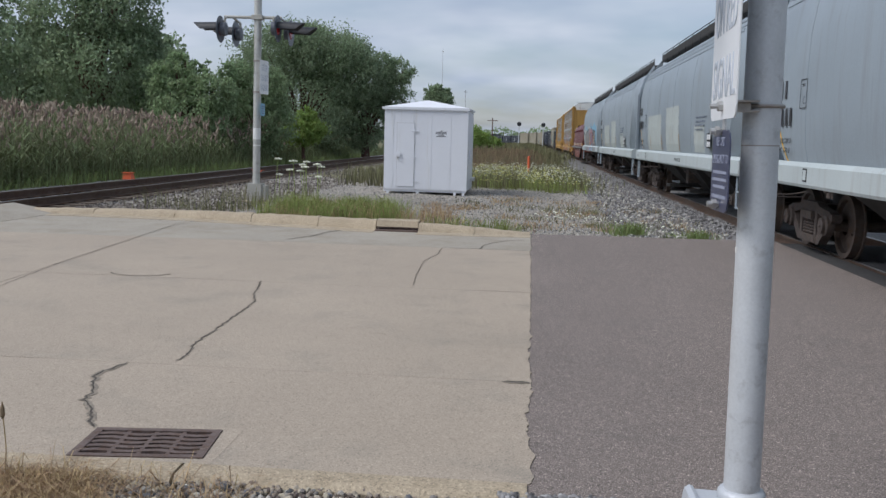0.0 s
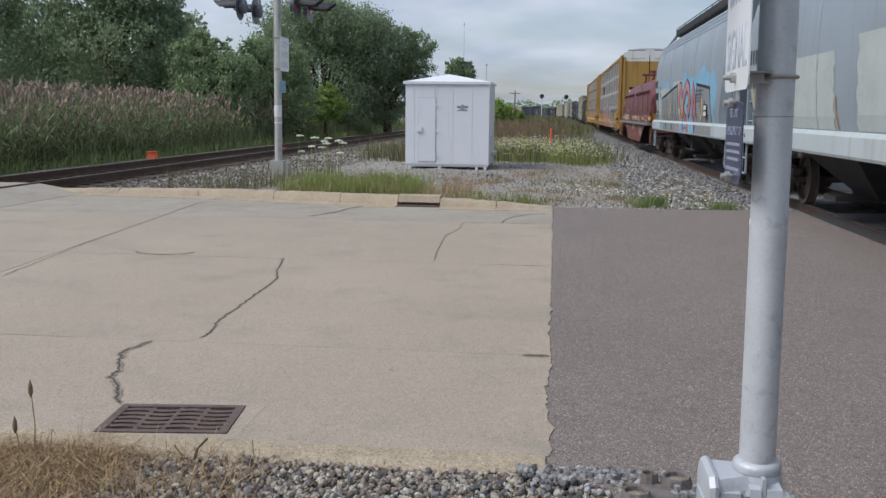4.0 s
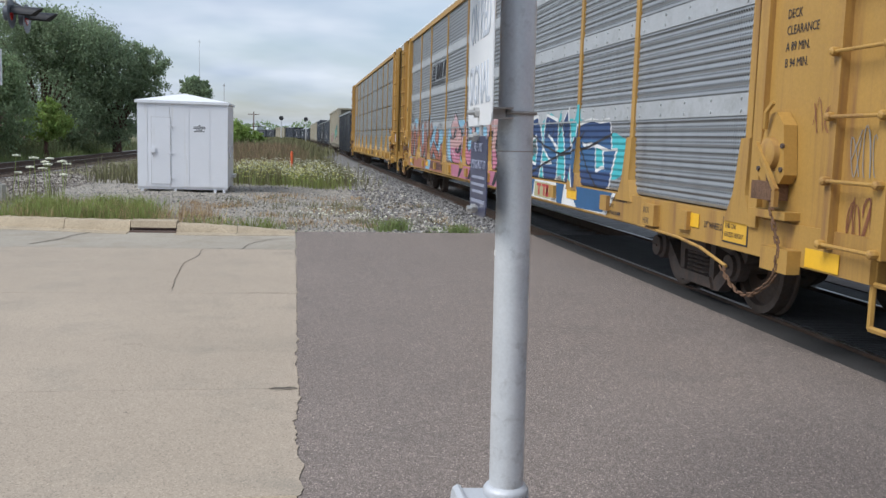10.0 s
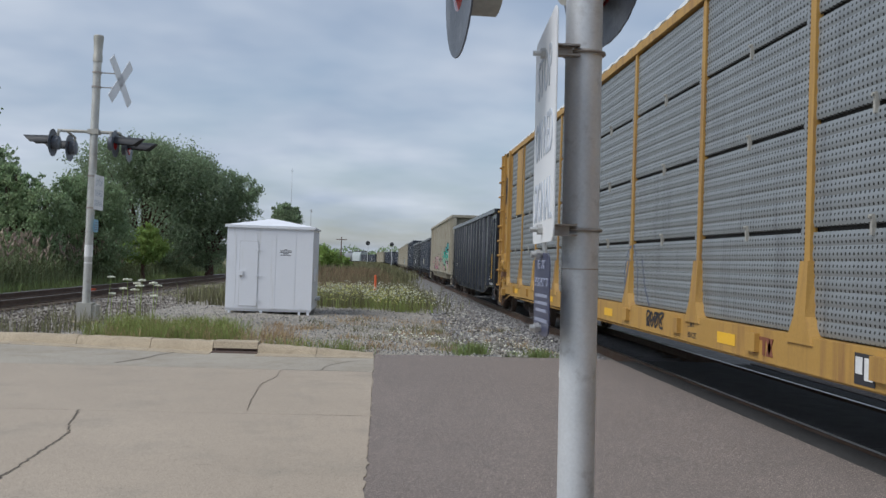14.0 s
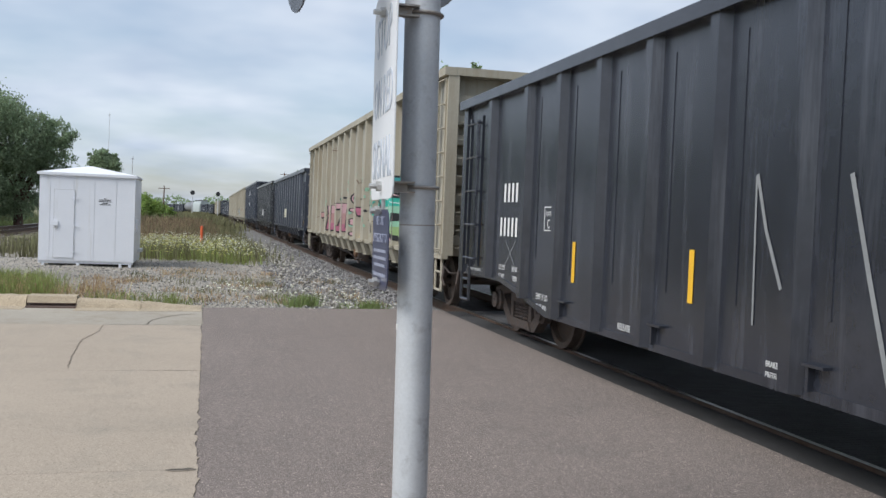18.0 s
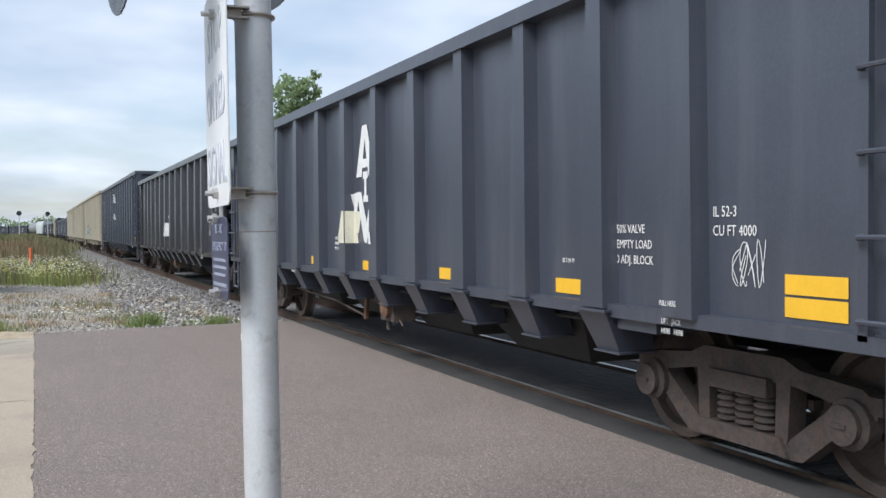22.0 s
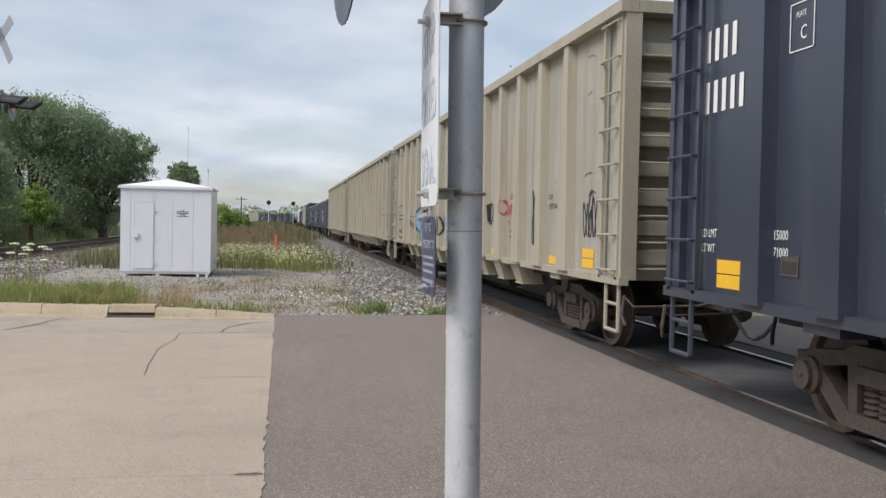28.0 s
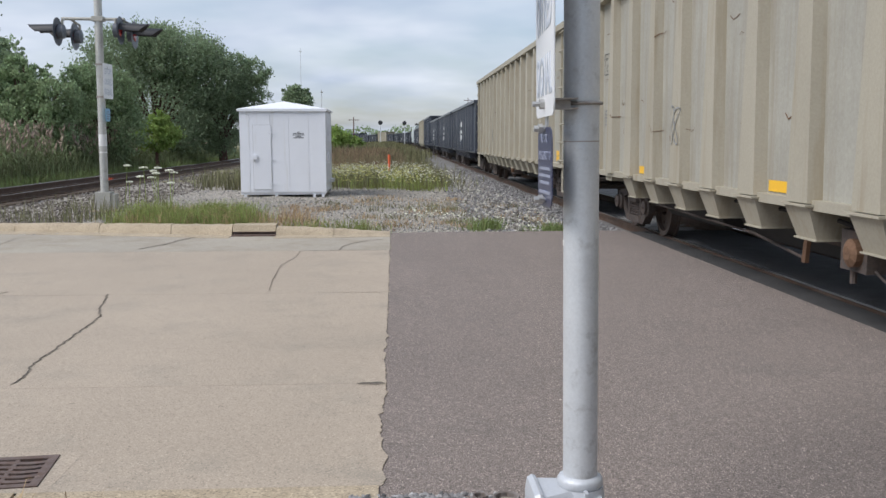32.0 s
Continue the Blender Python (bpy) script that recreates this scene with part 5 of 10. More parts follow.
def ladder(car, x, ya, yb, z0, z1, n, mat, stiles=True, face=-1):
    s = Shape()
    if stiles:
        for y in (ya, yb):
            s.box(x - 0.02, x + 0.02, y - 0.03, y + 0.03, z0 - 0.1, z1 + 0.1)
    part("ladder_stile", s, mat, car) if stiles else None
    me = Shape().cyl((0, ya, 0), (0, yb, 0), 0.014, 6).cyl((0, ya, 0), (0.07, ya, 0), 0.018, 6).cyl((0, yb, 0), (0.07, yb, 0), 0.018, 6).mesh("rung", mat)
    for i in range(n):
        again("rung", me, car, Matrix.Translation((x + face * 0.06, 0, z0 + (z1 - z0) * i / (n - 1))))


def clip_band(poly, ya, yb):
    for bound, keep in ((ya, 1), (yb, -1)):
        out = []
        for i, p in enumerate(poly):
            q = poly[(i + 1) % len(poly)]
            dp, dq = (p[0] - bound) * keep, (q[0] - bound) * keep
            if dp >= 0:
                out.append(p)
            if dp * dq < 0:
                f = dp / (dp - dq)
                out.append((p[0] + (q[0] - p[0]) * f, p[1] + (q[1] - p[1]) * f))
        poly = out
        if len(poly) < 3:
            return []
    return poly


def stroke(pts, w):
    left, right, n = [], [], len(pts)
    for i, (y, z) in enumerate(pts):
        a, b = pts[max(0, i - 1)], pts[min(n - 1, i + 1)]
        d = math.hypot(b[0] - a[0], b[1] - a[1]) or 1e-6
        ny, nz = -(b[1] - a[1]) / d * w / 2, (b[0] - a[0]) / d * w / 2
        left.append((y + ny, z + nz))
        right.append((y - ny, z - nz))
    return [[left[i], left[i + 1], right[i + 1], right[i]] for i in range(n - 1)]


def spray(car, zones, polys, mat, depth, name="graffiti"):
    """Lays flat paint shapes on the surfaces of a side: zones of (from, to, x)."""
    s = Shape()
    for zone in zones:
        ya, yb, x = zone[:3]
        for i, poly in enumerate(polys):
            q = clip_band(poly, ya, yb)
            if q and len(zone) > 3:
                # the slanting flank of a tapered post, from the sheet out to the face of the post
                y0, hb, tall = zone[3:]
                flank = []
                for y, z in q:
                    f = (y - ya) / (yb - ya)
                    half = hb + (0.11 - hb) * (z - 1.0) / (tall - 1.13)
                    flank.append((-1.461 - 0.129 * f, y0 - half * (1 - 0.1 * f) - 0.002 - depth - 0.0001 * (i % 16), z))
                s.add(flank, [list(range(len(q)))])
                continue
            if q:
                s.add([(x - depth - 0.0001 * (i % 16), y, z) for y, z in q], [list(range(len(q)))])
    if s.f:
        tagged(part(name, s, M[mat], car, fix=False), kind="stuff")


def tag(car, zones, r, y, z, w, h, mat, width=0.03, n=3):
    polys = []
    cw = w / n
    for i in range(n):
        yc, fa, fb, ph = y + cw * (i + 0.5), r.choice((1, 1, 2)), r.choice((2, 3, 3)), r.uniform(0, 6.28)
        top, lean = r.uniform(0.75, 1.05), r.uniform(-0.2, 0.2)
        pts = []
        for k in range(22):
            u = k / 21 * 6.0
            zz = 0.5 + 0.5 * math.sin(fb * u * 0.5 + ph)
            pts.append((yc + cw * (0.52 * math.cos(fa * u + ph * 0.7) * (0.7 + 0.3 * zz) + lean * zz), z + h * top * zz))
        polys += stroke(pts, width)
        if r.random() < 0.6:
            polys += stroke([(yc + cw * 0.45, z + h * r.uniform(0.1, 0.4)), (yc - cw * 0.4, z + h * r.uniform(0.6, 1.1))], width)
    spray(car, zones, polys, mat, 0.003, "tag")


def blade(r, pts, w):
    """A stroke that swells and ends in a slanted cut, as joined quads."""
    n = len(pts)
    side_a, side_b = [], []
    for i, (y, z) in enumerate(pts):
        a, b = pts[max(0, i - 1)], pts[min(n - 1, i + 1)]
        d = math.hypot(b[0] - a[0], b[1] - a[1]) or 1e-6
        ty, tz = (b[0] - a[0]) / d, (b[1] - a[1]) / d
        k = w * (0.62 if i in (0, n - 1) else 0.5) * (1.25 if i == n - 1 else 1.0)
        out = (-0.35 if i == 0 else 0.35 if i == n - 1 else 0.0) * w
        cut = 0.2 * w if i in (0, n - 1) else 0.0
        side_a.append((y + ty * (out + cut) - tz * k, z + tz * (out + cut) + ty * k))
        side_b.append((y + ty * (out - cut) + tz * k, z + tz * (out - cut) - ty * k))
    return [[side_a[i], side_a[i + 1], side_b[i + 1], side_b[i]] for i in range(n - 1)]


def clip_z(poly, za, zb):
    got = clip_band([(z, y) for y, z in poly], za, zb)
    return [(y, z) for z, y in got]


def bars(car, y, z, w, h, n, mat="white", x=-1.465):
    """A row of plain upright bars in place of a running number; y is its left end as read."""
    s = Shape()
    pitch = w / n
    for i in range(n):
        a = y - i * pitch - pitch * 0.14
        s.box(x - 0.002, x, a - pitch * 0.46, a, z, z + h)
    tagged(part("stencil_number", s, M[mat], car), kind="stuff")


def plate(car, y, z, w, h, mat, x=-1.465, name="reflector"):
    return part(name, Shape().box(x - 0.003, x, y - w, y, z, z + h), M[mat], car)


def say(car, text, size, y, z, mat="white", x=-1.466, condensed=0.8):
    for i, line in enumerate(text.split("|")):
        letters(line, size, M[mat], car, side(y, z - i * size * 1.25, x), "lettering", condensed, 0.0006)


def car_empty(name, label, group="freight cars of the train"):
    return thing(name, label, "freight car", group)


def open_hopper(label, L, H, mat, detail=True, posts_at=None, floor_gussets=True):
    car = car_empty("open_top_hopper", label)
    m = M[mat]
    P = 1.46
    tall = H > 3.7
    first, last = (1.82, L - 1.6) if tall else (1.76, L - 1.84)
    if mat == "beige":
        first, last = (2.04, L - 1.68) if L > 20 else (2.44, L - 1.7)
    n = int(round((last - first) / (1.2 if mat == "beige" else 1.15 if tall else 1.12)))
    if posts_at:
        first, last, n = posts_at
    posts = [first + (last - first) * i / n for i in range(n + 1)]
    if posts_at and mat != "beige":
        # the bays towards the ends are shorter than those in the middle
        mid = (last - first - 4.14) / (n - 4)
        posts = [first, first + 0.96] + [first + 2.07 + mid * i for i in range(n - 3)] + [last - 1.03, last]
    py = [0.6] + posts + [L - 0.6]
    for w in (-1, 1):
        part("side_sheet", Shape().box(min(w * P, w * (P - 0.03)), max(w * P, w * (P - 0.03)), 0.03, L - 0.03, 1.0, H - 0.05), M["beige_sheet"] if mat == "beige" else m, car)
    part("floor", Shape().box(-P + 0.03, P - 0.03, 0.5, L - 0.5, 1.06, 1.12), M["under"], car)
    for w in (-1, 1):
        part("top_chord", Shape().box(min(w * 1.40, w * 1.60), max(w * 1.40, w * 1.60), 0.0, L, H - 0.13, H), m, car)
        part("side_sill", Shape().box(min(w * 1.44, w * 1.55), max(w * 1.44, w * 1.55), 0.0, L, 0.94, 1.03), m, car)
        post = Shape()
        x0, x1, x2 = w * P, w * 1.59, w * 1.575
        hb = 0.24 if tall and mat == "beige" else 0.16
        post.loft([[(x0, -hb, 1.0), (x1, -hb * 0.9, 1.0), (x1, hb * 0.9, 1.0), (x0, hb, 1.0)], [(x0, -0.11, H - 0.13), (x2, -0.09, H - 0.13), (x2, 0.09, H - 0.13), (x0, 0.11, H - 0.13)]])
        def level(xa, xb, h, z):
            return [(w * xa, -h * 0.85, z), (w * xb, -h, z), (w * xb, h, z), (w * xa, h * 0.85, z)]
        if tall and mat == "beige":
            gus = Shape().loft([level(1.14, 1.50, 0.22, 0.66), level(1.14, 1.50, 0.22, 0.675), level(1.16, 1.48, 0.20, 0.676), level(1.2, 1.59, 0.25, 0.97), level(1.2, 1.63, 0.275, 0.971), level(1.2, 1.63, 0.275, 0.99)])
        else:
            gus = Shape().loft([level(1.10, 1.46, 0.16, 0.66), level(1.10, 1.46, 0.16, 0.675), level(1.12, 1.44, 0.14, 0.676), level(1.2, 1.59, 0.18, 0.97), level(1.2, 1.62, 0.21, 0.971), level(1.2, 1.62, 0.21, 0.99)])
        if detail or w < 0:
            pm, gm_ = post.mesh("side_post", m), gus.mesh("post_foot", m)
            for y in posts:
                again("side_post", pm, car, Matrix.Translation((0, y, 0)))
                if floor_gussets and (4.1 if tall else 2.9) < y < L - (3.8 if tall else 2.9):
                    again("post_foot", gm_, car, Matrix.Translation((0, y, 0)))
        else:
            joined = Shape()
            for y in posts:
                joined.add([(a, b + y, c) for a, b, c in post.v], post.f)
            tagged(part("side_posts", joined, m, car), kind="stuff")
    part("center_sill", Shape().box(-0.3, 0.3, -0.05, L + 0.05, 0.66, 1.04), M["under"], car)
    for i in range(4):
        a = 3.6 + (L - 7.2) * i / 4
        b = 3.6 + (L - 7.2) * (i + 1) / 4
        belly = Shape().hexa([(-0.85, a + 0.5, 0.40), (0.85, a + 0.5, 0.40), (0.85, b - 0.5, 0.40), (-0.85, b - 0.5, 0.40), (-1.3, a, 1.05), (1.3, a, 1.05), (1.3, b, 1.05), (-1.3, b, 1.05)])
        part("discharge_door", belly, M["under"], car)
    for y, w in ((0.30, 1), (L - 0.30, -1)):
        part("end_sheet", Shape().box(-P + 0.03, P - 0.03, y, y + 0.03, 0.98, H - 0.05), m, car)
        part("end_chord", Shape().box(-1.397, 1.397, min(y - w * 0.296, y + w * 0.05), max(y - w * 0.296, y + w * 0.05), H - 0.126, H + 0.004), m, car)
        k = 8 if tall else 6
        rib = Shape().hexa([(-1.42, 0, -0.10), (1.42, 0, -0.10), (1.42, -0.17 * w, -0.08), (-1.42, -0.17 * w, -0.08), (-1.42, 0, 0.10), (1.42, 0, 0.10), (1.42, -0.17 * w, 0.075), (-1.42, -0.17 * w, 0.075)]).mesh("end_rib", m)
        for i in range(k):
            again("end_rib", rib, car, Matrix.Translation((0, y, 1.25 + (H - 1.75) * i / (k - 1))))
        for x in (-1.44, 1.44):
            part("corner_post", Shape().box(x - 0.09, x + 0.09, min(y - w * 0.286, y), max(y - w * 0.286, y), 1.0, H - 0.13), m, car)
        if detail:
            rr = Shape().cyl((-1.32, y - w * 0.24, 0), (-0.85, y - w * 0.24, 0), 0.013, 6).cyl((-0.85, y - w * 0.24, 0), (-0.85, y - w * 0.1, 0), 0.013, 6).mesh("grab_iron", m)
            for i in range(k + 1):
                again("grab_iron", rr, car, Matrix.Translation((0, 0, 1.12 + (H - 1.7) * i / k)))
    if detail:
        for y in (0.12, L - 0.64):
            ladder(car, -1.53, y, y + 0.52, 1.10, H - 0.20 if tall else H - 0.63, 8 if tall else 5, m)
        part("brake_wheel", Shape().lathe([(0.24, -0.015), (0.27, -0.015), (0.27, 0.015), (0.24, 0.015)], (0.7, 0.02, 2.2), "y", 18).box(0.45, 0.95, 0.01, 0.03, 2.18, 2.22).box(0.68, 0.72, 0.01, 0.03, 1.95, 2.45).box(0.55, 0.85, 0.04, 0.16, 1.95, 2.5), M["truck"], car)
        part("air_reservoir", Shape().cyl((-1.1, 3.35, 0.78), (-0.6, 3.35, 0.78), 0.16, 12), M["truck"], car)
        yv = L * 0.5 - 0.45
        valve = part("brake_valve", Shape().box(-1.36, -1.08, yv - 0.22, yv + 0.22, 0.46, 0.80), M["truck"], car)
        part("valve_cap", Shape().lathe([(0.12, -1.36), (0.12, -1.42), (0.06, -1.45), (0.0, -1.45)], (0, yv - 0.05, 0.62), "x", 12), M["rust"], valve)
        part("vent", Shape().cyl((-1.3, yv + 0.1, 0.46), (-1.3, yv + 0.1, 0.34), 0.03, 8), M["truck"], valve)
        part("brake_cylinder", Shape().cyl((-1.05, yv + 0.5, 0.72), (-1.05, yv + 1.1, 0.72), 0.15, 14), M["truck"], car)
        part("brake_lever", Shape().hexa([(-1.20, yv + 1.25, 0.36), (-1.16, yv + 1.25, 0.36), (-1.16, yv + 1.33, 0.36), (-1.20, yv + 1.33, 0.36), (-1.20, yv + 1.15, 0.92), (-1.16, yv + 1.15, 0.92), (-1.16, yv + 1.23, 0.92), (-1.20, yv + 1.23, 0.92)]), M["rust"], car)
        part("pull_rod", Shape().tube([(-1.18, yv + 1.3, 0.40), (-1.18, yv + 2.6, 0.52), (-1.10, L - 3.6, 0.56)], 0.016, 6), M["truck"], car)
        part("train_pipe", Shape().tube([(-1.30, 3.2, 0.86), (-1.30, yv - 0.3, 0.84), (-1.22, yv, 0.78), (-1.30, yv + 0.5, 0.86), (-1.30, L - 3.2, 0.86)], 0.022, 6), M["under"], car)
        part("release_rod", Shape().tube([(-1.52, yv - 0.9, 0.50), (-1.40, yv - 0.7, 0.42), (-1.25, yv - 0.1, 0.50)], 0.012, 6), M["truck"], car)
        for y in (2.55, L - 2.55):
            part("jack_pad", Shape().box(-1.50, -1.2, y - 0.22, y + 0.22, 0.86, 1.0), m, car)
    for y in ((3.05, L - 2.65) if tall else (2.02, L - 1.84)):
        truck(car, y, detail)
    end_gear(car, L, m, detail)
    zones, edge = [], 0.02
    for y in posts:
        zones += [(edge, y - hb * 0.6, -1.463), (y - hb * 0.72, y + hb * 0.72, -1.594), (y - hb, y - hb * 0.72, -1.46, y, hb, H)]
        edge = y + hb * 0.6
    zones.append((edge, L - 0.02, -1.463))
    return car, zones, py


def gondola(label, L, H):
    car = car_empty("gondola_car", label)
    m = M["gloss_jet"]
    P = 1.47
    py = [2.0] + [3.55 + 1.057 * i for i in range(11)] + [15.55]
    low = [(0.0, 0.80), (1.9, 0.80), (2.6, 0.70), (3.6, 0.52), (L - 3.6, 0.52), (L - 2.6, 0.70), (L - 1.9, 0.80), (L, 0.80)]
    floor_z = lambda y: float(np.interp(y, [q[0] for q in low], [q[1] for q in low]))
    for w in (-1, 1):
        part("side_sheet", Shape().prism(low + [(L, H - 0.05), (0, H - 0.05)], "x", w * P - 0.015, w * P + 0.015), m, car)
        part("top_chord", Shape().box(min(w * 1.40, w * 1.60), max(w * 1.40, w * 1.60), 0, L, H - 0.13, H), m, car)
        part("bottom_lip", Shape().prism([(y, z - 0.002) for y, z in low] + [(y, z + 0.07) for y, z in low[::-1]], "x", w * (P + 0.015), w * (P + 0.028)), m, car)
        for y in py:
            z0 = floor_z(y) + 0.02
            part("side_post", Shape().loft([[(w * P, y - 0.13, z0), (w * 1.57, y - 0.06, z0), (w * 1.57, y + 0.06, z0), (w * P, y + 0.13, z0)], [(w * P, y - 0.13, H - 0.13), (w * 1.57, y - 0.06, H - 0.13), (w * 1.57, y + 0.06, H - 0.13), (w * P, y + 0.13, H - 0.13)]]), m, car)
            if 3 < y < 15:
                part("stiffener", Shape().box(min(w * 1.484, w * 1.492), max(w * 1.484, w * 1.492), y - 0.34, y - 0.31, z0 + 0.5, H - 0.3), m, car)
        for y in py[2:-2:2]:
            part("tie_down", Shape().box(min(w * 1.485, w * 1.545), max(w * 1.485, w * 1.545), y - 0.36, y - 0.14, 0.74, 0.76).box(min(w * 1.485, w * 1.53), max(w * 1.485, w * 1.53), y - 0.20, y - 0.17, 0.58, 0.74), m, car)
    part("floor", Shape().box(-P + 0.016, P - 0.016, 0.3, L - 0.3, 0.98, 1.05), M["under"], car)
    part("tub", Shape().box(-1.2, 1.2, 3.8, L - 3.8, 0.5, 0.978), M["under"], car)
    part("center_sill", Shape().box(-0.3, 0.3, -0.05, L + 0.05, 0.66, 0.976), M["under"], car)
    for y, w in ((0.22, 1), (L - 0.22, -1)):
        part("end_sheet", Shape().box(-P + 0.016, P - 0.016, y, y + 0.03, 0.85, H - 0.05), m, car)
        part("end_chord", Shape().box(-1.398, 1.398, min(y - w * 0.2, y + w * 0.05), max(y - w * 0.2, y + w * 0.05), H - 0.13, H - 0.004), m, car)
        for i in range(5):
            z = 1.15 + (H - 1.6) * i / 4
            part("end_rib", Shape().hexa([(-1.44, y, z - 0.1), (1.44, y, z - 0.1), (1.44, y - 0.13 * w, z - 0.08), (-1.44, y - 0.13 * w, z - 0.08), (-1.44, y, z + 0.1), (1.44, y, z + 0.1), (1.44, y - 0.13 * w, z + 0.08), (-1.44, y - 0.13 * w, z + 0.08)]), m, car)
            part("grab_iron", Shape().tube([(-1.40, y - w * 0.02, z + 0.19), (-1.40, y - w * 0.17, z + 0.19), (-0.8, y - w * 0.17, z + 0.19), (-0.8, y - w * 0.02, z + 0.19)], 0.012, 6), m, car)
        for x in (-1.44, 1.44):
            part("corner_post", Shape().box(x - 0.09, x + 0.09, min(y - w * 0.2, y), max(y - w * 0.2, y), 0.82, H - 0.13), m, car)
    for y in (0.5, L - 1.05):
        ladder(car, -1.54, y, y + 0.55, 1.05, H - 0.4, 5, m)
    for y in (1.98, L - 1.6):
        truck(car, y)
    end_gear(car, L, m)
    X = -1.49
    say(car, "2 INCH HF COMP SHOES", 0.11, 1.34, 0.86, x=X - 0.004)
    say(car, "LIFT AND|JACK HERE", 0.075, 1.70, 1.12, x=X)
    part("painted_arrow", Shape().prism([(1.62, 0.90), (1.50, 0.98), (1.53, 0.91), (1.46, 0.86), (1.52, 0.88)], "x", X - 0.003, X), M["white"], car)
    say(car, "IL|IW|IH|CU FT", 0.095, 2.50, 1.60, x=X)
    say(car, "52|9||40", 0.095, 2.20, 1.60, x=X)
    bars(car, 4.95, 0.80, 0.34, 0.035, 7, x=X)
    bars(car, 4.95, 0.74, 0.38, 0.035, 8, x=X)
    say(car, "BLT-03-98", 0.05, 2.55, 0.80, x=X)
    for y, z, h in ((1.22, 1.02, 0.87), (7.07, 0.99, 0.44), (10.24, 0.99, 0.43), (12.66, 0.97, 0.43), (16.12, 0.95, 0.90)):
        plate(car, y, z, 0.075, h, "yellow", X)
    say(car, "PLATE", 0.075, 13.49, 1.67, x=X)
    say(car, "C", 0.15, 13.44, 1.53, x=X)
    for z in (1.50, 1.765):
        plate(car, 13.53, z, 0.30, 0.012, "white", X, "box_line")
    for y in (13.53, 13.242):
        plate(car, y, 1.50, 0.012, 0.265, "white", X, "box_line")
    bars(car, 15.05, 1.84, 0.62, 0.24, 4, x=X)
    bars(car, 15.16, 1.40, 0.90, 0.24, 6, x=X)
    say(car, "LD LMT|LT WT", 0.095, 15.14, 0.96, x=X)
    say(car, "209100|  76900", 0.095, 14.62, 0.96, x=X)
    say(car, "EMPTY LOAD|7/16\" ADJ. BLOCK", 0.10, 13.70, 0.70, x=X)
    say(car, "2 INCH HF COMP SHOES", 0.075, 16.6, 0.86, x=X - 0.004)
    say(car, "LIFT AND|JACK HERE", 0.06, 15.85, 1.04, x=X)
    say(car, "RELEASE", 0.09, 11.5, 0.62, x=X)
    bars(car, 5.15, 0.62, 0.6, 0.05, 9, x=X)
    say(car, "BRAKE CYLINDER|PRESSURE TAP", 0.06, 9.15, 0.66, x=X)
    zones = [(0, L, -1.489)]
    marks = stroke([(9.33, 0.92), (9.36, 1.98)], 0.022) + stroke([(9.35, 1.99), (9.22, 1.60), (9.02, 1.20)], 0.035) + stroke([(8.37, 1.96), (8.18, 1.35), (7.97, 0.72)], 0.04) + stroke([(7.97, 0.72), (7.93, 1.05), (7.90, 1.36)], 0.022)
    spray(car, zones, marks, "p_grey", 0.003, "chalk_mark")
    spray(car, zones, stroke([(14.9, 1.35), (14.5, 1.02)], 0.012) + stroke([(14.5, 1.35), (14.9, 1.02)], 0.012), "p_grey", 0.003, "chalk_mark")
    plate(car, 4.15, 0.76, 0.24, 0.10, "p_rose", X, "decal")
    plate(car, 3.02, 0.80, 0.2, 0.07, "truck", X, "latch_plate")
    return car


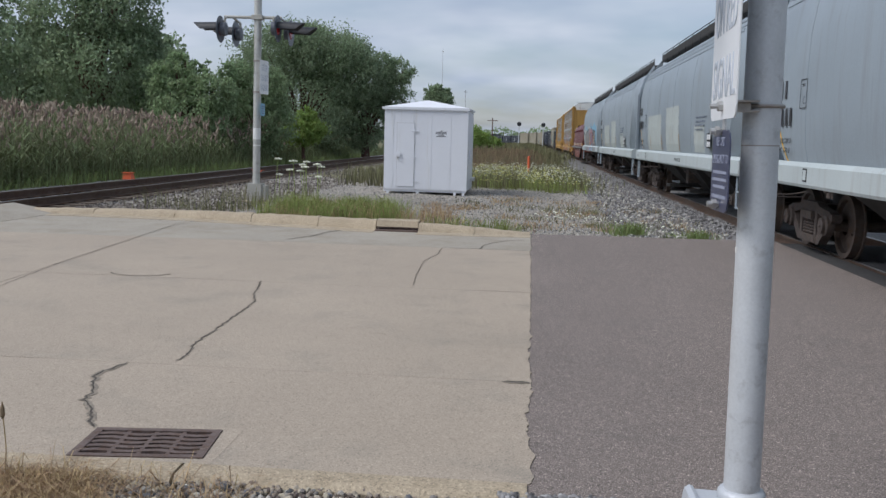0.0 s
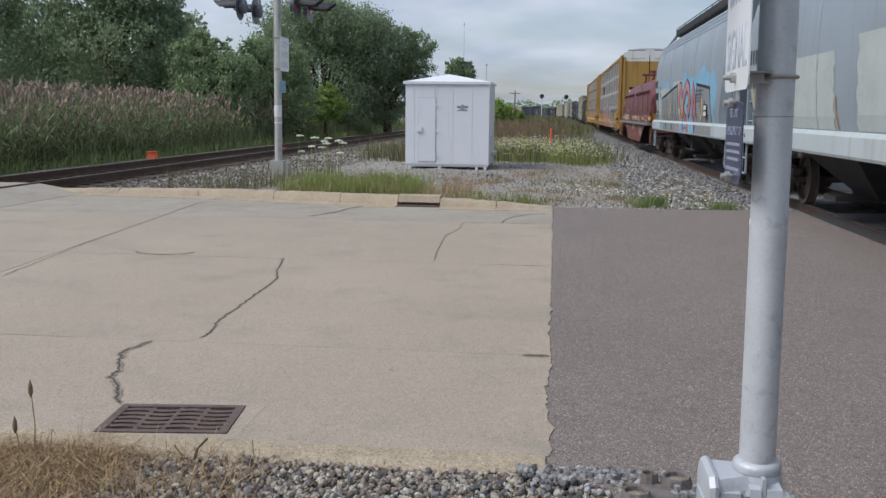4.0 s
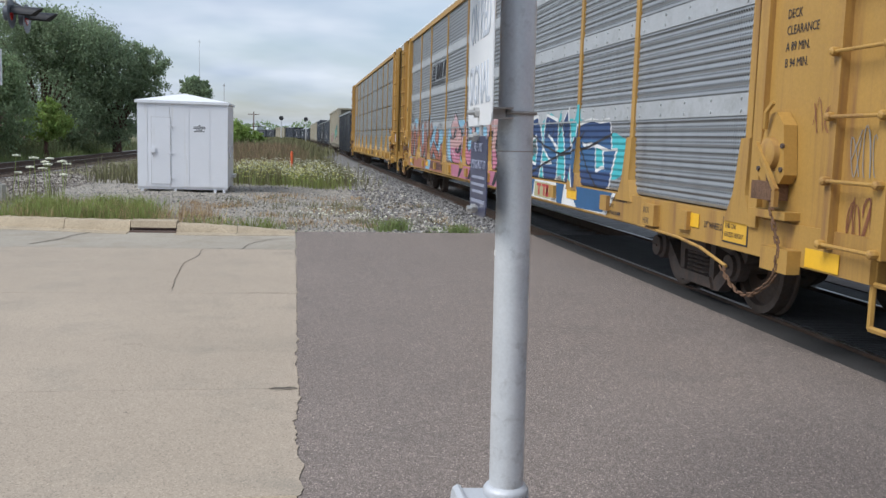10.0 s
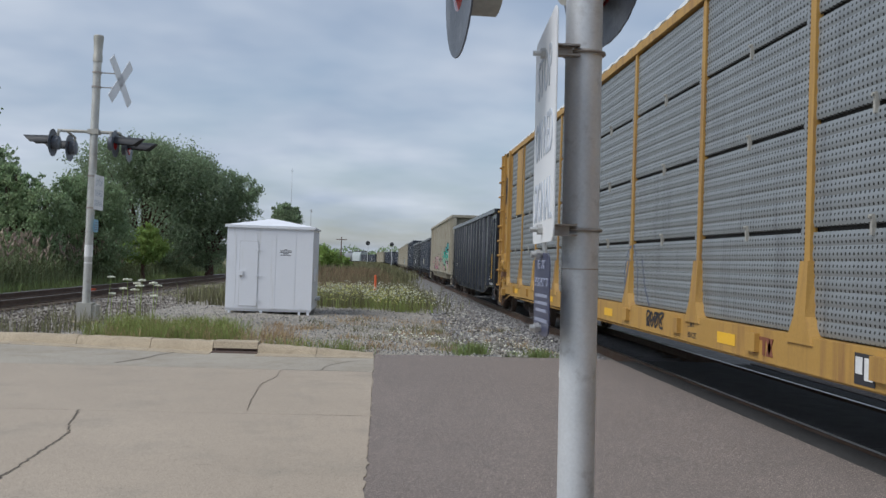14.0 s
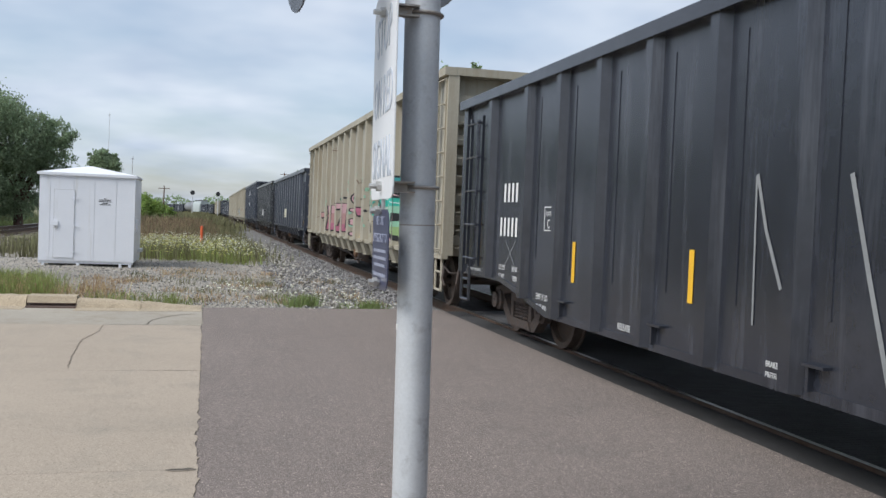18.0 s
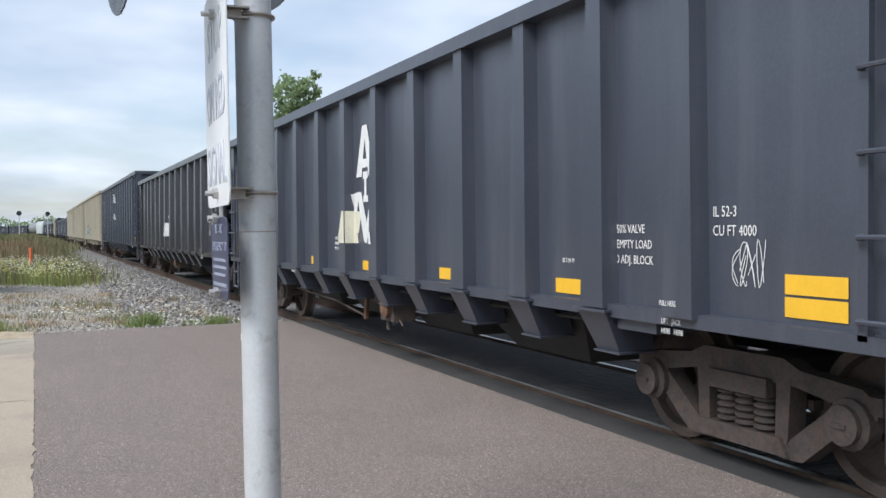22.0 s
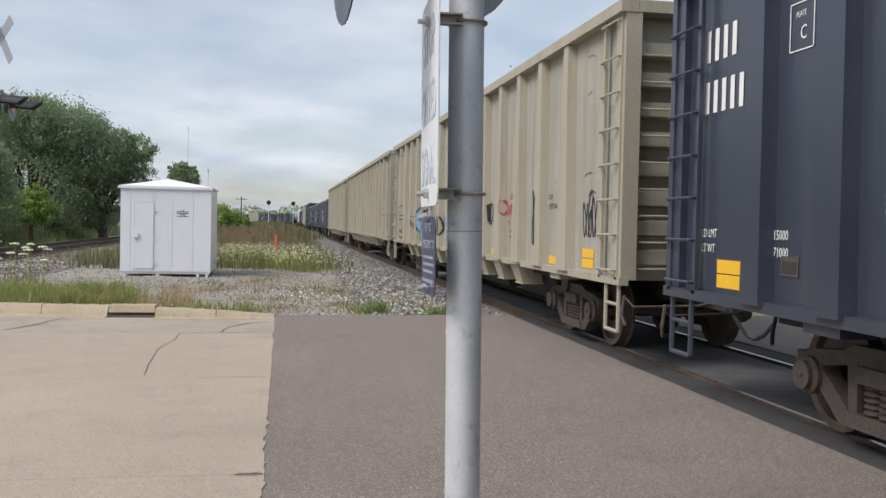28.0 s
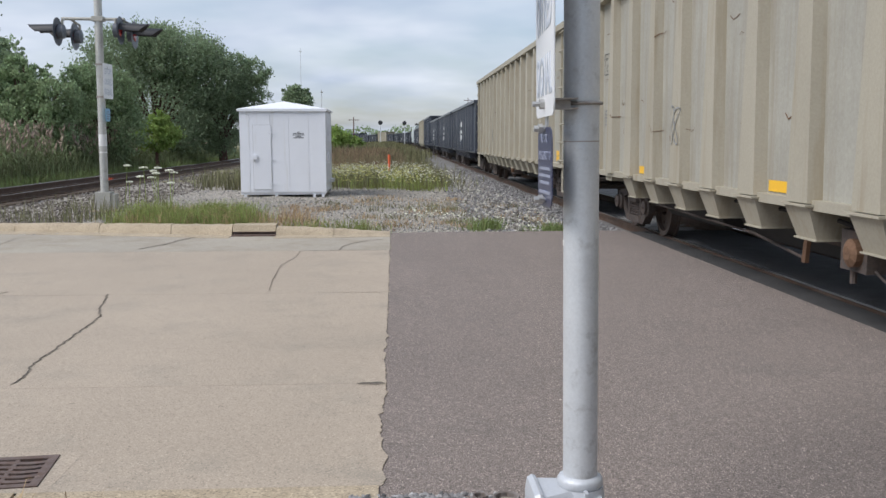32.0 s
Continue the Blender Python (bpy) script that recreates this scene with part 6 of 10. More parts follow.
def covered_hopper(label, L, graffiti_seed=None, detail=True, patches=True, mat="bluegrey"):
    car = car_empty("covered_hopper", label)
    m = M[mat]
    prof = [(1.50, 1.30), (1.56, 1.57), (1.59, 2.06), (1.60, 2.6), (1.58, 3.14), (1.51, 3.58), (1.36, 3.93), (1.10, 4.14), (0.75, 4.26), (0.35, 4.31)]
    ringp = prof + [(-x, z) for x, z in prof[::-1]]
    skin = lambda z: float(np.interp(z, [q[1] for q in prof], [q[0] for q in prof]))
    rings = []
    inset = lambda z: 0.42 + 0.80 * (max(0, 2.7 - z) / 1.4) ** 1.4 + 0.35 * (max(0, z - 3.3) / 1.0) ** 1.6
    mid = 8
    for k in range(mid + 1):
        f = k / mid
        ring = []
        for x, z in ringp:
            a, b = inset(z), L - inset(z)
            y = a + (b - a) * f
            squeeze = 0.86 if k in (0, mid) else 1.0
            ring.append((x * squeeze, y, z))
        rings.append(ring)
        if k == 0:
            rings.append([(x, y0 + 0.28, z) for (x, z), (_, y0, _) in zip(ringp, ring)])
        if k == mid - 1:
            rings.append([(x, (L - inset(z)) - 0.28, z) for x, z in ringp])
    part("body", Shape().loft(rings), m, car, smooth=True)
    for y in [2.6 + (L - 5.2) * i / 4 for i in range(5)]:
        seam = Shape()
        for (xa, za), (xb, zb) in zip(prof, prof[1:]):
            seam.hexa([(-xa - 0.004, y - 0.02, za), (-xa - 0.004, y + 0.02, za), (-xa + 0.01, y + 0.02, za), (-xa + 0.01, y - 0.02, za), (-xb - 0.004, y - 0.02, zb), (-xb - 0.004, y + 0.02, zb), (-xb + 0.01, y + 0.02, zb), (-xb + 0.01, y - 0.02, zb)])
        part("weld_seam", seam, m, car)
    for w in (-1, 1):
        part("side_sill", Shape().prism([(w * 1.40, 1.02), (w * 1.58, 1.02), (w * 1.60, 1.06), (w * 1.60, 1.30), (w * 1.53, 1.36), (w * 1.40, 1.36)], "y", 0.05, L - 0.05), M["palesill"], car, "paler side sill")
        for k in range(3):
            xe, ze = skin(3.70 + 0.11 * k), 3.70 + 0.11 * k
            part("eave_strip", Shape().prism([(w * (xe - 0.03), ze - 0.02), (w * (xe + 0.022), ze - 0.02), (w * (xe + 0.012), ze + 0.03), (w * (xe - 0.04), ze + 0.03)], "y", 0.9, L - 0.9), m, car)
    part("center_sill", Shape().box(-0.3, 0.3, -0.05, L + 0.05, 0.66, 1.06), M["under"], car)
    for y in (0.0, L - 1.9):
        part("end_platform", Shape().box(-1.45, 1.45, y, y + 1.9, 1.0, 1.06), m, car)
    for i in range(3):
        a = 3.0 + (L - 6) * i / 3
        b = 3.0 + (L - 6) * (i + 1) / 3
        c = (a + b) / 2
        bays = Shape().hexa([(-0.55, c - 0.5, 0.36), (0.55, c - 0.5, 0.36), (0.55, c + 0.5, 0.36), (-0.55, c + 0.5, 0.36), (-1.4, a + 0.1, 1.2), (1.4, a + 0.1, 1.2), (1.4, b - 0.1, 1.2), (-1.4, b - 0.1, 1.2)])
        bays.box(-1.1, 1.1, c - 0.3, c + 0.3, 0.3, 0.38)
        part("outlet_bay", bays, M["under"], car)
    for x in (-0.62, 0.62):
        part("running_board", Shape().box(x - 0.27, x + 0.27, 0.25, L - 0.25, 4.40, 4.45), M["under"], car, "dark roof walkway")
    hat = Shape().box(-0.33, 0.33, 0.9, L - 0.9, 4.29, 4.39)
    part("hatch_cover", hat, m, car)
    rl = Shape()
    for x in (-0.89, 0.89):
        for i in range(14):
            y = 0.4 + (L - 0.8) * i / 13
            rl.cyl((x, y, 4.2), (x, y, 4.68), 0.012, 5)
        rl.tube([(x, 0.4, 4.68), (x, L - 0.4, 4.68)], 0.014, 5)
        rl.box(x - 0.01, x + 0.01, 0.4, L - 0.4, 4.43, 4.62)
    part("roof_rail", rl, M["under"], car, "dark roof walkway edge")
    if detail:
        for y, w in ((0.12, 1), (L - 0.12, -1)):
            for x in (-1.42, 1.42):
                part("end_post", Shape().tube([(x, y, 1.05), (x, y, 3.3), (x * 0.85, y + w * 0.1, 3.95), (x * 0.62, y + w * 0.25, 4.42)], 0.06, 4), m, car)
                part("grab_rail", Shape().tube([(x, y + w * 0.45, 1.05), (x, y + w * 0.45, 2.7), (x * 0.9, y + w * 0.6, 3.2)], 0.022, 6), m, car)
                rung = Shape().cyl((x, y, 0), (x, y + w * 0.45, 0), 0.014, 6).mesh("rung", m)
                for i in range(5):
                    again("rung", rung, car, Matrix.Translation((0, 0, 1.45 + i * 0.38)))
            part("slope_brace", Shape().tube([(-0.5, y + w * 0.2, 1.05), (-0.5, y + w * 0.7, 2.9)], 0.04, 6).tube([(0.5, y + w * 0.2, 1.05), (0.5, y + w * 0.7, 2.9)], 0.04, 6), m, car)
        part("air_reservoir", Shape().cyl((-1.0, 5.0, 0.8), (-0.4, 5.0, 0.8), 0.15, 10), M["truck"], car)
        part("brake_rod", Shape().cyl((-1.0, 7.6, 0.82), (-1.0, 9.4, 0.82), 0.03, 6), M["truck"], car)
        part("brake_valve", Shape().box(-1.1, -0.7, 8.2, 8.6, 0.55, 0.9), M["truck"], car)
    for y in (1.7, L - 1.3):
        truck(car, y, detail)
    end_gear(car, L, m, detail)
    X = -1.604
    if patches:
        r = random.Random(L)
        for y0, w, z0, h in ((9.4, 2.2, 1.38, 1.18), (13.3, 2.9, 1.38, 1.05), (4.9, 1.2, 1.40, 0.6)):
            xs = Shape()
            for k in range(12):
                za, zb = z0 + h * k / 12, z0 + h * (k + 1) / 12
                ja, jb = 0.05 * math.sin(k * 1.7) + 0.03, 0.06 * math.sin(k * 2.3)
                ka, kb = 0.05 * math.sin(k * 1.7 + 1.7) + 0.03, 0.06 * math.sin(k * 2.3 + 2.3)
                xa, xb = -skin(za) - 0.004, -skin(zb) - 0.004
                xs.add([(xa, y0 + ja, za), (xa, y0 - w + jb, za), (xb, y0 - w + kb, zb), (xb, y0 + ka, zb)], [(0, 1, 2, 3)])
            part("repaint_patch", xs, M["patch"], car, "paler repainted patch", fix=False)
        plate(car, 3.2, 1.50, 0.42, 0.32, "p_black", X, "service_stencil")
        for y, z in ((3.17, 1.68), (3.17, 1.53), (2.97, 1.68), (2.97, 1.53)):
            plate(car, y, z, 0.16 if y > 3 else 0.15, 0.11, "p_white", X - 0.003, "stencil_box")
        for i in range(4):
            bars(car, 4.7, 2.16 - 0.09 * i, 1.3 - 0.12 * i, 0.04, 14, "p_slate", X)
        for y, lean in ((7.2, 0.05), (12.85, 0.12), (10.35, 0.08)):
            for k in range(3):
                za, zb = 1.38 + 0.15 * k, 1.53 + 0.15 * k
                xs = Shape().add([(-skin(za) - 0.008, y - lean * (1 - k / 3), za), (-skin(za) - 0.008, y - lean * (1 - k / 3) - 0.055, za), (-skin(zb) - 0.008, y - lean * (1 - (k + 1) / 3) - 0.055, zb), (-skin(zb) - 0.008, y - lean * (1 - (k + 1) / 3), zb)], [(0, 1, 2, 3)])
                part("worn_reflector", xs, M["rackyellow"], car, "worn orange reflector strip", fix=False)
        bars(car, L - 0.68, 2.50, 0.86, 0.26, 4, "ink", X)
        bars(car, L - 0.78, 2.06, 1.1, 0.26, 5, "ink", X)
        bars(car, L * 0.46, 1.14, 0.95, 0.08, 9, "ink", -1.601)
    if detail:
        sw = Shape()
        for k in range(10):
            za, zb = 1.36 + 0.09 * k, 1.45 + 0.09 * k
            ya, yb = L - 0.14 - inset(za) * 1.02 - 0.28, L - 0.14 - inset(zb) * 1.02 - 0.28
            sw.add([(-skin(za) - 0.004, ya, za), (-skin(za) - 0.004, ya - 0.06, za), (-skin(zb) - 0.004, yb - 0.06, zb), (-skin(zb) - 0.004, yb, zb)], [(0, 1, 2, 3)])
        part("reflector", sw, M["yellow"], car, fix=False)
        if not patches:
            bars(car, L - 0.85, 2.27, 0.9, 0.26, 4, "ink", X)
            bars(car, L - 0.95, 1.87, 1.1, 0.26, 5, "ink", X)
        say(car, "LD LMT 220200 LB|LT WT   63700 LB", 0.11, L - 1.25, 1.62, "ink", -1.585)
        say(car, "PLATE", 0.06, L - 2.42, 2.40, "ink", X)
        say(car, "C", 0.16, L - 2.48, 2.16, "ink", X)
        for z in (2.1, 2.49):
            plate(car, L - 2.35, z, 0.3, 0.012, "ink", X, "box_line")
        for y in (L - 2.35, L - 2.64):
            plate(car, y, 2.1, 0.012, 0.39, "ink", X, "box_line")
        part("sill_slot", Shape().cyl((-1.603, L - 0.72, 1.17), (-1.598, L - 0.72, 1.17), 0.045, 12), M["pit"], car)
        for k in (0, 0.02):
            part("placard_board", Shape().box(-1.607 - k * 0.1, -1.601 - k * 0.1, L - 2.9 + k, L - 2.72 - k, 1.10 + k, 1.28 - k), M["palesill" if k else "p_black"], car)
    if graffiti_seed is not None:
        r = random.Random(graffiti_seed)
        zones = [(1.5, L - 1.5, -1.606)]
        def on_skin(polys, mat, d):
            xs = Shape()
            for i, poly in enumerate(polys):
                for k in range(13):
                    q = clip_z(poly, 1.34 + k * 0.12, 1.46 + k * 0.12)
                    if q:
                        xs.add([(-skin(b_) - d - 0.0001 * (i % 16), a_, b_) for a_, b_ in q], [list(range(len(q)))])
            if xs.f:
                tagged(part("graffiti", xs, M[mat], car, fix=False), kind="stuff")
        puffs = []
        for i in range(46):
            cy, k = 2.0 + 10.8 * i / 45, r.uniform(0.25, 0.5)
            cz = r.uniform(1.8, 2.35)
            puffs.append([(cy + k * 1.3 * math.cos(a * math.pi / 5) * r.uniform(0.8, 1.1), cz + k * math.sin(a * math.pi / 5)) for a in range(10)])
        puffs.append([(1.9, 1.34), (12.9, 1.34), (12.8, 2.1), (2.0, 2.1)])
        on_skin(puffs, "p_sky", 0.002)
        on_skin([[(8.15, 1.34), (12.4, 1.34), (12.35, 2.12), (8.35, 2.42)], [(2.3, 1.34), (4.6, 1.34), (4.4, 2.35), (2.5, 2.2)]], "p_grey", 0.005)
        lines = [[(12.45, 2.1), (8.3, 2.45)], [(8.15, 1.34), (8.35, 2.45)], [(8.75, 1.34), (8.9, 2.0)], [(9.4, 1.34), (9.65, 2.34)], [(10.2, 1.34), (10.35, 1.9)], [(11.0, 1.34), (11.2, 2.2)], [(11.7, 1.34), (11.8, 1.85)], [(12.42, 1.34), (12.45, 2.1)], [(4.5, 2.35), (2.4, 2.2)], [(2.3, 1.34), (2.45, 2.2)], [(3.1, 1.34), (3.2, 1.9)], [(3.8, 1.34), (3.95, 2.3)], [(4.65, 1.34), (4.5, 2.4)]]
        on_skin([q for l_ in lines for q in stroke(l_, 0.075)], "p_black", 0.007)
        letters_ = [[(7.95, 1.75), (7.92, 2.1), (7.75, 2.35), (7.5, 2.35), (7.35, 2.05), (7.2, 1.75), (6.9, 1.5), (6.6, 1.34)], [(6.3, 2.4), (6.7, 2.2), (7.0, 1.95), (7.35, 1.7), (7.6, 1.5), (7.7, 1.34)], [(6.3, 2.4), (5.9, 2.25), (5.75, 1.95), (6.0, 1.7), (6.3, 1.6)], [(5.4, 1.34), (5.3, 1.9), (5.1, 2.3), (4.85, 2.0), (4.8, 1.34)]]
        on_skin([q for l_ in letters_ for q in stroke(l_, 0.40)], "p_black", 0.009)
        on_skin([q for l_ in letters_ for q in stroke(l_, 0.30)], "p_rust", 0.011)
        on_skin([q for l_ in letters_ for q in stroke([(a_ + 0.05, b_ + 0.03) for a_, b_ in l_[:-2]], 0.12)], "p_rose", 0.013)
        for y0, y1, mat in ((2.0, 4.4, "p_grey"), (4.5, 4.7, "p_black"), (4.7, 5.6, "p_sky"), (5.7, 6.1, "p_rust"), (6.1, 6.6, "p_sky"), (6.65, 7.0, "p_rust"), (7.05, 7.7, "p_sky"), (7.75, 8.1, "p_rust"), (8.2, 9.3, "p_grey"), (9.35, 9.5, "p_black"), (9.55, 10.8, "p_grey"), (10.85, 11.0, "p_black"), (11.05, 11.9, "p_grey"), (12.0, 12.6, "p_sky")):
            spray(car, [(0.5, L - 0.5, -1.602)], [[(y0, 1.07), (y1, 1.07), (y1 + 0.08, 1.29), (y0 + 0.04, 1.29)]], mat, 0.0)
        for y0 in (3.5, 7.0, 9.85):
            plate(car, y0, 1.42, 0.07, 0.55, "yellow", -1.617)
    return car


def coil_car(label, L):
    car = car_empty("coil_car", label)
    m = M["maroon"]
    for w in (-1, 1):
        part("side_sill", Shape().box(min(w * 1.42, w * 1.54), max(w * 1.42, w * 1.54), 0.55, L - 1.3, 1.22, 1.60), m, car)
        part("walkway", Shape().box(min(w * 1.40, w * 1.66), max(w * 1.40, w * 1.66), 0.35, L - 0.35, 1.13, 1.225), M["walk"], car, "grey grating walkway")
        part("trough_side", Shape().prism([(2.6, 1.13), (3.3, 1.0), (4.9, 0.36), (L - 4.9, 0.36), (L - 3.3, 1.0), (L - 2.6, 1.13)], "x", w * 1.50 - 0.02, w * 1.50 + 0.02), M["brownred"], car)
    part("trough", Shape().box(-1.45, 1.45, 4.8, L - 4.8, 0.34, 1.2), M["under"], car)
    part("center_sill", Shape().box(-0.3, 0.3, -0.05, L + 0.05, 0.66, 1.13), M["brownred"], car)
    part("end_deck", Shape().box(-1.4, 1.4, 0.1, L - 0.1, 1.08, 1.16), M["brownred"], car)
    half = (L - 2.25) / 2
    for i in range(2):
        a = 0.75 + i * (half + 0.02)
        b = a + half - 0.02
        sec = [(1.50, 1.62), (1.50, 2.45), (1.44, 2.62), (1.28, 2.86), (1.02, 3.05), (0.65, 3.18), (0.25, 3.23)]
        ringp = sec + [(-x, z) for x, z in sec[::-1]]
        outer_a, outer_b = i == 0, i == 1
        rings = []
        steps = [(a, 0.0), (a + 0.03, 0.3), (a + 0.25, 0.62), (a + 0.6, 0.86), (a + 1.1, 1.0)] if outer_a else [(a, 1.0)]
        steps += [(b, 1.0)] if outer_a else [(b - 1.1, 1.0), (b - 0.6, 0.86), (b - 0.25, 0.62), (b - 0.03, 0.3), (b, 0.0)]
        for y, k in steps:
            rings.append([(x * (0.985 + 0.015 * k), y, 1.62 + (z - 1.62) * (0.50 + 0.50 * k)) for x, z in ringp])
        hood = part("hood", Shape().loft(rings), m, car, "rounded maroon steel hood", smooth=True)
        part("hood_rim", Shape().box(-1.53, 1.53, a + 0.05, b - 0.05, 1.60, 1.67), m, hood)
        rod = Shape().tube([(-1.54, a + 0.9, 2.5), (-1.54, b - 0.9, 2.5)], 0.02, 6)
        for k in range(6):
            y = a + 0.9 + (b - a - 1.8) * k / 5
            rod.box(-1.58, -1.46, y - 0.03, y + 0.03, 2.38, 2.53)
        part("lashing_rod", rod, m, hood)
        for k in range(3):
            y = a + 1.2 + (b - a - 2.4) * k / 2
            seam = Shape().box(-1.51, -1.495, y - 0.03, y + 0.03, 1.65, 2.45)
            part("rib", seam, m, hood)
        for k in range(2):
            y = a + half * (0.22 + 0.56 * k)
            lift = Shape()
            for x in (-0.55, 0.55):
                lift.box(x - 0.05, x + 0.05, y - 0.06, y + 0.06, 3.1, 3.62).box(x - 0.12, x + 0.12, y - 0.14, y + 0.14, 3.08, 3.24)
            lift.box(-0.75, 0.75, y - 0.07, y + 0.07, 3.55, 3.66)
            part("lifting_frame", lift, m, hood)
    for y, w in ((0.1, 1), (L - 0.1, -1)):
        part("end_sill", Shape().box(-1.45, 1.45, min(y, y + w * 0.12), max(y, y + w * 0.12), 0.85, 1.22), M["brownred"], car)
        for x in (-1.45, 1.3):
            part("hand_rail", Shape().tube([(x, y + w * 0.1, 1.15), (x, y + w * 0.1, 1.95), (x + 0.03, y + w * 0.45, 1.95), (x + 0.03, y + w * 0.45, 1.15)], 0.022, 6).box(x - 0.03, x + 0.03, min(y + w * 0.2, y + w * 0.32), max(y + w * 0.2, y + w * 0.32), 1.1, 1.9), M["brownred"], car)
    for y in (1.75, L - 1.6):
        truck(car, y)
    end_gear(car, L, M["brownred"])
    X = -1.542
    for y, w in ((14.62, 0.52), (11.74, 0.42), (8.98, 0.42), (6.48, 0.42), (3.85, 0.38), (1.2, 0.42), (0.62, 0.42)):
        plate(car, y, 1.33, w, 0.145, "yellow", X)
    bars(car, 13.58, 1.28, 0.55, 0.27, 3, x=X)
    bars(car, 12.95, 1.28, 1.05, 0.27, 6, x=X)
    say(car, "LD LMT 224400|LT WT    61600", 0.11, 11.24, 1.44, x=X - 0.001, condensed=0.72)
    bars(car, 13.1, 2.70, 1.2, 0.13, 8, x=-1.43)
    bars(car, 8.05, 1.36, 0.6, 0.13, 8, x=X)
    plate(car, 14.45, 2.1, 0.38, 0.17, "p_gold", -1.506)
    say(car, "EMPTY LOAD|0 ADJ. BLOCK", 0.075, 12.85, 1.06, x=-1.545)
    say(car, "1 INCH HF COMP SHOES", 0.07, 14.4, 1.06, x=-1.545)
    say(car, "IL 48 FT 0 IN", 0.12, 2.35, 1.27, x=X)
    say(car, "53 FT 0 IN", 0.12, 2.2, 1.44, x=X)
    for k, word in enumerate(("$$$", "1.87")):
        ob = letters(word, 0.30, M["p_white"], car, side(5.55 - 0.62 * k, 1.28, X - 0.003), "painted_word", 0.62, 0.0006)
    part("hood_mark", Shape().prism([(5.6, 2.62), (5.5, 2.62), (5.1, 2.82), (5.2, 2.82)], "x", -1.50, -1.46), M["p_white"], car)
    r = random.Random(8)
    hz = [(1.9, L - 1.9, -1.512)]
    tag(car, hz, r, 12.15, 1.70, 0.5, 0.26, "p_white", 0.009, 5)
    tag(car, hz, r, 11.5, 1.69, 0.42, 0.16, "p_white", 0.008, 5)
    tag(car, [(12.6, L - 0.8, -1.475)], r, 13.5, 2.5, 0.7, 0.22, "p_white", 0.016, 5)
    # two bubble faces scribbled in a thin line: a lobed crown over looped letters
    for y, w, h in ((10.52, 0.86, 0.60), (6.75, 1.2, 0.62)):
        crown_ = [(y + w * (1 - k / 24), 1.68 + h * (0.55 + 0.38 * abs(math.sin(k * math.pi / 6)))) for k in range(25)]
        loops = [crown_, [(y + w, 1.68 + h * 0.55), (y + w * 1.04, 1.68), (y + w * 0.55, 1.65)], [(y, 1.68 + h * 0.55), (y + w * 0.12, 1.66)]]
        for c, q in ((0.78, 0.16), (0.52, 0.15), (0.27, 0.17)):
            loops.append([(y + w * (c + q * 0.7 * math.cos(k * 0.55)), 1.68 + h * (0.30 + q * 1.5 * math.sin(k * 0.55))) for k in range(12)])
        loops.append([(y + w * 0.95, 1.68 + h * 0.60), (y + w * 0.5, 1.68 + h * 0.52), (y + w * 0.1, 1.68 + h * 0.62)])
        spray(car, hz, [q for l_ in loops for q in stroke(l_, 0.014)], "p_rose", 0.003)
    tag(car, hz, r, 4.6, 1.68, 0.9, 0.5, "p_rose", 0.011, 5)
    tz = [(3.2, L - 3.2, -1.523)]
    beat = [(11.42, 0.98), (11.2, 0.94), (11.0, 0.9), (10.9, 1.0), (10.78, 0.62), (10.62, 1.12), (10.45, 0.82), (10.34, 1.05), (10.2, 0.9), (10.0, 0.95)]
    spray(car, tz, stroke(beat, 0.018), "p_grey", 0.003)
    bubble = [[(10.1 - 0.30 * (1 - math.cos(k * 0.45)) * 0.5, 0.72 + 0.26 * math.sin(k * 0.45) * 1.1) for k in range(15)], [(9.9, 0.62), (9.65, 0.50), (9.45, 0.62), (9.5, 0.92), (9.75, 1.12), (9.55, 1.2)],
              [(9.40, 0.60), (9.2, 0.5), (9.05, 0.75), (9.2, 0.95), (9.4, 0.8), (9.3, 0.6)], [(8.95, 0.5), (8.92, 0.85), (8.78, 0.92), (8.7, 0.55), (8.62, 0.9), (8.48, 0.88), (8.45, 0.5)], [(9.7, 1.05), (9.5, 1.18), (9.35, 1.0), (9.2, 1.18), (9.1, 0.98)]]
    spray(car, tz, [q for l_ in bubble for q in stroke(l_, 0.016)], "p_rose", 0.003)
    tag(car, tz, r, 11.75, 0.86, 0.2, 0.2, "p_white", 0.008, 3)
    tag(car, tz, r, 8.0, 0.84, 0.75, 0.26, "p_white", 0.022, 4)
    tag(car, tz, r, 6.7, 0.5, 1.0, 0.55, "p_rose", 0.014, 4)
    tag(car, tz, r, 4.15, 0.62, 0.95, 0.45, "p_white", 0.018, 5)
    tag(car, [(3.0, L - 2.6, X)], r, 6.55, 1.30, 0.95, 0.24, "p_white", 0.026, 5)
    tag(car, [(1.0, L - 2.6, X)], r, 2.6, 1.3, 0.35, 0.26, "p_white", 0.016, 3)
    plate(car, 5.58, 0.62, 0.30, 0.28, "p_black", -1.523, "service_stencil")
    plate(car, 5.55, 0.65, 0.24, 0.10, "p_rose", -1.526, "stencil_box")
    plate(car, 5.55, 0.77, 0.24, 0.10, "p_rose", -1.526, "stencil_box")
    return car


RACK_LINES = [[2.35, 5.10, 7.15, 10.0, 12.85, 15.6, 18.35, 21.2, 23.25, 25.5], [2.05, 5.0, 7.05, 9.8, 12.7, 15.6, 18.4, 21.2, 23.4, 25.65]]
RACK_ROWS = [1.04 + 0.932 * i for i in range(5)]


